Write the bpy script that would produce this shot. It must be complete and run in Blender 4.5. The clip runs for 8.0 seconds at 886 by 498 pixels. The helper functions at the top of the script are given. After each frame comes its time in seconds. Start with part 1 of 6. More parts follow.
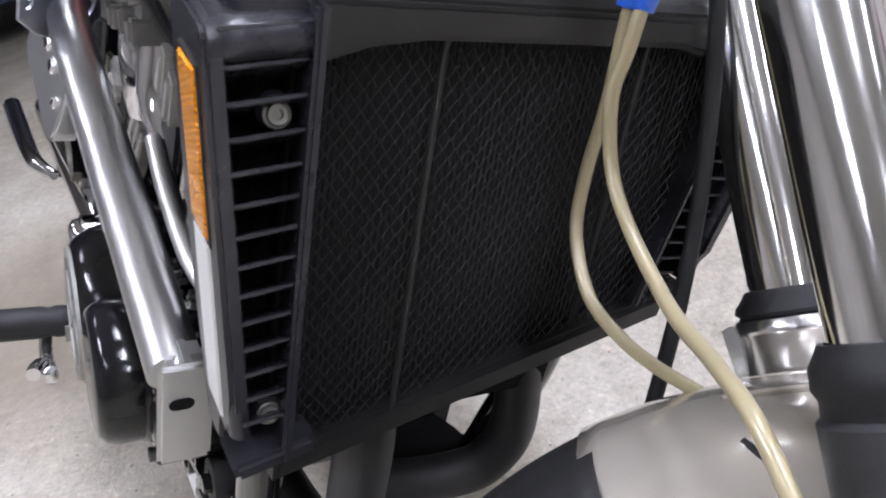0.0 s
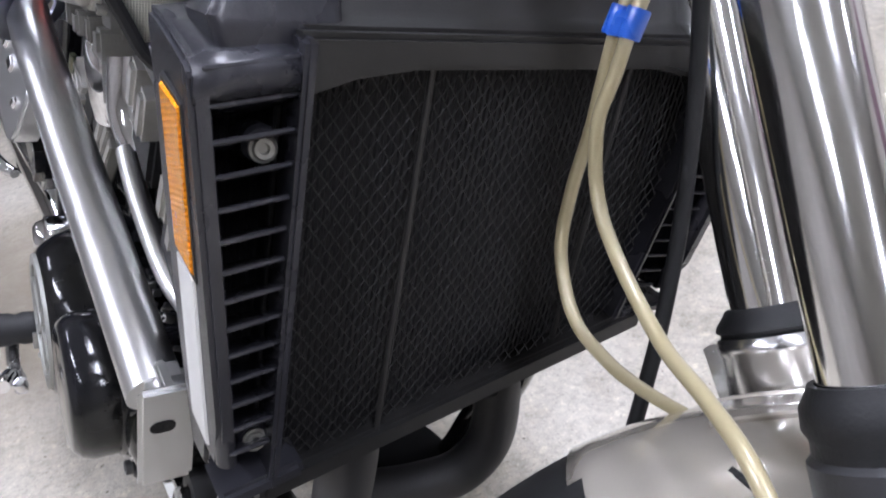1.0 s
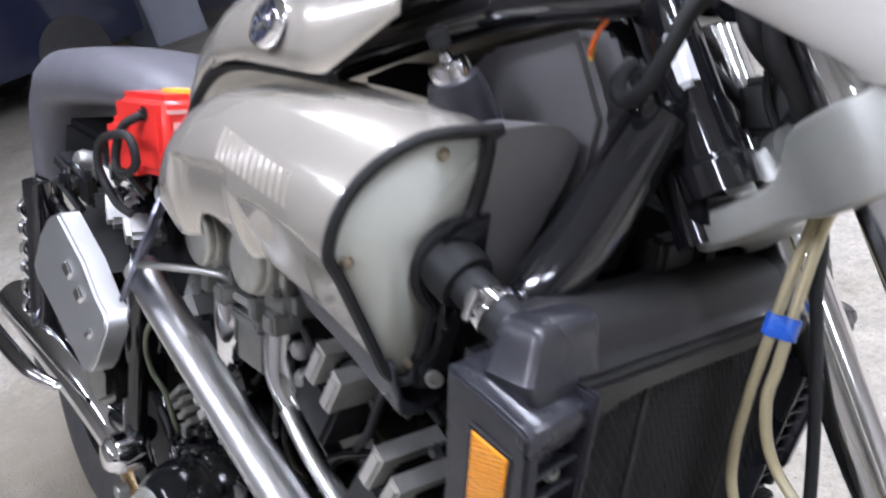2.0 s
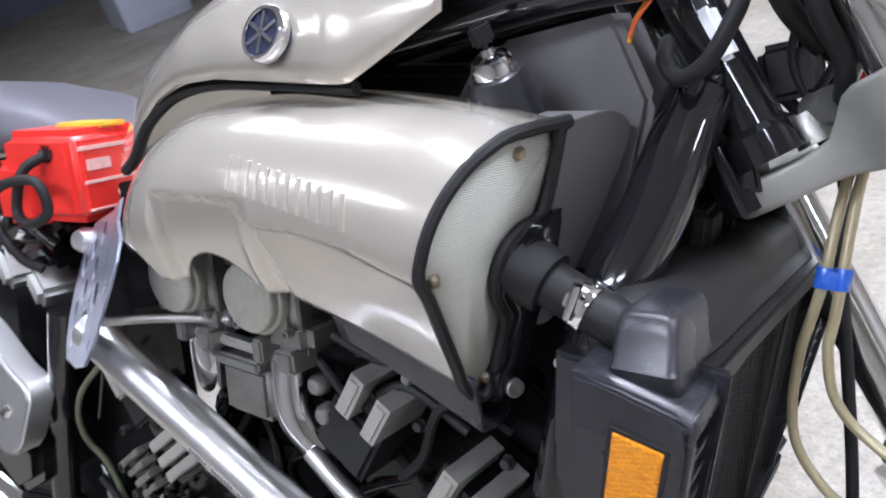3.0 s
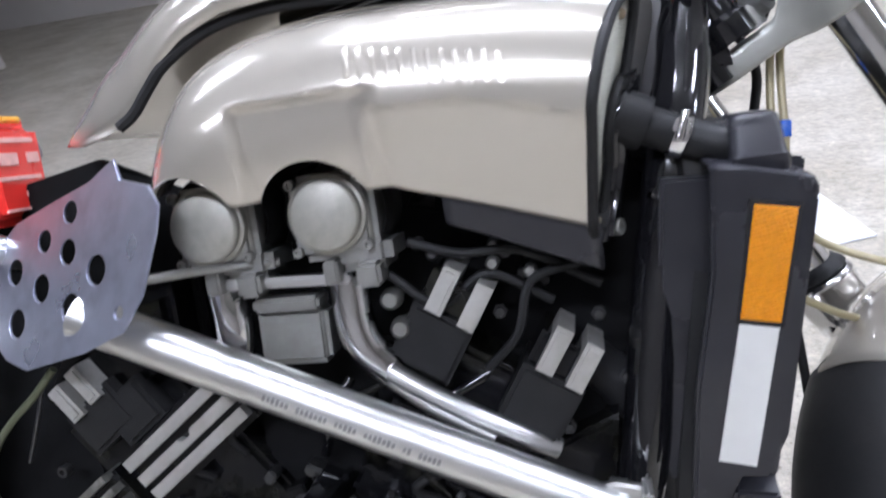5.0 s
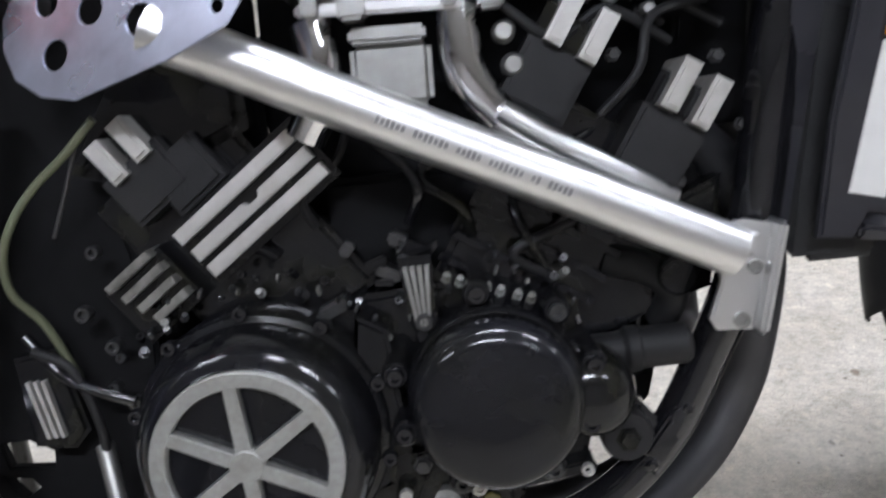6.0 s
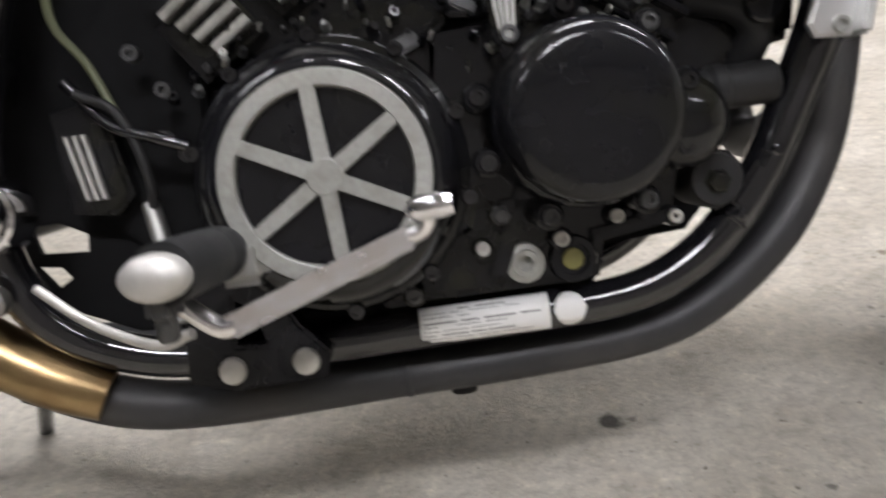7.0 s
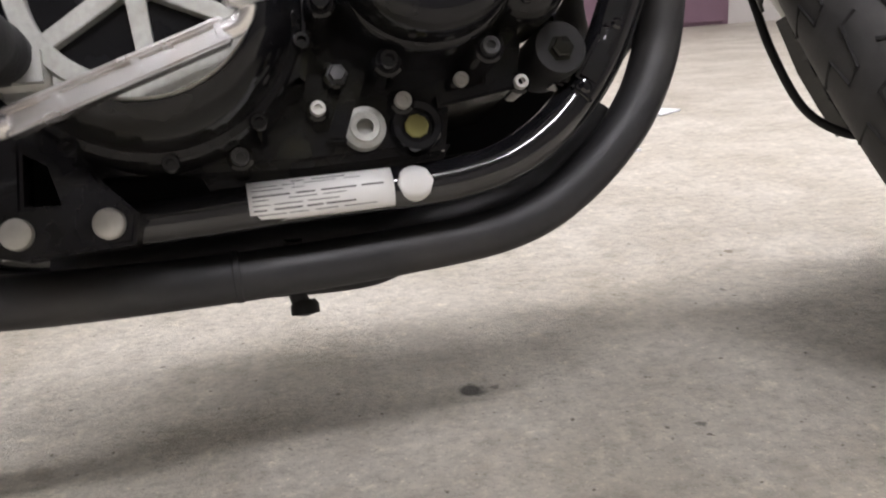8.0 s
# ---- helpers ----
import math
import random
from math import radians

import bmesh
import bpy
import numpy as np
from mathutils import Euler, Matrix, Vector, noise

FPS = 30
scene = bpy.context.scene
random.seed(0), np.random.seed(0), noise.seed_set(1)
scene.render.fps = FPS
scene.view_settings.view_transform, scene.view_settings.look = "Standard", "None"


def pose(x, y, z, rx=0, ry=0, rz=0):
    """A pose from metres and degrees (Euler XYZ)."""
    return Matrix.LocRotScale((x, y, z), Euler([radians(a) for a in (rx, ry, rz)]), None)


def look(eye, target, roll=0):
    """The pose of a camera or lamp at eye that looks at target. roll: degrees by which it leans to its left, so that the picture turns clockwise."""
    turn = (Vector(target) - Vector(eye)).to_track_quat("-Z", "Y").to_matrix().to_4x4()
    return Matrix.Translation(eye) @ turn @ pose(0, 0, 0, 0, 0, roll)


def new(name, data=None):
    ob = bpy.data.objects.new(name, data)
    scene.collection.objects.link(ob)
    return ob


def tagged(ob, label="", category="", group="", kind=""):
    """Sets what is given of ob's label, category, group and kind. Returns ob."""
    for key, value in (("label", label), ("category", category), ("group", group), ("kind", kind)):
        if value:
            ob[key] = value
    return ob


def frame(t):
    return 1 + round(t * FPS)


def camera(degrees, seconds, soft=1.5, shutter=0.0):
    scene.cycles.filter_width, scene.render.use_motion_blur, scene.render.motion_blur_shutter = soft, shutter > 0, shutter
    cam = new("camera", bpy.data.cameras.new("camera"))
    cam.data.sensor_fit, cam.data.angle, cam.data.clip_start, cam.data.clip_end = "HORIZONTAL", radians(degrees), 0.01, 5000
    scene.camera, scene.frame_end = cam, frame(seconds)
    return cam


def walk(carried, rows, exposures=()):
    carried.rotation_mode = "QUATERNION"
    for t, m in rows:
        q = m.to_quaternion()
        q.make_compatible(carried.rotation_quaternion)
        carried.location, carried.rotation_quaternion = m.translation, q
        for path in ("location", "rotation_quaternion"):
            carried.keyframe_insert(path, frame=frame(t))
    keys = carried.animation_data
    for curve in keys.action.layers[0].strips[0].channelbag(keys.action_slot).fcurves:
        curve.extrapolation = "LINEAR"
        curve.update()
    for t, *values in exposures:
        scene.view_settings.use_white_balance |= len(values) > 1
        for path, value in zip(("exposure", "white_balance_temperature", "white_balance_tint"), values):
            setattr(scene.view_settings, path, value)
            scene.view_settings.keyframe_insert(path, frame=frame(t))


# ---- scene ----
cam = camera(57.5, 8.0, soft=1.9, shutter=0.5)
PATH = [
    (0, (0.06, 0.132, 0.818), (-1.64, 0.603, -0.125), -14.9),
    (0.5, (0.043, 0.142, 0.837), (-1.6, 0.632, -0.192), -15.9),
    (1, (0.045, 0.131, 0.841), (-1.6, 0.662, -0.165), -14.4),
    (1.2, (0.069, 0.132, 0.836), (-1.692, 0.568, -0.007), -17.4),
    (1.4, (0.045, 0.094, 0.91), (-1.612, 0.605, -0.087), -16.7),
    (1.5, (0.032, 0.069, 0.928), (-1.611, 0.688, -0.029), -15.4),
    (1.6, (0.022, 0.05, 0.968), (-1.595, 0.735, 0.011), -15.1),
    (1.8, (0.011, 0.003, 1.006), (-1.599, 0.82, 0.146), -14.7),
    (2, (0.005, -0.01, 1.041), (-1.605, 0.803, 0.176), -16.0),
    (2.2, (-0.013, -0.032, 1.072), (-1.581, 0.819, 0.169), -16.3),
    (3.3, (-0.153, -0.143, 1.077), (-1.375, 1.103, 0.1), -16.0),
    (3.5, (-0.172, -0.172, 1.081), (-1.319, 1.15, 0.113), -13.1),
    (4, (-0.22, -0.241, 1.079), (-1.199, 1.196, 0.092), -10.4),
    (4.2, (-0.234, -0.28, 1.071), (-1.13, 1.231, 0.116), -13.0),
    (5.3, (-0.45, -0.414, 0.99), (-0.877, 1.293, 0.04), -10.5),
    (5.5, (-0.498, -0.43, 0.955), (-0.829, 1.283, -0.023), -9.4),
    (6, (-0.586, -0.472, 0.851), (-0.836, 1.254, -0.127), -7.1),
    (6.2, (-0.612, -0.473, 0.825), (-0.891, 1.223, -0.199), -7.5),
    (6.5, (-0.668, -0.52, 0.723), (-0.96, 1.233, -0.193), -9.0),
    (6.8, (-0.693, -0.542, 0.651), (-0.942, 1.224, -0.255), -8.1),
    (7, (-0.698, -0.555, 0.625), (-0.843, 1.232, -0.261), -6.7),
    (7.5, (-0.677, -0.567, 0.503), (-0.616, 1.279, -0.265), -4.7),
    (7.7, (-0.686, -0.567, 0.454), (-0.535, 1.31, -0.222), -4.6),
    (8, (-0.694, -0.578, 0.413), (-0.487, 1.32, -0.183), -4.0),
]
walk(cam, [(t, look(eye, target, roll)) for t, eye, target, roll in PATH],
     exposures=[(0.0, 0.12, 5950, 21), (2.0, 0.3, 5780, 19), (4.0, 0.14, 5850, 18), (5.5, 0.12, 5700, 18), (6.3, 0.1, 6200, 16), (7.0, 0.06, 6500, 17), (8.0, 0.03, 6600, 19)])

# ---- world and lights: a workshop under rows of white tube lamps ----
world = bpy.data.worlds.new("workshop_air")
world.use_nodes = True
world.node_tree.nodes["Background"].inputs[0].default_value = (0.75, 0.8, 0.9, 1)
world.node_tree.nodes["Background"].inputs[1].default_value = 0.25
scene.world = world


# ---- materials ----
def material(name, base, rough=0.5, metal=0.0, vary=0.15, scale=40.0, bump=0.0, bump_scale=300.0,
             coat=0.0, rough_vary=0.12, dirt_sheen=None, dirt_sheen_scale=9.0, dirt_sheen_amount=0.5, spec=0.5, coat_ior=1.5):
    m = bpy.data.materials.new(name)
    m.use_nodes = True
    nt = m.node_tree
    b = nt.nodes["Principled BSDF"]
    b.inputs["Metallic"].default_value = metal
    b.inputs["Coat Weight"].default_value = coat
    b.inputs["Coat Roughness"].default_value = 0.06
    b.inputs["Coat IOR"].default_value = coat_ior
    b.inputs["Specular IOR Level"].default_value = spec
    co = nt.nodes.new("ShaderNodeTexCoord")
    n1 = nt.nodes.new("ShaderNodeTexNoise")
    n1.inputs["Scale"].default_value = scale
    n1.inputs["Detail"].default_value = 5
    nt.links.new(co.outputs["Object"], n1.inputs["Vector"])
    mix = nt.nodes.new("ShaderNodeMix")
    mix.data_type = "RGBA"
    lo = [max(0, c * (1 - vary)) for c in base]
    hi = [min(1, c * (1 + vary)) for c in base]
    mix.inputs[6].default_value = (*lo, 1)
    mix.inputs[7].default_value = (*hi, 1)
    nt.links.new(n1.outputs["Fac"], mix.inputs[0])
    out = mix.outputs[2]
    if dirt_sheen:
        n2 = nt.nodes.new("ShaderNodeTexNoise")
        n2.inputs["Scale"].default_value = dirt_sheen_scale
        n2.inputs["Detail"].default_value = 8
        nt.links.new(co.outputs["Object"], n2.inputs["Vector"])
        ramp = nt.nodes.new("ShaderNodeValToRGB")
        ramp.color_ramp.elements[0].position = 0.48
        ramp.color_ramp.elements[1].position = 0.72
        ramp.color_ramp.elements[1].color = (dirt_sheen_amount, dirt_sheen_amount, dirt_sheen_amount, 1)
        nt.links.new(n2.outputs["Fac"], ramp.inputs[0])
        mix2 = nt.nodes.new("ShaderNodeMix")
        mix2.data_type = "RGBA"
        nt.links.new(ramp.outputs[0], mix2.inputs[0])
        nt.links.new(out, mix2.inputs[6])
        mix2.inputs[7].default_value = (*dirt_sheen, 1)
        out = mix2.outputs[2]
    nt.links.new(out, b.inputs["Base Color"])
    n3 = nt.nodes.new("ShaderNodeTexNoise")
    n3.inputs["Scale"].default_value = scale * 0.35
    n3.inputs["Detail"].default_value = 6
    nt.links.new(co.outputs["Object"], n3.inputs["Vector"])
    mr = nt.nodes.new("ShaderNodeMapRange")
    mr.inputs[3].default_value = max(0.02, rough - rough_vary)
    mr.inputs[4].default_value = min(1.0, rough + rough_vary)
    nt.links.new(n3.outputs["Fac"], mr.inputs[0])
    nt.links.new(mr.outputs[0], b.inputs["Roughness"])
    if bump:
        n4 = nt.nodes.new("ShaderNodeTexNoise")
        n4.inputs["Scale"].default_value = bump_scale
        n4.inputs["Detail"].default_value = 4
        nt.links.new(co.outputs["Object"], n4.inputs["Vector"])
        bp = nt.nodes.new("ShaderNodeBump")
        bp.inputs["Strength"].default_value = bump
        bp.inputs["Distance"].default_value = 0.002
        nt.links.new(n4.outputs["Fac"], bp.inputs["Height"])
        nt.links.new(bp.outputs["Normal"], b.inputs["Normal"])
    return m


PEARL = material("pearl_paint", (0.525, 0.483, 0.415), 0.2, 0.45, vary=0.03, scale=900, coat=1.0, rough_vary=0.0, coat_ior=1.7)
PLASTIC = material("dark_grey_plastic", (0.023, 0.023, 0.028), 0.28, vary=0.25, scale=30, bump=0.12, bump_scale=900, dirt_sheen=(0.08, 0.075, 0.07), dirt_sheen_amount=0.25)
SHROUD = material("dusty_black_plastic", (0.013, 0.0125, 0.012), 0.5, vary=0.25, scale=25, bump=0.1, bump_scale=700, dirt_sheen=(0.04, 0.036, 0.033), dirt_sheen_amount=0.35)
PANEL = material("grey_plastic_panel", (0.12, 0.115, 0.115), 0.42, vary=0.12, scale=20, bump=0.1, bump_scale=900, dirt_sheen=(0.1, 0.095, 0.09), dirt_sheen_amount=0.2)
GLOSS = material("gloss_black_paint", (0.008, 0.008, 0.0095), 0.09, vary=0.3, scale=20, coat=0.6, rough_vary=0.05)
# olive patches in ENGINE and CASE: reflections put into the base colour
ENGINE = material("engine_black_paint", (0.008, 0.008, 0.0095), 0.13, vary=0.4, scale=45, coat=0.22, rough_vary=0.05, bump=0.05, bump_scale=300, dirt_sheen=(0.022, 0.0215, 0.012), dirt_sheen_amount=0.3, dirt_sheen_scale=14, spec=0.22)
CASE = material("crankcase_black", (0.0075, 0.0075, 0.0085), 0.17, vary=0.4, scale=60, coat=0.35, rough_vary=0.09, bump=0.08, bump_scale=260, dirt_sheen=(0.028, 0.027, 0.013), dirt_sheen_amount=0.45, dirt_sheen_scale=22, spec=0.2)
# near-black that stands in for deep shade between engine and frame parts
VOID = material("void_black", (0.009, 0.009, 0.0095), 0.85, vary=0.3, scale=40, spec=0.12)
CHROME = material("chrome", (0.82, 0.82, 0.84), 0.07, 1.0, vary=0.04, scale=60, rough_vary=0.04, dirt_sheen=(0.35, 0.27, 0.2), dirt_sheen_amount=0.12, dirt_sheen_scale=30)
FORK = material("scratched_fork_chrome", (0.86, 0.86, 0.85), 0.12, 1.0, vary=0.03, scale=60, rough_vary=0.03)
POLISH = material("polished_casting", (0.8, 0.8, 0.8), 0.2, 1.0, vary=0.06, scale=60, rough_vary=0.08, bump=0.05, bump_scale=250)
ALU = material("brushed_aluminium", (0.76, 0.76, 0.75), 0.36, 1.0, vary=0.03, scale=60, rough_vary=0.035, bump=0.02, bump_scale=700)
CAST = material("cast_aluminium", (0.37, 0.37, 0.35), 0.42, 0.9, vary=0.12, scale=120, bump=0.2, bump_scale=600, dirt_sheen=(0.22, 0.2, 0.16), dirt_sheen_amount=0.3, dirt_sheen_scale=40)
FIN = material("stained_fin_metal", (0.27, 0.265, 0.24), 0.45, 0.6, vary=0.3, scale=160, bump=0.2, bump_scale=500, dirt_sheen=(0.07, 0.065, 0.05), dirt_sheen_amount=0.6, dirt_sheen_scale=45)
RUSTY = material("rust_stained_chrome", (0.85, 0.84, 0.84), 0.26, 1.0, vary=0.08, scale=90, rough_vary=0.06, dirt_sheen=(0.42, 0.27, 0.15), dirt_sheen_amount=0.22, dirt_sheen_scale=40)
STEEL = material("dark_bolt_steel", (0.09, 0.09, 0.09), 0.38, 0.8, vary=0.3, scale=150, bump=0.15, bump_scale=500)
DULL = material("dull_aluminium", (0.53, 0.52, 0.49), 0.5, 0.65, vary=0.12, scale=160, bump=0.1, bump_scale=700, dirt_sheen=(0.3, 0.28, 0.22), dirt_sheen_amount=0.4, dirt_sheen_scale=35)
MACHINED = material("mottled_machined_metal", (0.34, 0.34, 0.315), 0.5, 0.55, vary=0.25, scale=220, bump=0.12, bump_scale=500, dirt_sheen=(0.2, 0.19, 0.15), dirt_sheen_amount=0.4, dirt_sheen_scale=60)
PIPE = material("satin_black_exhaust", (0.03, 0.03, 0.032), 0.5, 0.2, vary=0.25, scale=50, bump=0.08, bump_scale=900, dirt_sheen=(0.1, 0.09, 0.08), dirt_sheen_amount=0.3)
RUBBER = material("black_rubber", (0.014, 0.014, 0.0145), 0.55, vary=0.3, scale=60, bump=0.15, bump_scale=500, dirt_sheen=(0.035, 0.032, 0.03), dirt_sheen_amount=0.3, spec=0.28)
TYRE = material("tyre_rubber", (0.045, 0.044, 0.044), 0.65, vary=0.25, scale=50, bump=0.2, bump_scale=400, dirt_sheen=(0.07, 0.065, 0.06), dirt_sheen_amount=0.4)
HOSE = material("clear_braided_hose", (0.44, 0.38, 0.225), 0.3, 0.1, vary=0.05, scale=250, coat=0.5, rough_vary=0.02)
BLUE = material("blue_plastic", (0.03, 0.13, 0.62), 0.3, vary=0.15, scale=80, coat=0.3)
WHITE = material("white_sticker", (0.8, 0.8, 0.78), 0.45, vary=0.05, scale=60)
STRIP = material("white_reflector_strip", (0.74, 0.74, 0.71), 0.4, vary=0.05, scale=80, bump=0.05)
INK = material("grey_print", (0.1, 0.1, 0.1), 0.6, vary=0.3, scale=300)
PRINT = material("engraved_print", (0.24, 0.24, 0.24), 0.5, vary=0.3, scale=200)
RED = material("red_plastic", (0.75, 0.035, 0.025), 0.3, vary=0.1, scale=25, coat=0.2)
PINK = material("faded_print", (0.75, 0.42, 0.38), 0.5, vary=0.25, scale=150)
CAP = material("dull_olive_cap", (0.44, 0.43, 0.38), 0.45, 0.6, vary=0.2, scale=120, bump=0.1, bump_scale=600, dirt_sheen=(0.22, 0.2, 0.14), dirt_sheen_amount=0.5, dirt_sheen_scale=40)
YELLOW = material("yellow_plastic", (0.8, 0.45, 0.04), 0.4, vary=0.1, scale=25)
ORANGE = material("orange_wire", (0.75, 0.14, 0.02), 0.4, vary=0.1, scale=60)
BRASS = material("heat_stained_steel", (0.36, 0.255, 0.13), 0.3, 1.0, vary=0.35, scale=25, bump=0.06, dirt_sheen=(0.16, 0.09, 0.04), dirt_sheen_amount=0.85, dirt_sheen_scale=16)
SEAT = material("grey_seat_cover", (0.12, 0.115, 0.13), 0.42, vary=0.15, scale=25, bump=0.1)
GAUGE = material("dull_yellow_glass", (0.2, 0.185, 0.06), 0.25, vary=0.2, scale=60, coat=0.4)
HEADLAMP = material("white_painted_shell", (0.9, 0.89, 0.87), 0.2, vary=0.03, scale=20, coat=0.6)
COPPER = material("rusty_bolt", (0.3, 0.25, 0.18), 0.45, 0.8, vary=0.3, scale=200, bump=0.2)


def amber_material():
    m = material("amber_reflector", (0.88, 0.31, 0.003), 0.22, vary=0.2, scale=240, spec=0.3, coat=0.3)
    nt = m.node_tree
    b = nt.nodes["Principled BSDF"]
    co = nt.nodes.new("ShaderNodeTexCoord")
    turn = nt.nodes.new("ShaderNodeMapping")
    turn.inputs["Rotation"].default_value = (0.0, radians(12), 0.0)
    nt.links.new(co.outputs["Object"], turn.inputs["Vector"])
    vo = nt.nodes.new("ShaderNodeTexVoronoi")
    vo.distance = "MANHATTAN"
    vo.inputs["Scale"].default_value = 330
    vo.inputs["Randomness"].default_value = 0.25
    nt.links.new(turn.outputs[0], vo.inputs["Vector"])
    bp = nt.nodes.new("ShaderNodeBump")
    bp.inputs["Strength"].default_value = 0.8
    bp.inputs["Distance"].default_value = 0.002
    nt.links.new(vo.outputs["Distance"], bp.inputs["Height"])
    nt.links.new(bp.outputs["Normal"], b.inputs["Normal"])
    return m


def screen_material():
    """Fine wire screen: pale wires with dark holes."""
    m = bpy.data.materials.new("fine_wire_screen")
    m.use_nodes = True
    nt = m.node_tree
    b = nt.nodes["Principled BSDF"]
    b.inputs["Metallic"].default_value = 0.1
    b.inputs["Roughness"].default_value = 0.55
    co = nt.nodes.new("ShaderNodeTexCoord")
    mp = nt.nodes.new("ShaderNodeMapping")
    mp.inputs["Rotation"].default_value = (0, 0, 0.0)
    mp.inputs["Scale"].default_value = (1, 1, 1)
    nt.links.new(co.outputs["Object"], mp.inputs["Vector"])
    outs = []
    for axis in (1, 2):
        sep = nt.nodes.new("ShaderNodeSeparateXYZ")
        nt.links.new(mp.outputs[0], sep.inputs[0])
        mul = nt.nodes.new("ShaderNodeMath")
        mul.operation = "MULTIPLY"
        mul.inputs[1].default_value = 2 * math.pi / 0.0015
        nt.links.new(sep.outputs[axis], mul.inputs[0])
        sn = nt.nodes.new("ShaderNodeMath")
        sn.operation = "SINE"
        nt.links.new(mul.outputs[0], sn.inputs[0])
        outs.append(sn)
    mx = nt.nodes.new("ShaderNodeMath")
    mx.operation = "MAXIMUM"
    nt.links.new(outs[0].outputs[0], mx.inputs[0])
    nt.links.new(outs[1].outputs[0], mx.inputs[1])
    ramp = nt.nodes.new("ShaderNodeValToRGB")
    ramp.color_ramp.elements[0].position = 0.0
    ramp.color_ramp.elements[0].color = (0.2, 0.2, 0.17, 1)
    ramp.color_ramp.elements[1].position = 0.45
    ramp.color_ramp.elements[1].color = (0.74, 0.75, 0.66, 1)
    nt.links.new(mx.outputs[0], ramp.inputs[0])
    nt.links.new(ramp.outputs[0], b.inputs["Base Color"])
    bp = nt.nodes.new("ShaderNodeBump")
    bp.inputs["Strength"].default_value = 0.25
    bp.inputs["Distance"].default_value = 0.001
    nt.links.new(mx.outputs[0], bp.inputs["Height"])
    nt.links.new(bp.outputs["Normal"], b.inputs["Normal"])
    return m


def core_material():
    """Radiator core: dark, with fine upright fins."""
    m = material("radiator_core", (0.006, 0.006, 0.0065), 0.6, vary=0.3, scale=60)
    nt = m.node_tree
    b = nt.nodes["Principled BSDF"]
    co = nt.nodes.new("ShaderNodeTexCoord")
    wv = nt.nodes.new("ShaderNodeTexWave")
    wv.bands_direction = "Y"
    wv.inputs["Scale"].default_value = 90
    wv.inputs["Distortion"].default_value = 0.6
    nt.links.new(co.outputs["Object"], wv.inputs["Vector"])
    bp = nt.nodes.new("ShaderNodeBump")
    bp.inputs["Strength"].default_value = 0.8
    bp.inputs["Distance"].default_value = 0.004
    nt.links.new(wv.outputs["Fac"], bp.inputs["Height"])
    nt.links.new(bp.outputs["Normal"], b.inputs["Normal"])
    return m


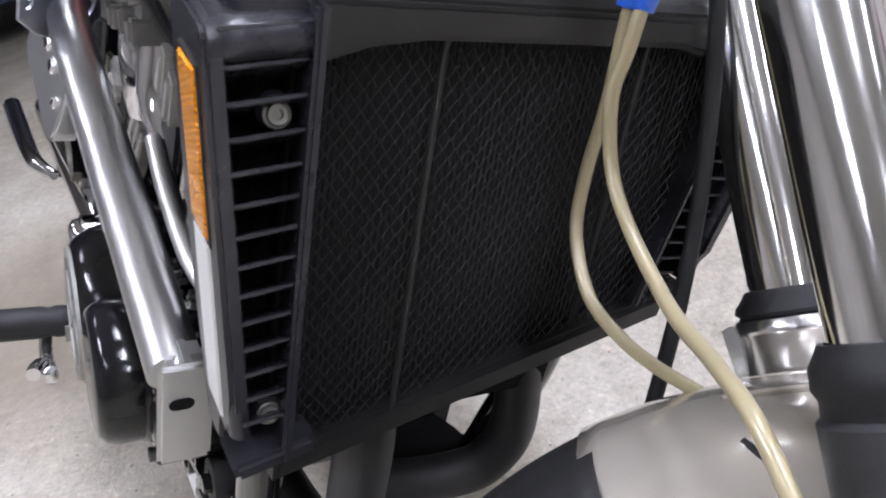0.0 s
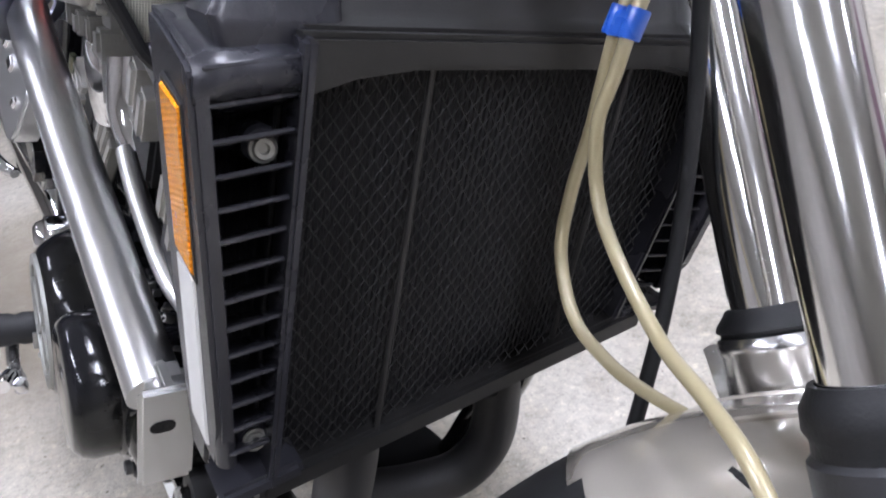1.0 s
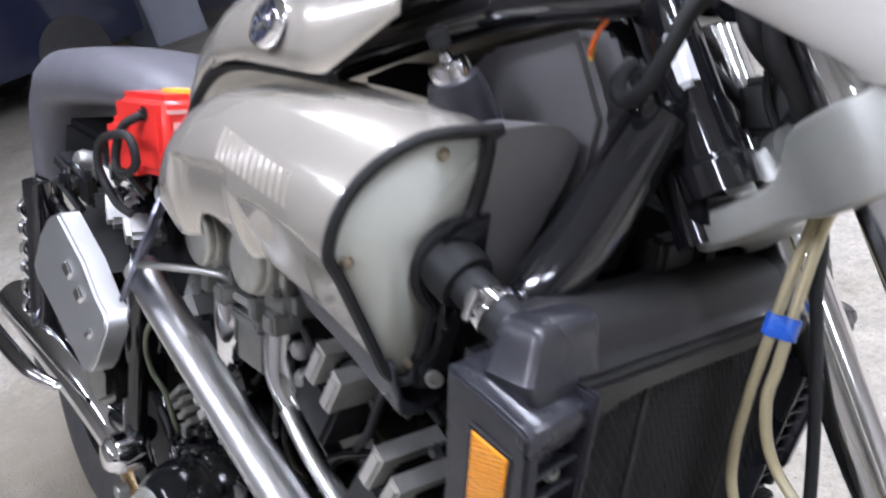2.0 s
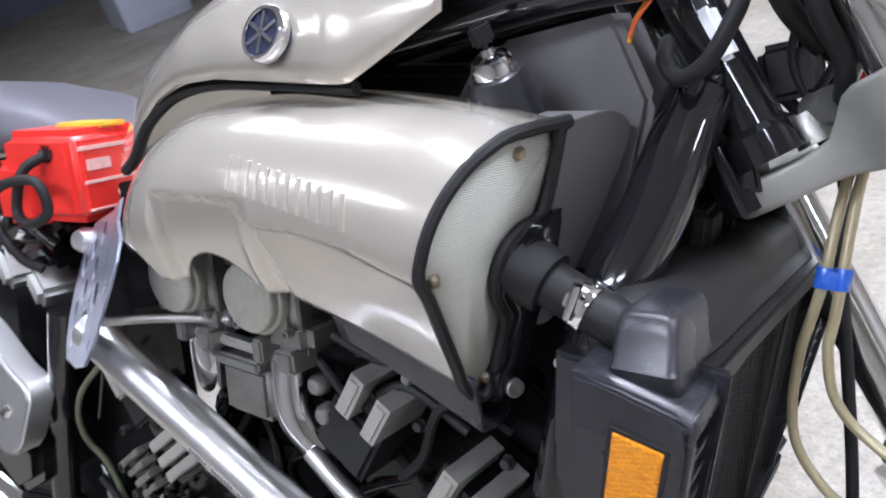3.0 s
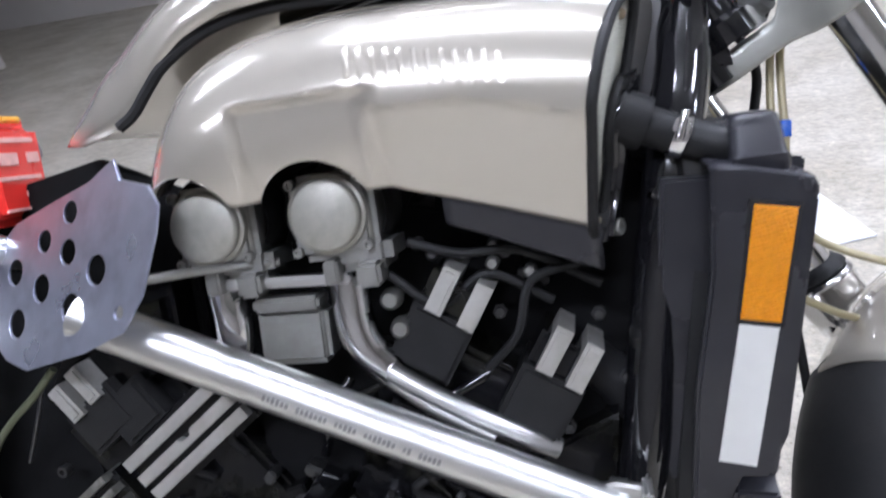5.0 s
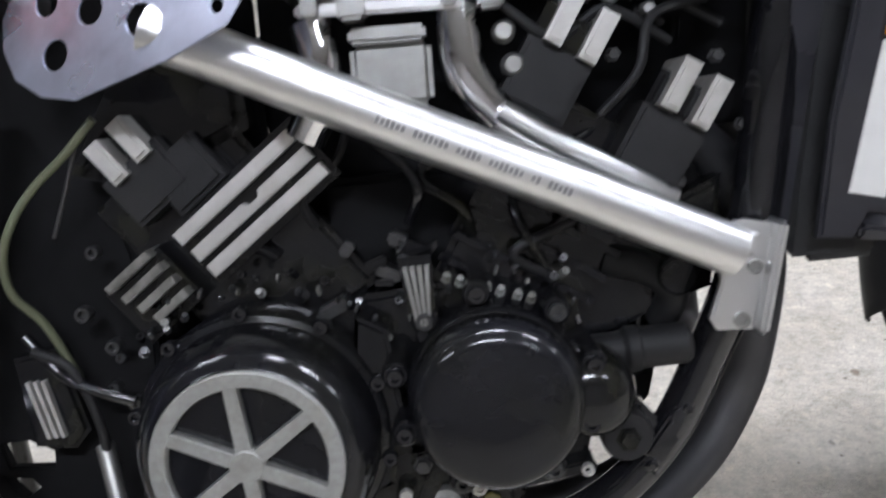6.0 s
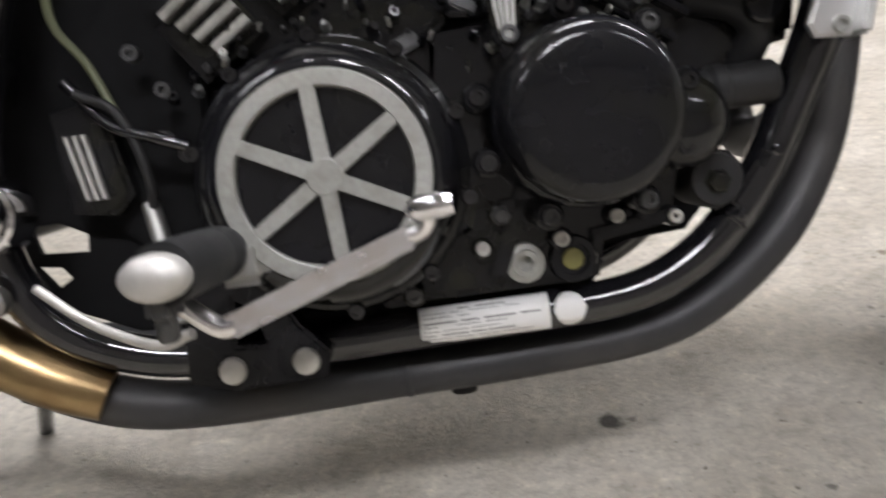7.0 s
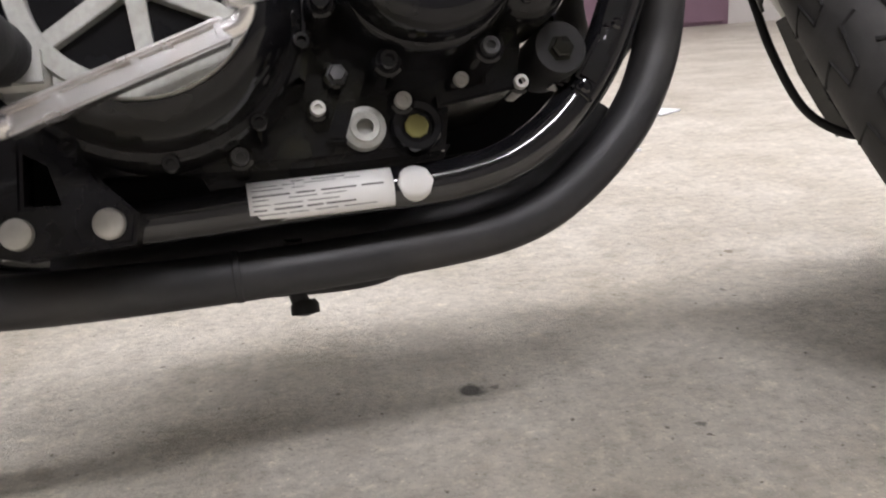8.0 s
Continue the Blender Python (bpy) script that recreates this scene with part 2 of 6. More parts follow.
def concrete_material():
    m = bpy.data.materials.new("worn_concrete")
    m.use_nodes = True
    nt = m.node_tree
    b = nt.nodes["Principled BSDF"]
    co = nt.nodes.new("ShaderNodeTexCoord")

    def noise_node(scale, detail=8, rough=0.6):
        n = nt.nodes.new("ShaderNodeTexNoise")
        n.inputs["Scale"].default_value = scale
        n.inputs["Detail"].default_value = detail
        n.inputs["Roughness"].default_value = rough
        nt.links.new(co.outputs["Object"], n.inputs["Vector"])
        return n

    def ramp_node(src, stops):
        r = nt.nodes.new("ShaderNodeValToRGB")
        els = r.color_ramp.elements
        while len(els) < len(stops):
            els.new(0.5)
        for e, (p, c) in zip(els, stops):
            e.position, e.color = p, (*c, 1)
        nt.links.new(src, r.inputs[0])
        return r

    base = ramp_node(noise_node(3.2).outputs["Fac"], [(0.34, (0.43, 0.39, 0.315)), (0.48, (0.5, 0.462, 0.39)), (0.63, (0.59, 0.552, 0.48))])
    fine = ramp_node(noise_node(55, 6, 0.75).outputs["Fac"], [(0.3, (0.66, 0.65, 0.62)), (0.48, (0.93, 0.93, 0.93)), (0.7, (1.18, 1.17, 1.14))])
    blotch = ramp_node(noise_node(16, 7, 0.65).outputs["Fac"], [(0.3, (0.81, 0.79, 0.755)), (0.48, (0.98, 0.98, 0.98)), (0.7, (1.09, 1.09, 1.08))])
    grit = ramp_node(noise_node(150, 4, 0.75).outputs["Fac"], [(0.3, (0.5, 0.47, 0.43)), (0.39, (0.96, 0.96, 0.96)), (0.61, (1.02, 1.02, 1.02)), (0.7, (1.3, 1.3, 1.28))])
    scuff = ramp_node(noise_node(30, 5, 0.7).outputs["Fac"], [(0.58, (1, 1, 1)), (0.67, (1.26, 1.26, 1.23))])
    spots = ramp_node(noise_node(85, 2, 0.5).outputs["Fac"], [(0.24, (0.3, 0.27, 0.24)), (0.3, (1, 1, 1))])
    chips = ramp_node(noise_node(210, 3, 0.6).outputs["Fac"], [(0.3, (0.72, 0.69, 0.64)), (0.38, (1, 1, 1)), (0.62, (1, 1, 1)), (0.7, (1.45, 1.44, 1.4))])
    last = base.outputs[0]
    for r in (fine, blotch, grit, scuff, spots, chips):
        mu = nt.nodes.new("ShaderNodeMix")
        mu.data_type, mu.blend_type = "RGBA", "MULTIPLY"
        mu.inputs[0].default_value = 1.0
        nt.links.new(last, mu.inputs[6])
        nt.links.new(r.outputs[0], mu.inputs[7])
        last = mu.outputs[2]
    # oil drips, a pale scuff and one broad brown patch round (-1.85, -0.28)
    warp = nt.nodes.new("ShaderNodeVectorMath")
    warp.operation = "MULTIPLY_ADD"
    wn = noise_node(60, 4, 0.7)
    nt.links.new(wn.outputs["Color"], warp.inputs[0])
    warp.inputs[1].default_value = (0.022, 0.022, 0.0)
    nt.links.new(co.outputs["Object"], warp.inputs[2])
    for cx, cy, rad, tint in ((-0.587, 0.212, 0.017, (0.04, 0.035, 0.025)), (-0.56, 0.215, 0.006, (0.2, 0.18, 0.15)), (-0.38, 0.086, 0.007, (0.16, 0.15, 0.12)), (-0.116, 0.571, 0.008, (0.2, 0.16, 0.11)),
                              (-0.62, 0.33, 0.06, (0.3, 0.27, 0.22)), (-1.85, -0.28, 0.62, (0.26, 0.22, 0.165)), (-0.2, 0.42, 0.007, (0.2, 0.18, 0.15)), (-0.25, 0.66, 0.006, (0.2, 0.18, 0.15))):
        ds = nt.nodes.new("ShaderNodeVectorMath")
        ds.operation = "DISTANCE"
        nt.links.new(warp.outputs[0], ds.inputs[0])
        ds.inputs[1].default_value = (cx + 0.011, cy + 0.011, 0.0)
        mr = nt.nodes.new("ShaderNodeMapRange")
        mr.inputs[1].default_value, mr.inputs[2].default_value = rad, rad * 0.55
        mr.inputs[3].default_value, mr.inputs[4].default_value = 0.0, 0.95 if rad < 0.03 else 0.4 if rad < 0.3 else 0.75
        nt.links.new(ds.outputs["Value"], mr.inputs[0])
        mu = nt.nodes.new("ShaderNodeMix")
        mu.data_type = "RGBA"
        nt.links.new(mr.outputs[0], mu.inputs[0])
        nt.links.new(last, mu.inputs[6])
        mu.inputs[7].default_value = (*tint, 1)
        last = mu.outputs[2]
    nt.links.new(last, b.inputs["Base Color"])
    rr = nt.nodes.new("ShaderNodeMapRange")
    rr.inputs[3].default_value, rr.inputs[4].default_value = 0.38, 0.75
    nt.links.new(noise_node(9).outputs["Fac"], rr.inputs[0])
    nt.links.new(rr.outputs[0], b.inputs["Roughness"])
    bp = nt.nodes.new("ShaderNodeBump")
    bp.inputs["Strength"].default_value = 0.9
    bp.inputs["Distance"].default_value = 0.005
    nt.links.new(noise_node(130, 6, 0.7).outputs["Fac"], bp.inputs["Height"])
    nt.links.new(bp.outputs["Normal"], b.inputs["Normal"])
    return m


AMBER = amber_material()
SCREEN = screen_material()
CORE = core_material()
WIRE = material("dusty_grille_wire", (0.026, 0.025, 0.024), 0.45, 0.3, vary=0.4, scale=40)
CONCRETE = concrete_material()
WALL = material("pale_wall_paint", (0.58, 0.55, 0.52), 0.7, vary=0.06, scale=3, dirt_sheen=(0.45, 0.42, 0.38), dirt_sheen_amount=0.3, dirt_sheen_scale=1.5)
PURPLE = material("maroon_door_paint", (0.19, 0.11, 0.145), 0.45, vary=0.12, scale=6)
DARKWALL = material("blue_grey_panel", (0.12, 0.13, 0.18), 0.5, vary=0.2, scale=3)
SOUTHWALL = material("reflection_wall_grey", (0.3, 0.28, 0.26), 0.7, vary=0.15, scale=1.5)
CABINET = material("pale_blue_cabinet", (0.55, 0.58, 0.68), 0.45, vary=0.05, scale=8)
NAVY = material("navy_car_paint", (0.02, 0.025, 0.055), 0.12, vary=0.2, scale=6, coat=0.7)
CEIL = material("grey_ceiling_board", (0.36, 0.36, 0.35), 0.8, vary=0.05, scale=4)
LAMPBOX = material("white_lamp_housing", (0.75, 0.75, 0.74), 0.5, vary=0.04, scale=6)
PAPER = material("white_paper", (0.82, 0.83, 0.85), 0.6, vary=0.03, scale=20)

TUBE = bpy.data.materials.new("lit_lamp_tube")
TUBE.use_nodes = True
TUBE.node_tree.nodes["Principled BSDF"].inputs["Base Color"].default_value = (0.9, 0.9, 0.9, 1)
TUBE.node_tree.nodes["Principled BSDF"].inputs["Emission Color"].default_value = (0.93, 0.97, 1.0, 1)
TUBE.node_tree.nodes["Principled BSDF"].inputs["Emission Strength"].default_value = 42.0


# ---- building helpers ----
def link_bmesh(name, bm, mat, smooth=True):
    bmesh.ops.recalc_face_normals(bm, faces=bm.faces[:])
    me = bpy.data.meshes.new(name)
    bm.to_mesh(me)
    bm.free()
    me.materials.append(mat)
    if smooth:
        for p in me.polygons:
            p.use_smooth = True
        me.set_sharp_from_angle(angle=radians(38))
    return new(name, me)


def part(name, bm, mat, parent, label="", smooth=True):
    ob = link_bmesh(name, bm, mat, smooth)
    ob.parent = parent
    if label:
        tagged(ob, label=label)
    return ob


def thing(name, bm, mat, label, category, kind="", group="", smooth=True):
    return tagged(link_bmesh(name, bm, mat, smooth), label=label, category=category, kind=kind, group=group)


def root(name, m, label, category):
    ob = tagged(new(name), label=label, category=category)
    ob.matrix_world = m
    return ob


def bevel(bm, width, segments=2):
    if width > 0:
        sharp = [e for e in bm.edges if len(e.link_faces) == 2 and e.calc_face_angle(0) > 0.5]
        bmesh.ops.bevel(bm, geom=sharp, offset=width, segments=segments, affect="EDGES", clamp_overlap=True)
    return bm


def box(bm, centre, size, rot=(0, 0, 0), b=0.0, seg=2):
    """A box with rounded edges, joined to bm."""
    t = bmesh.new()
    bmesh.ops.create_cube(t, size=1.0)
    bmesh.ops.scale(t, vec=size, verts=t.verts[:])
    bevel(t, b, seg)
    bmesh.ops.transform(t, matrix=pose(*centre, *rot), verts=t.verts[:])
    return join(bm, t)


def join(bm, t):
    me = bpy.data.meshes.new("joined")
    t.to_mesh(me)
    t.free()
    bm.from_mesh(me)
    bpy.data.meshes.remove(me)
    return bm


def frame_of(axis):
    """A rotation that takes z to the axis."""
    return Vector(axis).normalized().to_track_quat("Z", "Y").to_matrix().to_4x4()


def lathe(bm, profile, origin, axis, n=40):
    """Turns (radius, height) pairs round an axis through origin."""
    t = bmesh.new()
    rings = []
    for r, h in profile:
        if r < 1e-6:
            rings.append([t.verts.new((0, 0, h))])
        else:
            rings.append([t.verts.new((r * math.cos(2 * math.pi * i / n), r * math.sin(2 * math.pi * i / n), h)) for i in range(n)])
    for a, b in zip(rings, rings[1:]):
        for i in range(n):
            j = (i + 1) % n
            if len(a) == 1 and len(b) > 1:
                t.faces.new((a[0], b[i], b[j]))
            elif len(b) == 1 and len(a) > 1:
                t.faces.new((a[i], a[j], b[0]))
            elif len(a) > 1:
                t.faces.new((a[i], a[j], b[j], b[i]))
    bmesh.ops.transform(t, matrix=Matrix.Translation(origin) @ frame_of(axis), verts=t.verts[:])
    return join(bm, t)


def disc(bm, centre, axis, r, h, b=0.002, n=32):
    """A short round plug with a bevelled rim, its back at centre."""
    return lathe(bm, [(0, 0), (r, 0), (r, h - b), (r - b, h), (0, h)], centre, axis, n)


def smooth_path(points, steps=8):
    """Catmull-Rom through the points."""
    p = [Vector(q) for q in points]
    p = [2 * p[0] - p[1]] + p + [2 * p[-1] - p[-2]]
    out = []
    for i in range(1, len(p) - 2):
        for s in range(steps):
            u = s / steps
            out.append(0.5 * (2 * p[i] + (p[i + 1] - p[i - 1]) * u + (2 * p[i - 1] - 5 * p[i] + 4 * p[i + 1] - p[i + 2]) * u * u
                              + (3 * p[i] - p[i - 1] - 3 * p[i + 1] + p[i + 2]) * u ** 3))
    out.append(p[-2])
    return out


def tube(bm, points, radius, n=14, steps=8, caps=True, radii=None):
    """A round bar or pipe along a smooth path."""
    path = smooth_path(points, steps) if steps > 1 else [Vector(q) for q in points]
    t = bmesh.new()
    rings = []
    up = Vector((0, 1, 0.01))
    for i, q in enumerate(path):
        d = (path[min(i + 1, len(path) - 1)] - path[max(i - 1, 0)]).normalized()
        side = d.cross(up)
        if side.length < 1e-3:
            side = d.cross(Vector((1, 0, 0)))
        side.normalize()
        up = side.cross(d).normalized()
        u = i / (len(path) - 1)
        r = radius if radii is None else float(np.interp(u, [k / (len(radii) - 1) for k in range(len(radii))], radii))
        rings.append([t.verts.new(q + r * (math.cos(2 * math.pi * k / n) * side + math.sin(2 * math.pi * k / n) * up)) for k in range(n)])
    for a, b in zip(rings, rings[1:]):
        for k in range(n):
            t.faces.new((a[k], a[(k + 1) % n], b[(k + 1) % n], b[k]))
    if caps:
        t.faces.new(rings[0][::-1])
        t.faces.new(rings[-1])
    return join(bm, t)


def slab(bm, outline, lower, upper, m=None, holes=(), b=0.0):
    """A plate: the outline (x, y) filled between two heights, with round or free holes, then moved by m."""
    t = bmesh.new()
    edges = []
    for loop in (outline, *holes):
        vs = [t.verts.new((x, y, lower)) for x, y in loop]
        edges += [t.edges.new((vs[i], vs[(i + 1) % len(vs)])) for i in range(len(vs))]
    bmesh.ops.triangle_fill(t, use_beauty=True, use_dissolve=False, edges=edges)
    faces = t.faces[:]
    ext = bmesh.ops.extrude_face_region(t, geom=faces)
    bmesh.ops.translate(t, vec=(0, 0, upper - lower), verts=[v for v in ext["geom"] if isinstance(v, bmesh.types.BMVert)])
    bmesh.ops.recalc_face_normals(t, faces=t.faces[:])
    if b:
        rim = [e for e in t.edges if len(e.link_faces) == 2 and 1.2 < e.calc_face_angle(0) < 1.9 and abs(e.verts[0].co.z - upper) < 1e-6 and abs(e.verts[1].co.z - upper) < 1e-6]
        bmesh.ops.bevel(t, geom=rim, offset=b, segments=2, affect="EDGES", clamp_overlap=True)
    if m is not None:
        bmesh.ops.transform(t, matrix=m, verts=t.verts[:])
    return join(bm, t)


def ring_loop(cx, cy, r, n=20):
    return [(cx + r * math.cos(2 * math.pi * i / n), cy + r * math.sin(2 * math.pi * i / n)) for i in range(n)]


# side view: a plate drawn in (x, z), its outer face towards the bike's right
def side_slab(bm, outline, y_in, y_out, holes=(), b=0.0):
    m = Matrix(((1, 0, 0, 0), (0, 0, -1, 0), (0, 1, 0, 0), (0, 0, 0, 1)))
    return slab(bm, outline, -y_in, -y_out, m, holes, b)


def sheet(bm, rows, closed=False):
    """A surface through rows of points."""
    vs = [[bm.verts.new(q) for q in r] for r in rows]
    for a, b in zip(vs, vs[1:]):
        for i in range(len(a) - (0 if closed else 1)):
            j = (i + 1) % len(a)
            bm.faces.new((a[i], a[j], b[j], b[i]))
    return bm


def solid(ob, thick, offset=-1):
    mo = ob.modifiers.new("thickness", "SOLIDIFY")
    mo.thickness, mo.offset = thick, offset
    return ob


def interp(x, table):
    return float(np.interp(x, [a for a, _ in table], [b for _, b in table]))


def smooth_table(table):
    """The same table, rounded: many points on a smooth line through it."""
    return [(q.x, q.y) for q in smooth_path([(a, b, 0) for a, b in table], 8)]


def bolt(parent, centre, axis, r=0.006, h=0.005, mat=None, socket=True, name="bolt", label=""):
    """A socket-head or hexagon bolt standing on a surface."""
    bm = bmesh.new()
    if socket:
        lathe(bm, [(0, h * 0.35), (r * 0.5, h * 0.35), (r * 0.52, h), (r * 0.9, h), (r, h * 0.85), (r, -0.002), (0, -0.002)], centre, axis, 18)
    else:
        lathe(bm, [(0, h), (r * 0.85, h), (r, h * 0.8), (r, 0.001), (r * 1.25, 0.001), (r * 1.25, -0.001), (0, -0.001)], centre, axis, 6)
    return part(name, bm, mat or CAST, parent, label)


# ---- the room ----
bm = bmesh.new()
box(bm, (-2.0, 2.0, -0.06), (17.0, 13.0, 0.12))
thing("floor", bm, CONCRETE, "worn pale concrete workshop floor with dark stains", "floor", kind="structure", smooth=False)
for nm, c, s in (("wall_north", (-2.0, 6.8, 1.6), (17.0, 0.2, 3.2)), ("wall_west", (-10.4, 1.1, 1.6), (0.2, 11.2, 3.2)), ("wall_east", (6.4, 1.1, 1.6), (0.2, 11.2, 3.2))):
    bm = bmesh.new()
    box(bm, c, s)
    thing(nm, bm, DARKWALL if nm == "wall_west" else WALL, "plain painted workshop wall", "wall", kind="structure", smooth=False)
# unseen wall, toned darker than the others so chrome reflects dark bands
bm = bmesh.new()
box(bm, (-2.0, -4.6, 1.6), (17.0, 0.2, 3.2))
thing("wall_south", bm, SOUTHWALL, "plain unseen workshop wall, grey to give darker reflections", "wall", kind="structure", smooth=False)
bm = bmesh.new()
box(bm, (-2.0, 1.1, 3.28), (17.0, 11.6, 0.12))
thing("ceiling", bm, CEIL, "plain grey workshop ceiling", "ceiling", kind="structure", smooth=False)


def ceiling_lamp(x, y):
    lamp = root("ceiling_lamp", pose(x, y, 3.2), "white strip lamp with two lit tubes under the ceiling", "lamp")
    lamp["group"] = "ceiling lamps"
    b = bmesh.new()
    box(b, (0, 0, -0.03), (1.3, 0.2, 0.06), b=0.01)
    part("housing", b, LAMPBOX, lamp)
    for dy in (-0.06, 0.06):
        b = bmesh.new()
        tube(b, [(-0.6, dy, -0.085), (0.6, dy, -0.085)], 0.018, 12, 1)
        part("lamp_tube", b, TUBE, lamp, "lit white tube")
    return lamp


for x, y in ((-0.6, -1.9), (1.6, -1.9), (-2.8, -1.9), (-0.6, 0.9), (1.6, 0.9), (-2.8, 0.9), (-0.6, 3.9), (2.6, 3.9), (4.4, 1.2)):
    ceiling_lamp(x, y)
for x, y, power in ((-0.4, -1.9, 52.0), (-0.6, 0.75, 62.0), (-3.0, 0.6, 10.0), (0.8, 4.0, 50.0), (1.6, 0.9, 45.0), (4.4, 1.2, 38.0)):
    lt = bpy.data.lights.new("tube_light", "AREA")
    lt.shape, lt.size, lt.size_y, lt.energy, lt.color = "RECTANGLE", 1.3, 0.2, power, (0.95, 0.98, 1.0)
    ob = new("tube_light", lt)
    ob.matrix_world = pose(x, y, 3.09)

# far end of the room
maroon = root("double_door", pose(2.1, 6.69, 0), "maroon painted double door in the far wall", "door")
maroon["kind"] = "structure"
bm = bmesh.new()
box(bm, (0, 0, 1.05), (1.5, 0.04, 2.1), b=0.004)
part("door_frame", bm, PURPLE, maroon)
for dx in (-0.36, 0.36):
    bm = bmesh.new()
    box(bm, (dx, -0.035, 1.03), (0.68, 0.03, 2.0), b=0.006)
    part("door_leaf", bm, PURPLE, maroon)

locker = root("locker", pose(-4.68, 3.18, 0, rz=88), "tall maroon steel locker on the concrete", "locker")
bm = bmesh.new()
box(bm, (0, 0, 1.0), (0.9, 0.5, 2.0), b=0.01)
part("body", bm, PURPLE, locker)
for dx in (-0.222, 0.222):
    bm = bmesh.new()
    box(bm, (dx, -0.255, 1.02), (0.43, 0.02, 1.86), b=0.006)
    part("door", bm, PURPLE, locker)
post = bmesh.new()
box(post, (-5.35, 4.75, 1.6), (0.12, 0.12, 3.2), b=0.008)
thing("post", post, WALL, "white painted steel post", "post", kind="structure")
for place, tall, words in ((pose(-6.77, 3.26, 0, rz=75), 1.6, "pale blue-grey steel cabinet standing on the floor"), (pose(-8.9, 2.1, 0, rz=97), 1.5, "pale steel cabinet standing beside the parked car")):
    cabinet = root("cabinet", place, words, "cabinet")
    bm = bmesh.new()
    box(bm, (0, 0, tall / 2), (0.56, 0.7, tall), b=0.012)
    part("body", bm, CABINET, cabinet)
    for k in range(3):
        bm = bmesh.new()
        box(bm, (0, -0.36, 0.05 + (tall - 0.1) * (k + 0.5) / 3), (0.52, 0.02, (tall - 0.1) / 3 - 0.012), b=0.008)
        part("drawer", bm, CABINET, cabinet)

car = root("parked_car", pose(-7.75, -0.5, 0, rz=-72), "dark navy car parked at the end of the workshop", "car")
bm = bmesh.new()
rows = []
for x, h, w in ((-2.0, 0.62, 0.7), (-1.95, 0.85, 0.8), (-1.3, 0.95, 0.86), (-0.4, 1.0, 0.88), (0.6, 1.02, 0.88), (1.6, 0.98, 0.86), (1.95, 0.9, 0.8), (2.0, 0.6, 0.7)):
    rows.append([(x, w, 0.3), (x, w * 1.02, 0.55), (x, w * 0.96, h - 0.06), (x, w * 0.85, h), (x, -w * 0.85, h), (x, -w * 0.96, h - 0.06), (x, -w * 1.02, 0.55), (x, -w, 0.3)])
sheet(bm, rows, True)
for r in (rows[0], rows[-1]):
    bm.faces.new([bm.verts.new(q) for q in r])
bmesh.ops.remove_doubles(bm, verts=bm.verts[:], dist=1e-4)
part("body", bm, NAVY, car)
bm = bmesh.new()
sheet(bm, [[(-1.0, 0.78, 0.98), (-0.4, 0.62, 1.4), (0.9, 0.62, 1.42), (1.5, 0.78, 1.0)], [(-1.0, -0.78, 0.98), (-0.4, -0.62, 1.4), (0.9, -0.62, 1.42), (1.5, -0.78, 1.0)]])
bmesh.ops.holes_fill(bm, edges=bm.edges[:])
part("cabin", bm, NAVY, car)
for dx in (-1.25, 1.3):
    for dy in (-0.8, 0.8):
        bm = bmesh.new()
        lathe(bm, [(0, -0.1), (0.2, -0.1), (0.31, -0.09), (0.31, 0.09), (0.2, 0.1), (0, 0.08)], (dx, dy, 0.31), (0, 1, 0), 28)
        part("wheel", bm, TYRE, car)

bm = bmesh.new()
box(bm, (-0.1, 1.5, 0.004), (0.21, 0.3, 0.006), (0, 0, 20), 0.001)
thing("paper_sheet", bm, PAPER, "white sheet of paper lying on the concrete", "paper")
bm = bmesh.new()
box(bm, (0.33, 1.98, 0.004), (0.12, 0.09, 0.007), (0, 0, 35), 0.002)
thing("paper_scrap", bm, PAPER, "small white scrap of card on the concrete", "paper")

# ---- the motorcycle: x forward, y to its left, z up along its leaning frame ----
BIKE = pose(-0.8234, -0.0072, 0, -20, 0, 6.5)
YC = 0.018
bike = root("motorcycle", BIKE, "pearl white and black V-four motorcycle leaning on its stand", "motorcycle")
RIGHT = (0, -1, 0)


def far(y):
    return 2 * YC - y


# frame tubes, right and left
def frame_tube(flip):
    s = (lambda y: far(y)) if flip else (lambda y: y)
    b = bmesh.new()
    tube(b, [(0.497, s(-0.002), 0.905), (0.485, s(-0.05), 0.835), (0.466, s(-0.088), 0.77), (0.44, s(-0.1), 0.65), (0.412, s(-0.1), 0.5),
             (0.372, s(-0.09), 0.4), (0.335, s(-0.086), 0.335), (0.285, s(-0.085), 0.289), (0.22, s(-0.085), 0.266), (0.1, s(-0.085), 0.263),
             (-0.05, s(-0.085), 0.26), (-0.165, s(-0.09), 0.27), (-0.235, s(-0.105), 0.315), (-0.254, s(-0.12), 0.4), (-0.24, s(-0.12), 0.5),
             (-0.2, s(-0.12), 0.62), (-0.185, s(-0.115), 0.69)], 0.0165, 18, 8,
         radii=[0.0225, 0.0225, 0.0205, 0.018, 0.017, 0.0168, 0.0165, 0.0165, 0.0165, 0.0165])
    return part("frame_tube", b, GLOSS, bike, "gloss black lower frame tube")


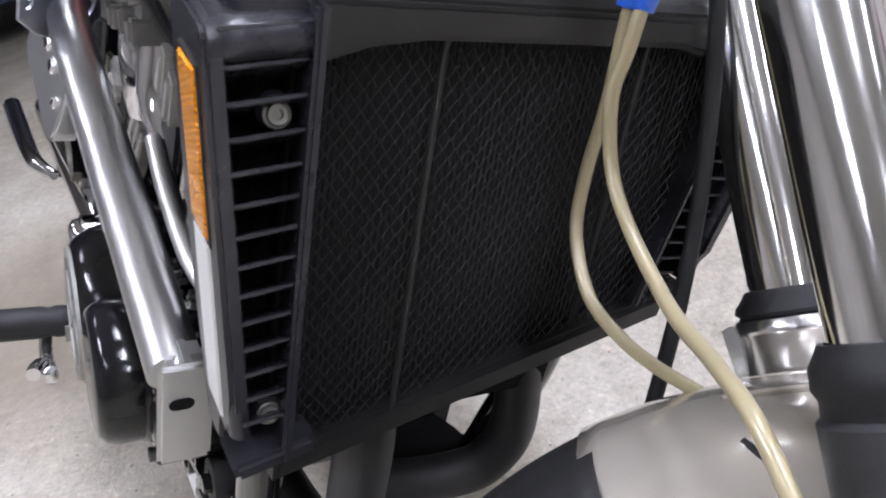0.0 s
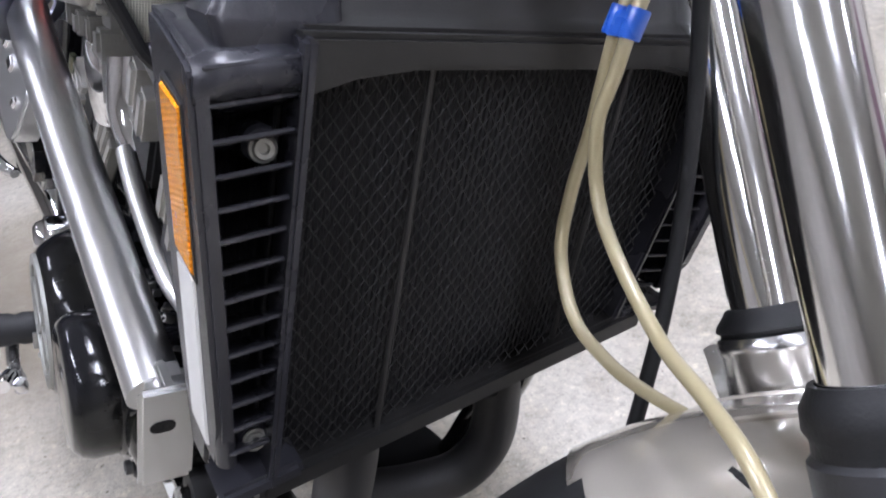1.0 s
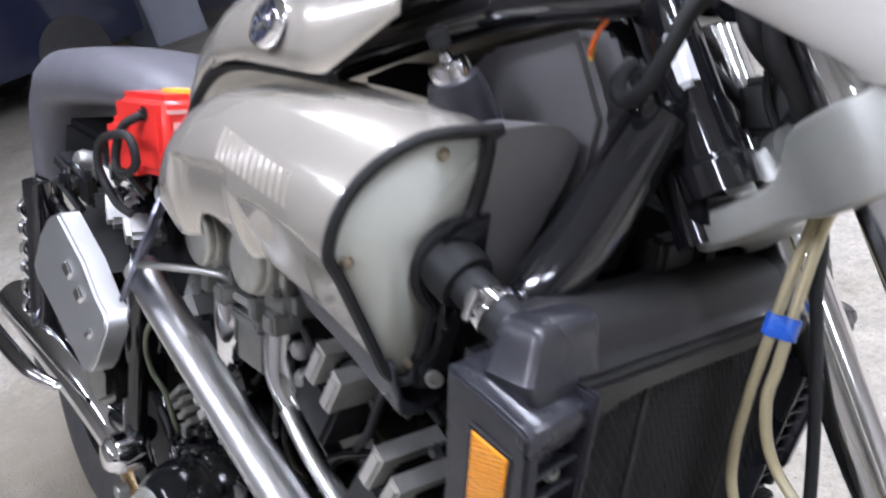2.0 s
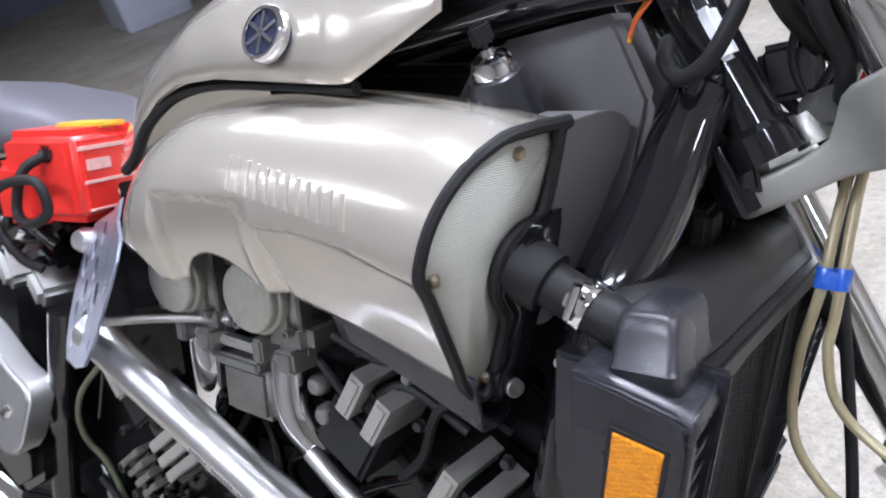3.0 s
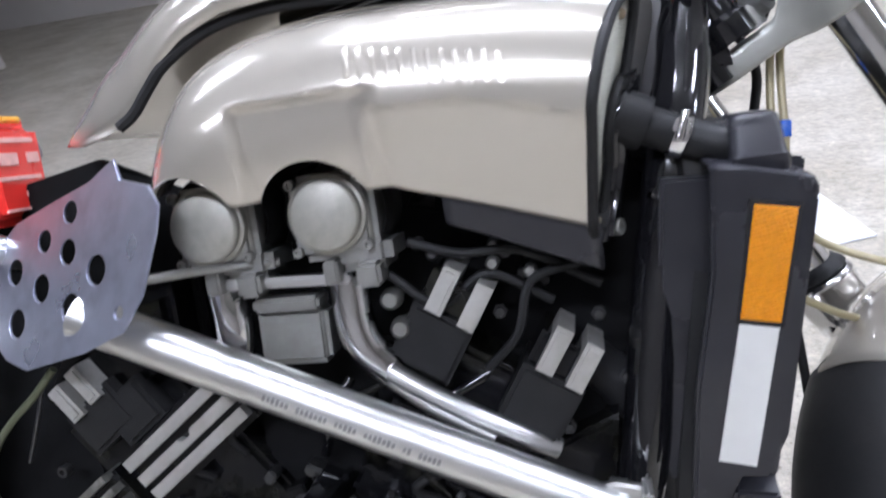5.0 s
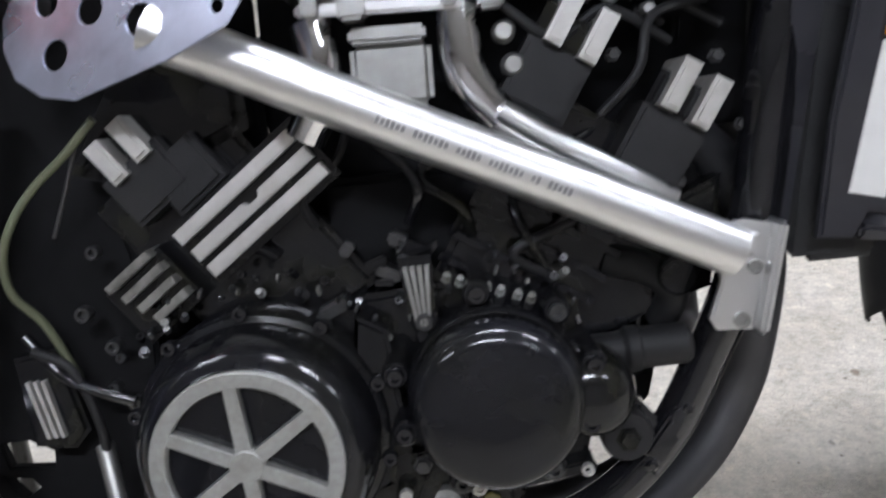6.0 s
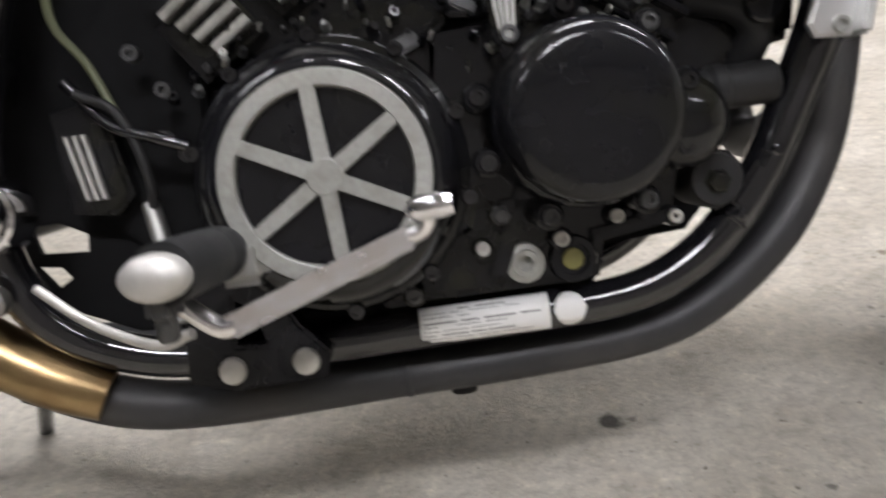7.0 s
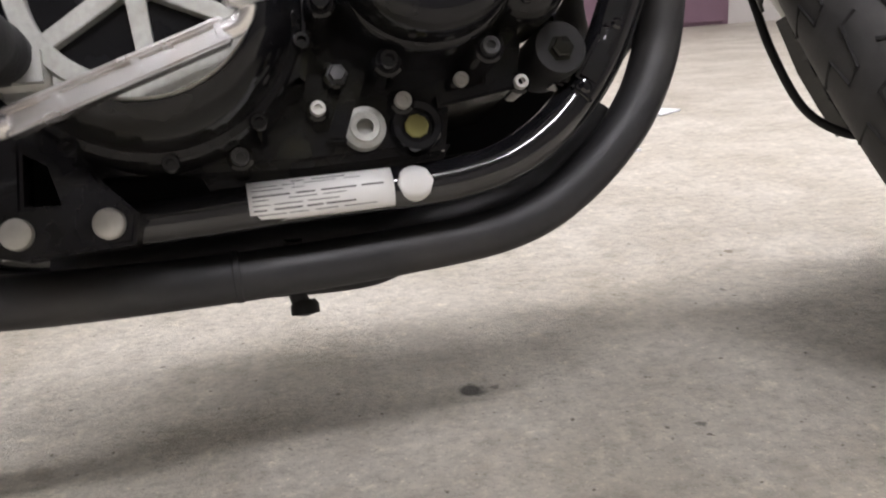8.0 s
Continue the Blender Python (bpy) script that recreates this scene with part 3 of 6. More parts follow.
frame_tube(False)
frame_tube(True)
for sy in (-0.06, 0.096):
    bm = bmesh.new()
    tube(bm, [(0.5, 0.6 * (sy - YC) + YC, 0.985), (0.42, sy, 0.978), (0.3, sy - 0.01 * (1 if sy < 0 else -1), 0.955), (0.16, sy, 0.925)], 0.017, 16)
    part("top_tube", bm, GLOSS, bike)
bm = bmesh.new()
lathe(bm, [(0, 0.1), (0.021, 0.1), (0.026, 0.095), (0.026, 0.075), (0.0205, 0.07), (0.0205, -0.055), (0.0255, -0.06), (0.0255, -0.08), (0, -0.08)], (0.5, YC, 0.93), (-0.479, 0, 0.878), 28)
part("steering_head", bm, GLOSS, bike)
bm = bmesh.new()
side_slab(bm, [(0.488, 0.915), (0.512, 0.9), (0.532, 0.862), (0.536, 0.84), (0.52, 0.838), (0.5, 0.845), (0.482, 0.87)], 0.03, 0.004, b=0.003)
part("head_gusset", bm, GLOSS, bike)
random.seed(21)
for k in range(9):
    bm = bmesh.new()
    box(bm, (0.498 + random.uniform(-0.012, 0.014), -0.014 + random.uniform(-0.01, 0.004), 0.89 + random.uniform(-0.045, 0.035)), [random.uniform(0.006, 0.011) for _ in range(3)], [random.uniform(-50, 50) for _ in range(3)], 0.0028, 3)
    part("weld_bead", bm, GLOSS, bike)

# exhaust
bm = bmesh.new()
tube(bm, [(0.377, -0.036, 0.6027), (0.425, -0.036, 0.5498), (0.445, -0.036, 0.4863), (0.435, -0.036, 0.4122), (0.417, -0.036, 0.3540), (0.377, -0.045, 0.2980), (0.320, -0.045, 0.2504),
          (0.258, -0.045, 0.2250), (0.161, -0.045, 0.2170), (0.028, -0.045, 0.2144), (-0.120, -0.066, 0.2181), (-0.194, -0.079, 0.2324), (-0.258, -0.090, 0.2662)], 0.0198, 20, 8, radii=[0.0222, 0.0222, 0.0217, 0.0201, 0.0195, 0.019, 0.0195, 0.0206, 0.0222])
exhaust = part("exhaust_pipe", bm, PIPE, bike, "satin black exhaust pipe")
bm = bmesh.new()
lathe(bm, [(0.0197, -0.003), (0.0205, -0.002), (0.0205, 0.002), (0.0197, 0.003)], (0.039, -0.045, 0.2146), (1, 0, 0), 24)
part("joint_ring", bm, PIPE, exhaust)
bm = bmesh.new()
tube(bm, [(-0.2, -0.095, 0.243), (-0.238, -0.1, 0.264), (-0.3, -0.1, 0.305), (-0.36, -0.1, 0.34)], 0.024, 22, 6, radii=[0.021, 0.024, 0.026, 0.028])
part("link_pipe", bm, BRASS, bike, "heat-stained golden steel link pipe")
bm = bmesh.new()
tube(bm, [(-0.34, -0.1, 0.329), (-0.42, -0.105, 0.365), (-0.6, -0.115, 0.41), (-0.9, -0.13, 0.45)], 0.03, 24, 6, radii=[0.03, 0.036, 0.042, 0.042])
part("silencer", bm, CHROME, bike, "polished chrome silencer")
bm = bmesh.new()
tube(bm, [(0.2, far(-0.08), 0.222), (0.1, far(-0.08), 0.214), (-0.3, far(-0.1), 0.25)], 0.02, 18, 8)
part("exhaust_pipe", bm, PIPE, bike)
bm = bmesh.new()
tube(bm, [(0.36, 0.085, 0.56), (0.405, 0.112, 0.5), (0.41, 0.118, 0.45), (0.41, 0.113, 0.41), (0.405, 0.09, 0.384), (0.4, 0.055, 0.378), (0.396, 0.02, 0.379), (0.392, -0.02, 0.385)], 0.0195, 18, 8)
part("exhaust_pipe", bm, PIPE, bike)
bm = bmesh.new()
tube(bm, [(0.375, 0.0, 0.322), (0.347, 0.0, 0.291), (0.3, 0.0, 0.26), (0.22, 0.0, 0.242), (0.05, 0.0, 0.238), (-0.1, 0.0, 0.24)], 0.0195, 18, 8)
part("exhaust_pipe", bm, PIPE, bike)

# ---- radiator ----
def FX(z):
    return 0.515 + (z - 0.53) * 0.165


RAKE = math.degrees(math.atan(0.165))


def low_edge(y):
    """Height of the radiator's lower edge, which climbs to the bike's left."""
    return 0.496 + (y + 0.11) * 0.265


def raked(bm, outline, x_in, x_out, b=0.0):
    """A plate drawn in (y, z), leaning with the radiator's front."""
    m = Matrix.Translation((0.515 - 0.53 * 0.165, 0, 0)) @ Matrix(((0, 0.165, 1, 0), (1, 0, 0, 0), (0, 1, 0, 0), (0, 0, 0, 1)))
    return slab(bm, outline, x_in, x_out, m, b=b)


bm = bmesh.new()
raked(bm, [(-0.122, low_edge(-0.122)), (0.158, low_edge(0.158)), (0.158, 0.768), (-0.122, 0.768)], -0.07, -0.022)
part("radiator_core", bm, CORE, bike, "black radiator core with fine upright fins")
# diamond grille of thin wires
bm = bmesh.new()
z0, z1, y0, y1 = 0.512, 0.748, -0.116, 0.152
py, pz = 0.0041, 0.0054
nz = int((z1 - z0) / pz)
for k in range(int((y1 - y0) / py)):
    pts = []
    for i in range(nz + 1):
        z = z0 + i * pz
        if z < low_edge(y0 + k * py) - 0.004:
            continue
        pts.append((FX(z) - 0.014, y0 + (k + 0.5 + (0.46 if (i + k) % 2 else -0.46)) * py, z))
    tube(bm, pts, 0.0005, 4, 1, False)
part("grille", bm, WIRE, bike, "diamond wire grille in front of the radiator")
for y in (-0.047, 0.083):
    bm = bmesh.new()
    tube(bm, [(FX(0.75) - 0.012, y, 0.752), (FX(0.53) - 0.012, y, low_edge(y))], 0.002, 8, 1)
    part("grille_rib", bm, WIRE, bike)
# shroud round the grille
bm = bmesh.new()
slab(bm, [(-0.118, 0.735), (-0.09, 0.744), (-0.06, 0.748), (0.1, 0.748), (0.15, 0.738), (0.153, 0.765), (-0.118, 0.765)], 0, 0.02,
     Matrix.Translation((FX(0.75) - 0.022 - 0.75 * 0.165, 0, 0)) @ Matrix(((0.165 * 0, 0.165, 1, 0), (1, 0, 0, 0), (0, 1, 0, 0), (0, 0, 0, 1))), b=0.003)
part("upper_trim", bm, SHROUD, bike, "dusty black trim strip above the grille")
bm = bmesh.new()
raked(bm, [(-0.12, low_edge(-0.12) - 0.006), (0.155, low_edge(0.155) - 0.006), (0.155, low_edge(0.155) + 0.014), (-0.12, low_edge(-0.12) + 0.014)], -0.055, -0.004, 0.004)
part("lower_trim", bm, SHROUD, bike)
bm = bmesh.new()
prof = [(0.533, 0.752), (0.541, 0.756), (0.542, 0.767), (0.5365, 0.7705), (0.533, 0.774), (0.5315, 0.784), (0.525, 0.793), (0.508, 0.798), (0.485, 0.798), (0.472, 0.79), (0.467, 0.775), (0.468, 0.752)]
rows = []
for k, y in enumerate((-0.118, -0.115, -0.1, 0.0, 0.13, 0.148, 0.152)):
    sc = (0.9, 0.97, 1, 1, 1, 0.97, 0.88)[k]
    rows.append([(0.503 + (x - 0.503) * sc, y, 0.775 + (z - 0.775) * sc) for x, z in prof])
sheet(bm, rows, True)
for r in (rows[0], rows[-1]):
    bm.faces.new([bm.verts.new(q) for q in r])
bmesh.ops.remove_doubles(bm, verts=bm.verts[:], dist=1e-5)
part("header_tank", bm, SHROUD, bike, "dusty black plastic radiator top tank")
for y, w, h in ((0.035, 0.05, 0.03), (0.075, 0.026, 0.04), (0.12, 0.02, 0.022)):
    bm = bmesh.new()
    box(bm, (0.488, y, 0.793 + h / 2), (0.018, w, h), (0, 6, 8), 0.005, 3)
    part("tank_lug", bm, SHROUD, bike)
for flip in (False, True):
    s = (lambda y: far(y)) if flip else (lambda y: y)
    bm = bmesh.new()
    rows = []
    for zz, x0, x1, yo_, r in ((0.752, 0.499, 0.541, -0.15, 0.006), (0.764, 0.4995, 0.541, -0.1545, 0.006), (0.7695, 0.5, 0.5405, -0.1555, 0.006), (0.772, 0.501, 0.539, -0.154, 0.006), (0.79, 0.502, 0.5375, -0.1485, 0.006), (0.7965, 0.5032, 0.5365, -0.146, 0.006), (0.7995, 0.5055, 0.534, -0.1435, 0.006), (0.8005, 0.509, 0.53, -0.14, 0.005)):
        rows.append([])
        for cx, cy, a0 in ((x1 - r, -0.1, 0), (x0 + r, -0.1, 90), (x0 + r, yo_ + r, 180), (x1 - r, yo_ + r, 270)):
            rows[-1] += [(cx + r * math.cos(radians(a0 + 18 * q)), s(cy + r * math.sin(radians(a0 + 18 * q))), zz) for q in range(6)]
    sheet(bm, rows, True)
    bm.faces.new([bm.verts.new(q) for q in rows[-1]])
    bmesh.ops.remove_doubles(bm, verts=bm.verts[:], dist=1e-5)
    part("tank_cap", bm, PLASTIC, bike, "rounded dark grey plastic cover on the tank's end")

    # side cover: its flank runs inwards towards the bottom
    def drawn_in(b):
        for v in b.verts:
            v.co.y += (-1 if flip else 1) * max(0.0, 0.735 - v.co.z) * 0.1
            if flip:
                v.co.z += max(0.0, 0.735 - v.co.z) * 0.28
        return b

    bm = bmesh.new()
    yo, yi = s(-0.1675), s(-0.159)
    outline = [(0.484, 0.768), (0.502, 0.7655), (0.53, 0.758), (0.546, 0.7535), (0.5515, 0.75), (0.553, 0.735), (0.5235, 0.56), (0.507, 0.526), (0.488, 0.527), (0.477, 0.507), (0.45, 0.51), (0.46, 0.6), (0.478, 0.69)]
    side_slab(bm, outline, yi, yo, b=0.0028)
    cover = part("side_cover", drawn_in(bm), PLASTIC, bike, "dark grey plastic radiator side cover with louvres")
    bm = bmesh.new()
    a, b_ = s(-0.128), s(-0.108)
    side_slab(bm, [(0.452, 0.76), (0.5, 0.757), (0.506, 0.7), (0.49, 0.6), (0.478, 0.49), (0.452, 0.489), (0.428, 0.531)], max(a, b_), min(a, b_), b=0.003)
    part("rear_panel", drawn_in(bm), PLASTIC, cover)
    bm = bmesh.new()
    lean = [(0.551, 0.735), (0.5535, 0.74), (0.554, 0.745), (0.5525, 0.7495), (0.548, 0.7525), (0.53, 0.7575), (0.51, 0.763), (0.484, 0.7675)]
    sheet(bm, [[(x - 0.0015 * k * k / 9, s(-0.1655 + 0.0165 * k), z + (0.005 * math.sin(k * 0.5))) for k in range(4)] for x, z in lean])
    solid(part("top_bar", bm, PLASTIC, cover), 0.004)
    # rounded post between the flank and the louvres
    bm = bmesh.new()
    tube(bm, [(0.5465, s(-0.1618), 0.745), (FX(0.735) - 0.005, s(-0.1618), 0.737), (FX(0.62) - 0.005, s(-0.1618), 0.62), (FX(0.53) - 0.006, s(-0.1618), 0.53)], 0.0058, 12, 6)
    part("outer_post", drawn_in(bm), PLASTIC, cover)
    bm = bmesh.new()
    box(bm, (FX(0.515) - 0.014, s(-0.144), 0.514), (0.034, 0.05, 0.012), (0 if flip else 14, RAKE, 0), 0.003, 2)
    part("bottom_bar", drawn_in(bm), PLASTIC, cover)
    bm = bmesh.new()
    box(bm, (FX(0.64) - 0.008, s(-0.1165), 0.637), (0.024, 0.006, 0.258), (0, RAKE, 0), 0.002)
    part("inner_bar", drawn_in(bm) if flip else bm, PLASTIC, cover)
    bm = bmesh.new()
    box(bm, (FX(0.63) - 0.036, s(-0.139), 0.63), (0.006, 0.046, 0.23), (0, RAKE, 0), 0.001)
    part("backing", drawn_in(bm), CORE, cover)
    for i in range(14):
        z = 0.535 + i * 0.0163
        wide = 0.162 - max(0.0, 0.735 - z) * 0.1 - 0.119
        bm = bmesh.new()
        box(bm, (FX(z) - 0.0155, s(-0.119 - wide / 2), z), (0.036, wide, 0.0028), (-7 if flip else 7, -20, 0), 0.0008, 1)
        part("louvre", drawn_in(bm) if flip else bm, PLASTIC, cover)
    for z, yb in ((0.712, -0.131), (0.539, -0.125)):
        bm = bmesh.new()
        disc(bm, (FX(z) - 0.03, s(yb), z), (1, 0, 0.1), 0.009, 0.02)
        part("bolt_boss", drawn_in(bm) if flip else bm, PLASTIC, cover)
        bm = bmesh.new()
        lathe(bm, [(0, 0.0015), (0.0022, 0.0015), (0.0026, 0.0035), (0.0048, 0.0035), (0.0055, 0.002), (0.0068, 0.0015), (0.0068, 0)], (FX(z) - 0.0095, s(yb), z), (1, 0, 0.1), 20)
        part("cover_bolt", drawn_in(bm) if flip else bm, FIN, cover, "tarnished round-headed bolt")
    # reflectors
    for nm, pts, out, mt, lb in (("amber_reflector", [(0.51, 0.738), (0.539, 0.732), (0.5225, 0.649), (0.495, 0.655)], 0.1695, AMBER, "bright amber prismatic reflector"),
                                 ("white_strip", [(0.494, 0.6515), (0.5215, 0.6455), (0.4985, 0.536), (0.4715, 0.543)], 0.169, STRIP, "plain white strip below the reflector"),
                                 ("reflector_rim", [(0.507, 0.742), (0.543, 0.7345), (0.525, 0.644), (0.491, 0.651)], 0.1682, RUBBER, "")):
        bm = bmesh.new()
        a, b_ = s(-0.1665), s(-out)
        side_slab(bm, pts, max(a, b_), min(a, b_), b=0.0008)
        part(nm, drawn_in(bm), mt, cover, lb)

# ---- air scoop on the right flank ----
TOP = [(0.047, 0.815), (0.056, 0.845), (0.073, 0.872), (0.107, 0.9), (0.157, 0.917), (0.2, 0.922), (0.25, 0.9235), (0.33, 0.919), (0.39, 0.912), (0.43, 0.903), (0.46, 0.898)]
BASE = [(0.047, 0.803), (0.06, 0.794), (0.14, 0.785), (0.2, 0.785), (0.255, 0.783), (0.32, 0.761), (0.4, 0.733), (0.46, 0.72)]
SIDE = [(-0.2, -0.158), (-0.16, -0.17), (-0.125, -0.188), (-0.1, -0.197), (-0.078, -0.2), (-0.055, -0.196), (-0.035, -0.186), (-0.018, -0.17), (-0.008, -0.152), (-0.002, -0.132), (0.0, -0.1)]


TOP, SIDE = smooth_table(TOP), smooth_table(SIDE)


def scoop_base(x):
    z = interp(x, BASE)
    for cx, cz, r in ((0.196, 0.767, 0.0445), (0.094, 0.77, 0.043)):
        if abs(x - cx) < r:
            z = max(z, cz + math.sqrt(r * r - (x - cx) ** 2))
    return min(z, interp(x, TOP) - 0.004)


def ease(a, b, v):
    u = min(1, max(0, (v - a) / (b - a)))
    return u * u * (3 - 2 * u)


CREASE = smooth_table([(0.235, 0.845), (0.27, 0.842), (0.33, 0.8375), (0.4, 0.817), (0.46, 0.795)])


def scoop_y(x, z):
    y = interp(z - interp(x, TOP), SIDE)
    if x < 0.15:
        u = (0.15 - x) / 0.104
        y += 0.06 * (1 - math.sqrt(max(0, 1 - u * u)))
    low = 0.0
    if x > 0.24:
        zc = interp(x, CREASE)
        if z < zc:
            yc = interp(zc - interp(x, TOP), SIDE)
            low = ease(0.243, 0.258, x) * (yc + 0.52 * (zc - z) + 0.003 * ease(0.0, 0.004, zc - z) - interp(z - interp(x, TOP), SIDE))
    mid = ease(0.146, 0.155, x) * (1 - ease(0.235, 0.265, x)) * ease(0.859, 0.851, z)
    return y + 0.009 * mid + low


def scoop_front(y, z=0.81):
    """The flat mouth of the scoop, which leans back towards the bottom."""
    return 0.4169 + 0.2605 * (y + 0.15) + 0.2386 * (z - 0.81)


bm = bmesh.new()
rows = []
NU, NV = 130, 60
for i in range(NU + 1):
    u = i / NU
    row = []
    for j in range(NV + 1):
        v = j / NV
        x = 0.048 + u * (0.43 - 0.048)
        for _ in range(3):
            zt, zb = interp(x, TOP), scoop_base(x)
            z = zt + (zb - zt) * v ** 1.35
            y = scoop_y(x, z)
            x = 0.048 + u * (scoop_front(y, z) - 0.048)
        row.append((x, y, z))
    rows.append(row)
sheet(bm, rows)
scoop = part("air_scoop", bm, PEARL, bike, "pearl silver painted air scoop with raised plain marks")
solid(scoop, 0.003, -1)
rim_line = [rows[-1][j] for j in range(NV + 1)]
# rubber edging and screen in the scoop's mouth
inner = [(-0.138, 0.722), (-0.13, 0.728), (-0.127, 0.75), (-0.126, 0.775), (-0.132, 0.785), (-0.139, 0.797), (-0.1405, 0.812), (-0.136, 0.826), (-0.125, 0.836), (-0.111, 0.841), (-0.107, 0.86), (-0.106, 0.885), (-0.108, 0.894)]
edge = rim_line + [(scoop_front(y, z), y, z) for y, z in inner]
bm = bmesh.new()
tube(bm, [(x + 0.001, y, z) for x, y, z in edge[: -len(inner) : 4] + edge[-len(inner) :] + [edge[0]]], 0.0042, 8, 3)
part("rubber_edging", bm, RUBBER, scoop, "black rubber edging round the scoop's mouth")
bm = bmesh.new()
centre = Vector((0, 0, 0))
loop = [Vector((scoop_front(y + 0.002, z) - 0.004, y + 0.002, z)) for x, y, z in edge[: -len(inner) : 2] + edge[-len(inner) :]]
for q in loop:
    centre += q / len(loop)
cv = bm.verts.new(centre)
lv = [bm.verts.new(q) for q in loop]
for i in range(len(lv)):
    bm.faces.new((cv, lv[i], lv[(i + 1) % len(lv)]))
screen = part("wire_screen", bm, SCREEN, scoop, "pale fine wire screen")
solid(screen, 0.0015, 1)
for y, z, r in ((-0.186, 0.816, 0.0048), (-0.134, 0.884, 0.0045), (-0.133, 0.735, 0.004)):
    bm = bmesh.new()
    lathe(bm, [(0, 0.004), (r * 0.6, 0.0036), (r, 0.001), (r, -0.004)], (scoop_front(y, z) - 0.002, y, z), (1, -0.26, -0.24), 16)
    part("screen_screw", bm, COPPER, scoop, "small tarnished screw")
# raised plain marks along the flank
for k in range(12):
    x = 0.2425 + k * 0.0098
    zc = 0.8748 - (x - 0.246) * 0.184
    t = bmesh.new()
    rings = []
    for lift, grow in ((0.003, 0.0003), (-0.0012, 0.0), (-0.0018, -0.0006)):
        rings.append([])
        for dx, dz in ((-0.0017, -0.0115), (0.0017, -0.0115), (0.0017, 0.0), (0.0017, 0.0115), (-0.0017, 0.0115), (-0.0017, 0.0)):
            px, pz = x + dx * (1 + grow / 0.0017) + dz * -0.05, zc + dz * (1 + grow / 0.0115)
            rings[-1].append((px, scoop_y(px, pz) + lift, pz))
    sheet(t, rings, True)
    t.faces.new([t.verts.new(q) for q in rings[-1]])
    bmesh.ops.remove_doubles(t, verts=t.verts[:], dist=1e-6)
    part("raised_mark", t, PEARL, scoop)
# inner support behind the scoop
bm = bmesh.new()
rows = []
for i in range(13):
    x = 0.29 + i * 0.0095
    zt = scoop_base(x)
    yt = scoop_y(x, zt)
    rows.append([(x, yt + 0.004, zt + 0.006), (x, yt + 0.006, zt - 0.004), (x, yt + 0.012, zt - 0.02 - 0.001 * i), (x, yt + 0.03, zt - 0.024 - 0.001 * i), (x, -0.07, zt - 0.02)])
sheet(bm, rows)
solid(part("scoop_tray", bm, PLASTIC, bike, "black plastic tray below the scoop's lower edge"), 0.004, 0)


def mouth_slab(bm, outline, back, front, b=0.0):
    """A plate drawn in (y, z) on the plane of the scoop's mouth."""
    m = Matrix(((0.2605, 0.2386, 1, 0.4169 + 0.2605 * 0.15 - 0.2386 * 0.81), (1, 0, 0, 0), (0, 1, 0, 0), (0, 0, 0, 1)))
    return slab(bm, outline, back, front, m, b=b)


bm = bmesh.new()
mouth_slab(bm, [(-0.101, 0.845), (-0.124, 0.84), (-0.136, 0.828), (-0.141, 0.811), (-0.138, 0.794), (-0.127, 0.779), (-0.1275, 0.748), (-0.133, 0.738), (-0.132, 0.718), (-0.11, 0.716), (-0.106, 0.775), (-0.098, 0.8)], -0.012, 0.012, 0.004)
strap = part("hose_strap", bm, GLOSS, bike, "gloss black bracket holding the hose stub")
bolt(strap, (scoop_front(-0.122, 0.727) + 0.012, -0.122, 0.727), (1, -0.6, 0), 0.0065, 0.005, CAST, name="bracket_bolt")
bolt(bike, (0.448, -0.112, 0.748), (0.3, -1, 0), 0.0045, 0.006, CHROME, name="bracket_bolt")

# ---- tank cover ----
TTOP = smooth_table([(-0.05, 0.858), (-0.045, 0.876), (-0.012, 0.916), (0.03, 0.949), (0.07, 0.973), (0.12, 0.995), (0.18, 1.02), (0.26, 1.034), (0.34, 1.03), (0.42, 1.0)])
TLOW = [(-0.05, 0.853), (-0.03, 0.85), (0.0, 0.855), (0.025, 0.86), (0.045, 0.872), (0.073, 0.902), (0.1, 0.92), (0.138, 0.9325), (0.19, 0.936), (0.318, 0.928), (0.33, 0.935), (0.42, 0.99)]
bm = bmesh.new()
rows = []
for i in range(61):
    x = -0.05 + i * 0.435 / 60
    zl = interp(x, TLOW)
    zt = max(interp(x, TTOP), zl + 0.004)
    half = interp(x, [(-0.05, 0.115), (0.0, 0.14), (0.05, 0.158), (0.15, 0.172), (0.3, 0.172), (0.385, 0.15)])
    row = []
    for j in range(41):
        a = math.pi * j / 40
        c, sn = math.cos(a), math.sin(a)
        row.append((x, YC - half * math.copysign(abs(c) ** 0.62, c), zl + (zt - zl) * abs(sn) ** 0.75))
    rows.append(row)
sheet(bm, rows)
tank = part("tank_cover", bm, PEARL, bike, "pearl silver painted dummy tank cover with a round badge")
solid(tank, 0.003)
bm = bmesh.new()
tube(bm, [(x, YC - 0.158, interp(x, TLOW) - 0.003) for x in (0.03, 0.045, 0.06, 0.08, 0.12, 0.17, 0.24, 0.318)], 0.005, 8, 6)
part("cover_seal", bm, RUBBER, tank)
BN = Vector((0.0, -0.93, 0.36)).normalized()
BC = Vector((0.255, -0.157, 0.964))
bm = bmesh.new()
lathe(bm, [(0.0, 0.003), (0.0155, 0.003), (0.0155, 0.0042), (0.0185, 0.0042), (0.0195, 0.002), (0.0195, -0.006), (0, -0.006)], BC, BN, 36)
badge = part("badge", bm, NAVY, tank, "round dark badge with a bright plain emblem")
bm = bmesh.new()
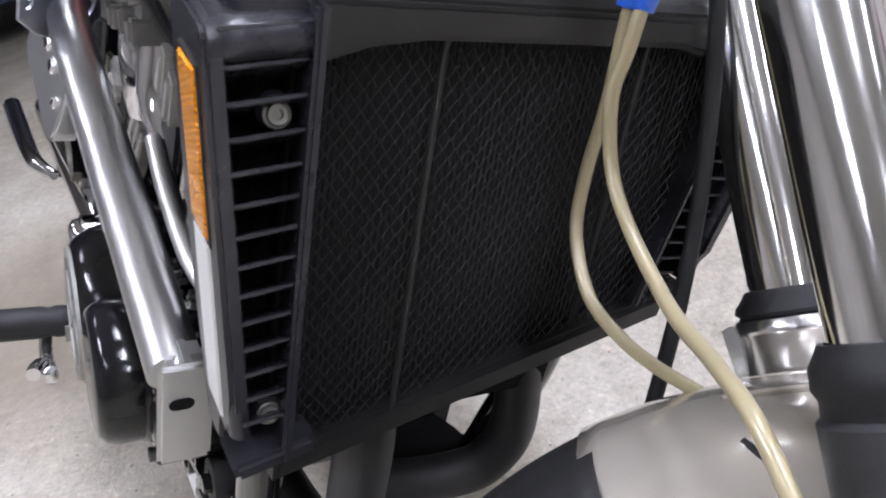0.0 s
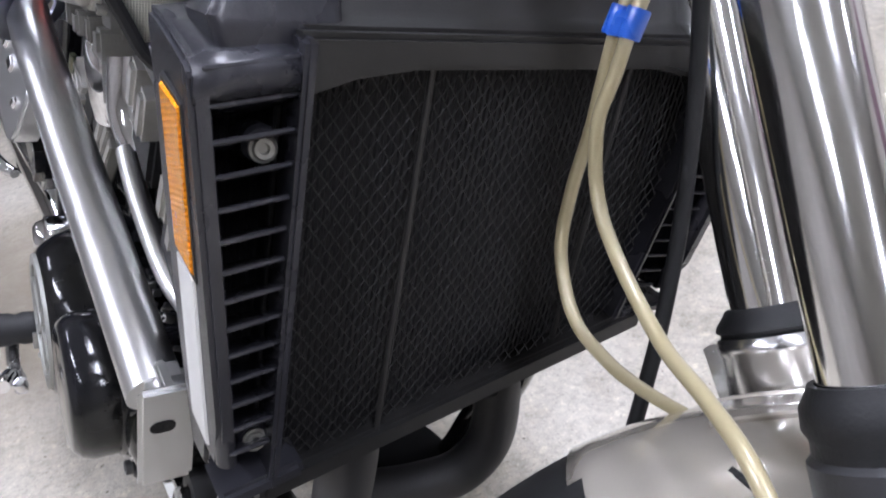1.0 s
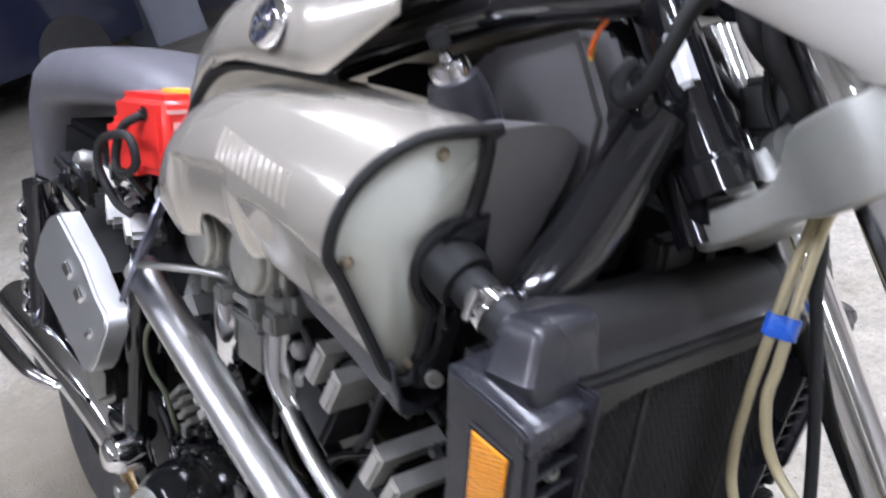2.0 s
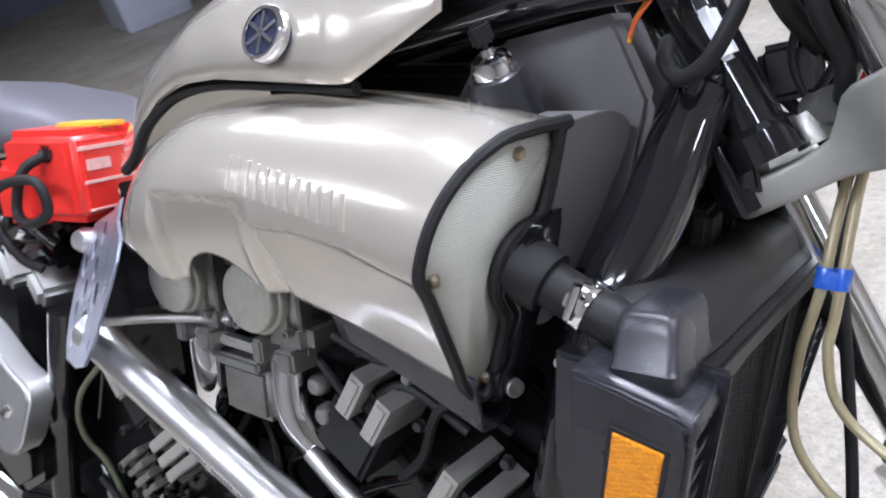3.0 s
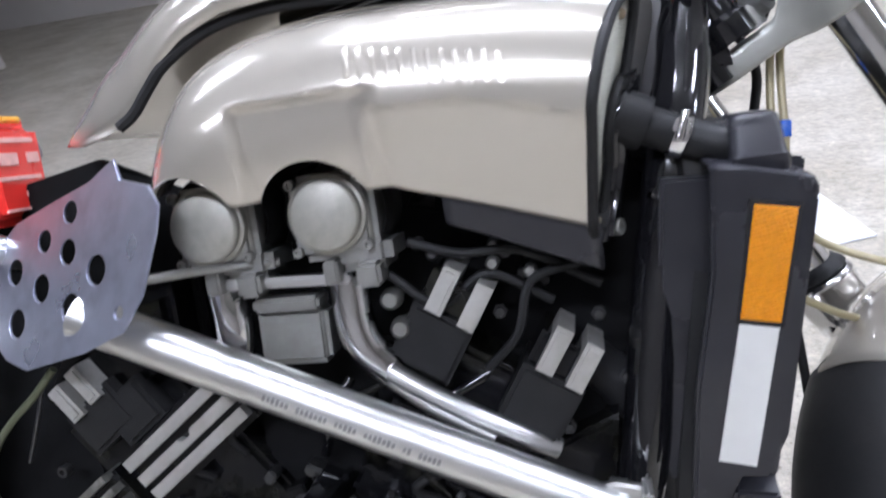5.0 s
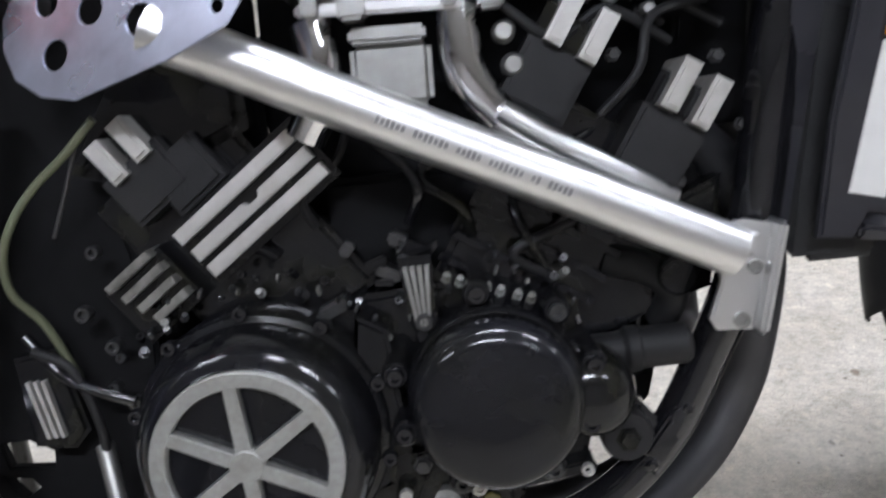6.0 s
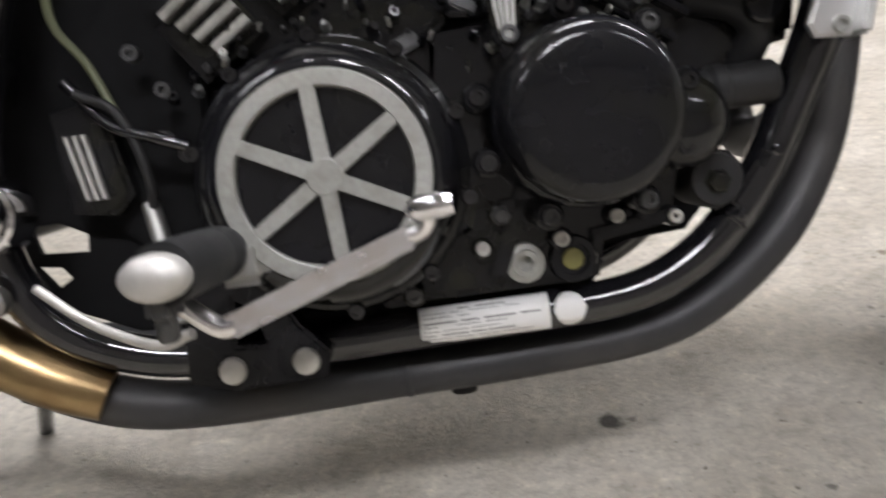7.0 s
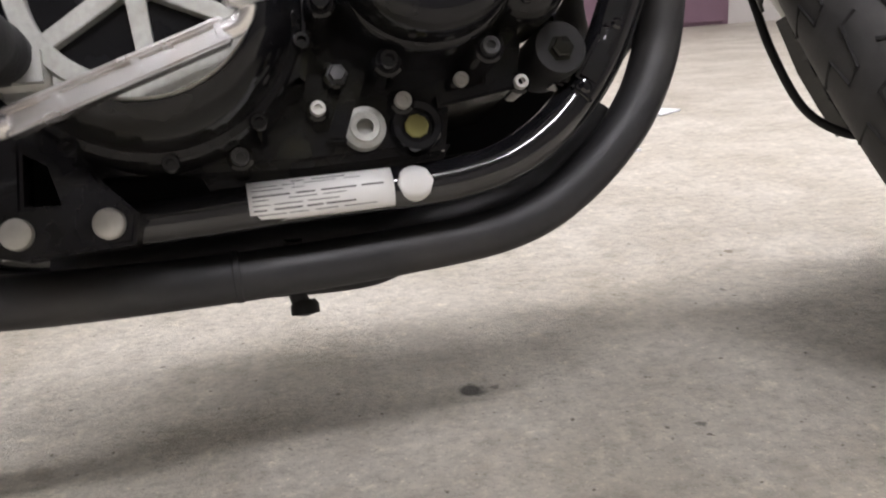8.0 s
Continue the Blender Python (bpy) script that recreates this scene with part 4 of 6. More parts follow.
lathe(bm, [(0.0158, 0.0035), (0.0165, 0.0048), (0.0185, 0.0048), (0.02, 0.002), (0.02, -0.004), (0.0158, -0.004)], BC, BN, 36)
for k in range(3):
    t = bmesh.new()
    box(t, (0, 0, 0), (0.03, 0.0028, 0.003), b=0.0006)
    bmesh.ops.transform(t, matrix=Matrix.Translation(BC + BN * 0.0036) @ frame_of(BN) @ pose(0, 0, 0, 0, 0, 30 + 60 * k), verts=t.verts[:])
    join(bm, t)
part("emblem", bm, CHROME, badge, "bright metal ring and bars")

# panel between scoop and steering head, ignition switch
bm = bmesh.new()
side_slab(bm, [(0.3, 0.88), (0.33, 0.925), (0.36, 0.948), (0.452, 0.962), (0.478, 0.905), (0.462, 0.83), (0.44, 0.78), (0.4, 0.78), (0.38, 0.86)], 0.04, -0.034)
bevel(bm, 0.006, 4)
panel = part("inner_panel", bm, PANEL, bike, "dark grey plastic inner panel")
bm = bmesh.new()
mouth_slab(bm, [(q.x, q.y) for q in smooth_path([(-0.104, 0.899, 0), (-0.07, 0.902, 0), (-0.049, 0.894, 0), (-0.044, 0.878, 0), (-0.055, 0.84, 0), (-0.07, 0.8, 0), (-0.085, 0.765, 0), (-0.106, 0.765, 0)], 4)], -0.07, 0.004)
bevel(bm, 0.007, 4)
part("panel_ledge", bm, PANEL, panel)
AX = Vector((-0.05, -0.42, 0.9)).normalized()
bm = bmesh.new()
lathe(bm, [(0, 0.05), (0.014, 0.05), (0.018, 0.048), (0.021, 0.04), (0.024, 0.0), (0.026, -0.04), (0, -0.04)], (0.4, -0.075, 0.885), AX, 28)
switch = part("ignition_switch", bm, PLASTIC, bike, "dark plastic ignition switch with a worn chrome barrel")
bm = bmesh.new()
lathe(bm, [(0, 0.066), (0.004, 0.066), (0.005, 0.062), (0.0125, 0.06), (0.0145, 0.056), (0.0145, 0.045), (0, 0.045)], (0.4, -0.075, 0.885), AX, 24)
part("lock_barrel", bm, CHROME, switch, "scratched chrome lock barrel")
bm = bmesh.new()
lathe(bm, [(0, 0.074), (0.0016, 0.074), (0.0016, 0.062), (0, 0.062)], (0.4, -0.075, 0.885), AX, 10)
t = bmesh.new()
box(t, (0, 0, 0.0755), (0.015, 0.005, 0.015), b=0.002)
bmesh.ops.transform(t, matrix=Matrix.Translation((0.4, -0.075, 0.885)) @ frame_of(AX) @ pose(0, 0, 0, 0, 0, 60), verts=t.verts[:])
join(bm, t)
part("key", bm, RUBBER, switch, "key with a small dark head left in the lock")

# coolant hose with clamp
HD = Vector((0.038, 0.001, -0.0185)).normalized()
bm = bmesh.new()
lathe(bm, [(0.0152, 0.012), (0.02, 0.012), (0.0215, 0.009), (0.0215, -0.012), (0, -0.012)], (0.436, -0.12, 0.8065), HD, 32)
part("hose_collar", bm, RUBBER, bike)
bm = bmesh.new()
tube(bm, [(0.425, -0.12, 0.812), (0.447, -0.1195, 0.8012), (0.47, -0.119, 0.79), (0.486, -0.119, 0.784), (0.5, -0.122, 0.78), (0.515, -0.128, 0.78)], 0.0152, 24, 6)
hose = part("coolant_hose", bm, RUBBER, bike, "black rubber coolant hose with a metal clamp")
bm = bmesh.new()
lathe(bm, [(0.0154, -0.0055), (0.0168, -0.0055), (0.0172, -0.0045), (0.0172, 0.0045), (0.0168, 0.0055), (0.0154, 0.0055)], (0.47, -0.119, 0.79), HD, 28)
box(bm, (0.471, -0.135, 0.797), (0.012, 0.007, 0.01), (0, 26, 0), 0.001)
lathe(bm, [(0, 0.012), (0.003, 0.012), (0.0034, 0.01), (0.0034, -0.01), (0, -0.01)], (0.471, -0.138, 0.797), (0.3, 0.1, 0.9), 10)
part("hose_clamp", bm, CHROME, hose, "bright worm-drive clamp")

# duct and hose on the far side of the steering head
bm = bmesh.new()
box(bm, (0.447, 0.1, 0.797), (0.082, 0.05, 0.088), (0, 12, 0), 0.014, 3)
tube(bm, [(0.45, 0.1, 0.79), (0.47, 0.108, 0.785), (0.49, 0.118, 0.78)], 0.016, 16, 4)
part("far_duct", bm, SHROUD, bike, "black plastic duct on the bike's far flank")

# ---- engine ----
bm = bmesh.new()
side_slab(bm, [(-0.1, 0.33), (-0.06, 0.295), (0.1, 0.285), (0.205, 0.287), (0.212, 0.318), (0.268, 0.328), (0.285, 0.4), (0.27, 0.47), (0.2, 0.5), (0.02, 0.49), (-0.08, 0.47)], far(-0.1), -0.1, b=0.006)
engine = part("crankcase", bm, CASE, bike, "oily black painted crankcase")
bm = bmesh.new()
side_slab(bm, [(0.03, 0.275), (0.2, 0.272), (0.215, 0.295), (0.02, 0.3)], far(-0.07), -0.075, b=0.004)
part("oil_pan", bm, CASE, engine)


def turned(bm, pts, cx, cz, deg, yi, yo, b=0.002):
    """A side plate given round its own middle, turned in the side view."""
    c, s = math.cos(radians(deg)), math.sin(radians(deg))
    return side_slab(bm, [(cx + u * c - v * s, cz + u * s + v * c) for u, v in pts], yi, yo, b=b)


def rect(w, h):
    return [(-w / 2, -h / 2), (w / 2, -h / 2), (w / 2, h / 2), (-w / 2, h / 2)]


# cylinder banks: front leans forward, rear leans back
bm = bmesh.new()
turned(bm, rect(0.125, 0.2), 0.25, 0.535, -33, far(-0.09), -0.09, 0.006)
front_bank = part("front_cylinder_bank", bm, CASE, bike, "black front pair of cylinders")
bm = bmesh.new()
turned(bm, rect(0.135, 0.2), -0.005, 0.545, 36, far(-0.09), -0.09, 0.006)
rear_bank = part("rear_cylinder_bank", bm, CASE, bike, "black rear pair of cylinders")
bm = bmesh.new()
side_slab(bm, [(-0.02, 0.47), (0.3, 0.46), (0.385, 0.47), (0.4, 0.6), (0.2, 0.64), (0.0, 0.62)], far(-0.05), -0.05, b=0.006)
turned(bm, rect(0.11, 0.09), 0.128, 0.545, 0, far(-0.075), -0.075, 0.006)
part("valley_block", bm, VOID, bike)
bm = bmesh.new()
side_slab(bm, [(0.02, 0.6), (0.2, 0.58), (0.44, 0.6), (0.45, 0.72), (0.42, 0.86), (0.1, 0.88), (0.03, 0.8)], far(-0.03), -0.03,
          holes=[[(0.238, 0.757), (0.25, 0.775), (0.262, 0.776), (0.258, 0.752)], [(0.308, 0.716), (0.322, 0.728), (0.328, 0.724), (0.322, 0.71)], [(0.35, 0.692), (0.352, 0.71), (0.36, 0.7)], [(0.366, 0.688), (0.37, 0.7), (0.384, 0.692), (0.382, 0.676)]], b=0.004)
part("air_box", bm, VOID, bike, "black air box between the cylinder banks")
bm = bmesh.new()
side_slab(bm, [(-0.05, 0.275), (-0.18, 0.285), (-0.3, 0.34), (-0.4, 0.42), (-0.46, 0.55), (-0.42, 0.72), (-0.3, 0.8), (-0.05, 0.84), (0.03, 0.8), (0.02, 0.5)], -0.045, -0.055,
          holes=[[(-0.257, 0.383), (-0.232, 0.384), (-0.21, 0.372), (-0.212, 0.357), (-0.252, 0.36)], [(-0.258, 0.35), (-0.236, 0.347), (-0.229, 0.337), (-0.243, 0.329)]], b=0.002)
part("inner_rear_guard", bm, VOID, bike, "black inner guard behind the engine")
# cylinder fins and ledges
for k in range(5):
    v = -0.06 + k * 0.022
    bm = bmesh.new()
    turned(bm, [(-0.066, v - 0.003), (0.066, v - 0.003), (0.066, v + 0.003), (-0.066, v + 0.003)], 0.25, 0.535, -33, -0.08, -0.099, 0.0012)
    part("cooling_fin", bm, ENGINE, front_bank)
# three bright bars on the rear head
DIR = math.degrees(math.atan2(0.071, 0.099))
for k, (cx, cz) in enumerate(((0.0085, 0.5955), (0.0205, 0.581), (0.031, 0.5675))):
    bm = bmesh.new()
    pts = rect(0.124, 0.0115)
    if k == 1:
        pts = [(-0.062, -0.00575), (0.062, -0.00575), (0.062, 0.00575), (0.012, 0.00575), (0.008, 0.001), (-0.002, 0.001), (-0.006, 0.00575), (-0.062, 0.00575)]
    turned(bm, pts, cx, cz, DIR, -0.1, -0.122, 0.0015)
    part("bright_fin", bm, DULL, rear_bank, "flat bare-metal fin")
bm = bmesh.new()
turned(bm, rect(0.135, 0.06), 0.02, 0.582, DIR, -0.08, -0.11, 0.003)
part("head_side", bm, CASE, rear_bank)
bm = bmesh.new()
turned(bm, rect(0.05, 0.045), -0.03, 0.61, DIR, -0.085, -0.117, 0.004)
part("plug_cover", bm, RUBBER, rear_bank)
for k in range(4):
    u = -0.012 + k * 0.0115
    c, s = math.cos(radians(DIR)), math.sin(radians(DIR))
    bm = bmesh.new()
    turned(bm, rect(0.046 - 0.004 * k, 0.0072), -0.085 + 0.8 * k * 0.0125, 0.538 - 0.95 * k * 0.0105, DIR, -0.09, -0.124, 0.0012)
    part("short_fin", bm, FIN, rear_bank, "short bare-metal fin")
bm = bmesh.new()
turned(bm, rect(0.06, 0.055), -0.072, 0.515, DIR, -0.07, -0.112, 0.004)
part("cam_end", bm, CASE, rear_bank)
# bright slats: rear head, then the two on the front bank
for cx, cz, ang, L in ((-0.086, 0.626, DIR - 90, 0.036), (-0.066, 0.642, DIR - 90, 0.036)):
    bm = bmesh.new()
    turned(bm, rect(L, 0.0145), cx, cz, ang, -0.07, -0.127, 0.003)
    part("head_slat", bm, DULL, rear_bank, "bright rounded metal slat")
bm = bmesh.new()
turned(bm, rect(0.058, 0.045), -0.06, 0.607, DIR, -0.06, -0.118, 0.004)
part("slat_block", bm, RUBBER, rear_bank)
for cx, cz in ((0.2755, 0.694), (0.2995, 0.6775), (0.358, 0.636), (0.3795, 0.62)):
    bm = bmesh.new()
    turned(bm, rect(0.04, 0.0145), cx, cz, 57, -0.075, -0.138, 0.003)
    part("head_slat", bm, DULL, front_bank, "bright rounded metal slat")
for cx, cz in ((0.258, 0.65), (0.34, 0.59)):
    bm = bmesh.new()
    turned(bm, rect(0.055, 0.052), cx, cz, -33, -0.06, -0.128, 0.004)
    part("plug_cover", bm, RUBBER, front_bank, "square black rubber plug cover")
    bm = bmesh.new()
    turned(bm, rect(0.05, 0.03), cx + 0.022, cz + 0.034, -33, -0.05, -0.12, 0.004)
    part("slat_block", bm, CASE, front_bank)
for cx, cz in ((0.315, 0.665), (0.325, 0.715), (0.395, 0.655), (0.36, 0.56), (0.412, 0.6)):
    bolt(front_bank, (cx, -0.1, cz), RIGHT, 0.005, 0.006, STEEL, socket=False, name="head_bolt")
# narrow wedge with bright ribs between the covers
bm = bmesh.new()
side_slab(bm, [(0.131, 0.53), (0.157, 0.53), (0.156, 0.487), (0.148, 0.46), (0.141, 0.463), (0.135, 0.49)], -0.09, -0.145, b=0.002)
wedge = part("ribbed_wedge", bm, CASE, bike)
for k in range(4):
    bm = bmesh.new()
    side_slab(bm, [(0.1345 + k * 0.0056, 0.523), (0.138 + k * 0.0056, 0.523), (0.1425 + k * 0.003, 0.476), (0.1402 + k * 0.003, 0.476)], -0.14, -0.1485)
    part("rib", bm, CAST, wedge)

# clutch cover with bright wheel
CC = Vector((0.006, 0, 0.3945))
bm = bmesh.new()
lathe(bm, [(0.104, 0.09), (0.104, 0.128), (0.101, 0.134), (0.096, 0.136), (0.0945, 0.152), (0.091, 0.166), (0.084, 0.178), (0.078, 0.185), (0.0742, 0.187), (0.0734, 0.182), (0, 0.18)], CC, RIGHT, 64)
clutch = part("clutch_cover", bm, ENGINE, bike, "round gloss black clutch cover with a bright six-spoke wheel")
bm = bmesh.new()
lathe(bm, [(0.0605, 0.176), (0.0605, 0.189), (0.0615, 0.1905), (0.0722, 0.1905), (0.0732, 0.189), (0.0732, 0.176)], CC, RIGHT, 64)
part("spoked_ring", bm, MACHINED, clutch, "bright machined ring with six spokes")
bm = bmesh.new()
lathe(bm, [(0, 0.1912), (0.012, 0.1912), (0.0135, 0.189), (0.0135, 0.178), (0, 0.178)], CC, RIGHT, 28)
part("wheel_hub", bm, MACHINED, clutch)
for k in range(6):
    a = radians(34 + 60 * k)
    bm = bmesh.new()
    side_slab(bm, [(CC.x + u * math.cos(a) - v * math.sin(a), CC.z + u * math.sin(a) + v * math.cos(a)) for u, v in ((0.008, -0.0058), (0.063, -0.0052), (0.063, 0.0052), (0.008, 0.0058))], -0.178, -0.19, b=0.0006)
    part("spoke", bm, MACHINED, clutch)
for k in range(10):
    a = radians(20 + 36 * k)
    bolt(clutch, (CC.x + 0.1035 * math.cos(a), -0.132, CC.z + 0.1035 * math.sin(a)), RIGHT, 0.006, 0.006, GLOSS, name="cover_bolt")
bm = bmesh.new()
side_slab(bm, [(0.06, 0.33), (0.105, 0.34), (0.12, 0.4), (0.115, 0.47), (0.09, 0.485), (0.07, 0.3)], -0.09, -0.13, b=0.004)
part("cover_flange", bm, CASE, clutch)
# generator cover
GC = Vector((0.1955, 0, 0.4165))
bm = bmesh.new()
lathe(bm, [(0.0695, 0.07), (0.0695, 0.146), (0.068, 0.152), (0.0655, 0.154), (0.0655, 0.174), (0.0625, 0.184), (0.057, 0.19), (0.05, 0.192), (0.02, 0.1925), (0, 0.1925)], GC, RIGHT, 56)
gen = part("generator_cover", bm, ENGINE, bike, "round black generator cover with an oily sheen")
for a in (10, 48, 95, 128, 165, 200, 245, 300, 335):
    x, z = GC.x + 0.0795 * math.cos(radians(a)), GC.z + 0.0795 * math.sin(radians(a))
    bm = bmesh.new()
    disc(bm, (x, -0.07, z), RIGHT, 0.011, 0.075)
    part("bolt_boss", bm, ENGINE, gen)
    bolt(gen, (x, -0.145, z), RIGHT, 0.0068, 0.006, STEEL if a in (48, 128, 300) else GLOSS, name="cover_bolt")
# domed pump housing between the generator cover and the water pipe
bm = bmesh.new()
lathe(bm, [(0.036, 0.08), (0.036, 0.128), (0.033, 0.14), (0.025, 0.149), (0.012, 0.153), (0, 0.154)], (0.272, 0, 0.402), RIGHT, 32)
part("pump_housing", bm, CASE, bike, "domed black water pump housing")
# lower casting webs and bolts round the drain plug
for pts in ([(0.115, 0.3), (0.13, 0.298), (0.16, 0.37), (0.15, 0.38)], [(0.2, 0.316), (0.27, 0.326), (0.268, 0.336), (0.2, 0.326)],
            [(0.12, 0.345), (0.2, 0.355), (0.2, 0.365), (0.12, 0.357)], [(0.235, 0.325), (0.246, 0.327), (0.252, 0.36), (0.243, 0.36)], [(0.25, 0.35), (0.3, 0.395), (0.295, 0.4), (0.246, 0.36)]):
    bm = bmesh.new()
    side_slab(bm, pts, -0.08, -0.112, b=0.002)
    part("casting_web", bm, CASE, engine)
for x, y, z, r, mt in ((0.129, -0.114, 0.347, 0.0066, STEEL), (0.112, -0.114, 0.323, 0.0056, DULL), (0.174, -0.114, 0.323, 0.0062, DULL), (0.22, -0.112, 0.335, 0.0056, DULL), (0.266, -0.112, 0.329, 0.0056, DULL),
                     (0.186, -0.114, 0.38, 0.0058, STEEL), (0.215, -0.112, 0.368, 0.007, COPPER), (0.054, -0.118, 0.294, 0.0062, STEEL), (0.27, -0.108, 0.385, 0.0065, CASE)):
    bm = bmesh.new()
    disc(bm, (x, -0.085, z), RIGHT, r * 1.5, -y - 0.085 - 0.002)
    part("bolt_boss", bm, CASE, engine)
    bolt(engine, (x, y + 0.002, z), RIGHT, r, 0.0055, mt, socket=(r < 0.0066), name="case_bolt")
bm = bmesh.new()
lathe(bm, [(0, 0.005), (0.0058, 0.005), (0.0062, 0.013), (0.0105, 0.0135), (0.0115, 0.012), (0.0155, 0.011), (0.016, 0.008), (0.016, 0)], (0.144, -0.1, 0.307), RIGHT, 30)
part("drain_plug", bm, MACHINED, engine, "large pale metal drain plug")
bm = bmesh.new()
lathe(bm, [(0.0, 0.004), (0.0125, 0.004), (0.013, 0.009), (0.018, 0.0095), (0.0195, 0.006), (0.0195, -0.02)], (0.183, -0.1, 0.305), RIGHT, 28)
gaugeb = part("sight_glass", bm, CASE, engine, "oil sight glass with a dull yellow window")
bm = bmesh.new()
disc(bm, (0.183, -0.104, 0.305), RIGHT, 0.0092, 0.003, 0.001, 9)
part("window", bm, GAUGE, gaugeb)
bm = bmesh.new()
lathe(bm, [(0, 0.024), (0.02, 0.024), (0.022, 0.02), (0.022, -0.03)], (0.302, -0.088, 0.353), RIGHT, 32)
mount = part("engine_mount", bm, RUBBER, bike, "round black rubber engine mount with a bolt")
bolt(mount, (0.302, -0.112, 0.352), RIGHT, 0.0085, 0.007, CASE, socket=False, name="mount_bolt")
bm = bmesh.new()
side_slab(bm, [(0.29, 0.37), (0.32, 0.375), (0.35, 0.335), (0.335, 0.315), (0.3, 0.33)], -0.075, -0.095, b=0.003)
part("mount_plate", bm, GLOSS, bike)
# water pipe stub in front of the engine
bm = bmesh.new()
lathe(bm, [(0, 0.087), (0.014, 0.087), (0.0175, 0.083), (0.0175, 0.045), (0.0195, 0.043), (0.0195, 0.034), (0.016, 0.03), (0.016, -0.02)], (0.275, -0.095, 0.423), (1, 0, 0.02), 24)
part("water_pipe", bm, RUBBER, bike)
bm = bmesh.new()
tube(bm, [(0.3, -0.08, 0.5), (0.335, -0.09, 0.488), (0.352, -0.088, 0.468), (0.345, -0.07, 0.44)], 0.014, 16, 6)
part("water_hose", bm, RUBBER, bike)
bm = bmesh.new()
disc(bm, (0.352, -0.09, 0.485), RIGHT, 0.016, 0.022)
part("hose_end", bm, CASE, bike)
bm = bmesh.new()
side_slab(bm, [(0.25, 0.4), (0.28, 0.4), (0.3, 0.432), (0.345, 0.454), (0.388, 0.466), (0.402, 0.56), (0.26, 0.5)], far(-0.08), -0.08, b=0.005)
part("front_casting", bm, CASE, engine)
# added block: stands in for the dark behind the lower frame tube
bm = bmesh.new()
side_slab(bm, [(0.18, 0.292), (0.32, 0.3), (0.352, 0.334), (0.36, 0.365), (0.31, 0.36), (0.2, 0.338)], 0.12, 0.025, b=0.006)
part("under_engine_filler", bm, VOID, engine, "plain black block added to fill the dark gap under the engine")
# added slab: hides lit floor below the crankcase, where it should look dark
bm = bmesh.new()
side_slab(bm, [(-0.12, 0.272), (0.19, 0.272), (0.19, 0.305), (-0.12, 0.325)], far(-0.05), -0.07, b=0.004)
part("sump_gap_filler", bm, VOID, engine)
# added block: darkens the open gap ahead of the front cylinders
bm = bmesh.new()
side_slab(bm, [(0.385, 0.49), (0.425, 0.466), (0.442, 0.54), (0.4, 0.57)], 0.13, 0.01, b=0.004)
part("front_gap_filler", bm, VOID, engine)
# nuts, studs and lines crowding the top of the crankcase
random.seed(33)
for k in range(40):
    if k % 2:
        a, cx, cz, rr = radians(random.uniform(25, 150)), CC.x, CC.z, random.uniform(0.112, 0.135)
    else:
        a, cx, cz, rr = radians(random.uniform(50, 175)), GC.x, GC.z, random.uniform(0.09, 0.115)
    x, z = cx + rr * math.cos(a), cz + rr * math.sin(a)
    r = random.uniform(0.0026, 0.0045)
    bolt(engine, (x, random.uniform(-0.118, -0.1), z), (random.uniform(-0.5, 0.5), -1, random.uniform(0, 0.8)), r, 0.007, random.choice((STEEL, CAST, GLOSS, GLOSS)), socket=bool(k % 3), name="stud")
for k in range(9):
    x0, zz = random.uniform(0.02, 0.3), random.uniform(0.47, 0.56)
    bm = bmesh.new()
    tube(bm, [(x0, -0.095, zz), (x0 + random.uniform(-0.03, 0.03), -0.108, zz + 0.025), (x0 + random.uniform(-0.05, 0.05), -0.1, zz + 0.05), (x0 + random.uniform(-0.05, 0.05), -0.085, zz + 0.08)], random.uniform(0.003, 0.006), 10, 6)
    part("engine_line", bm, random.choice((RUBBER, CASE, GLOSS)), engine)
for k in range(10):
    x0, zz = random.uniform(0.05, 0.16), random.uniform(0.46, 0.54)
    bm = bmesh.new()
    box(bm, (x0, -0.098, zz), (random.uniform(0.01, 0.03), 0.02, random.uniform(0.005, 0.012)), (0, random.uniform(-60, 60), 0), 0.002)
    part("small_bracket", bm, random.choice((GLOSS, CASE, STEEL)), engine)
for k in range(26):
    a, cx, cz, rr = (radians(30 + 115 * k / 13), GC.x, GC.z, 0.083) if k < 13 else (radians(40 + 100 * (k - 13) / 13), CC.x, CC.z, 0.118)
    rr += random.uniform(-0.004, 0.012)
    bm = bmesh.new()
    box(bm, (cx + rr * math.cos(a), -0.108 - random.uniform(0, 0.01), cz + rr * math.sin(a)), (random.uniform(0.002, 0.004), 0.008, random.uniform(0.003, 0.008)), (random.uniform(-30, 30), random.uniform(-30, 30), 0), 0.0008, 1)
    part("stud_end", bm, (FIN, STEEL, CAST, GLOSS)[k % 4], engine)
for k in range(8):
    x = 0.166 + 0.0105 * k + (0.003 if k > 4 else 0)
    bolt(engine, (x, -0.114, 0.5035 - 0.36 * (x - 0.166)), (0.1, -0.7, 0.6), 0.0036, 0.008, CAST if k % 3 else FIN, socket=False, name="stud")
# frame clamps and weld lugs on the lower tube
for x, z, a in ((0.318, 0.318, 45), (0.352, 0.366, 55)):
    bm = bmesh.new()
    box(bm, (x, -0.1, z), (0.008, 0.01, 0.02), (0, -a, 0), 0.003, 3)
    disc(bm, (x + 0.003, -0.103, z + 0.004), RIGHT, 0.005, 0.004)
    part("frame_lug", bm, GLOSS, bike)
bm = bmesh.new()
turned(bm, rect(0.04, 0.02), 0.335, 0.342, 52, -0.09, -0.104, 0.003)
part("frame_gusset", bm, GLOSS, bike)

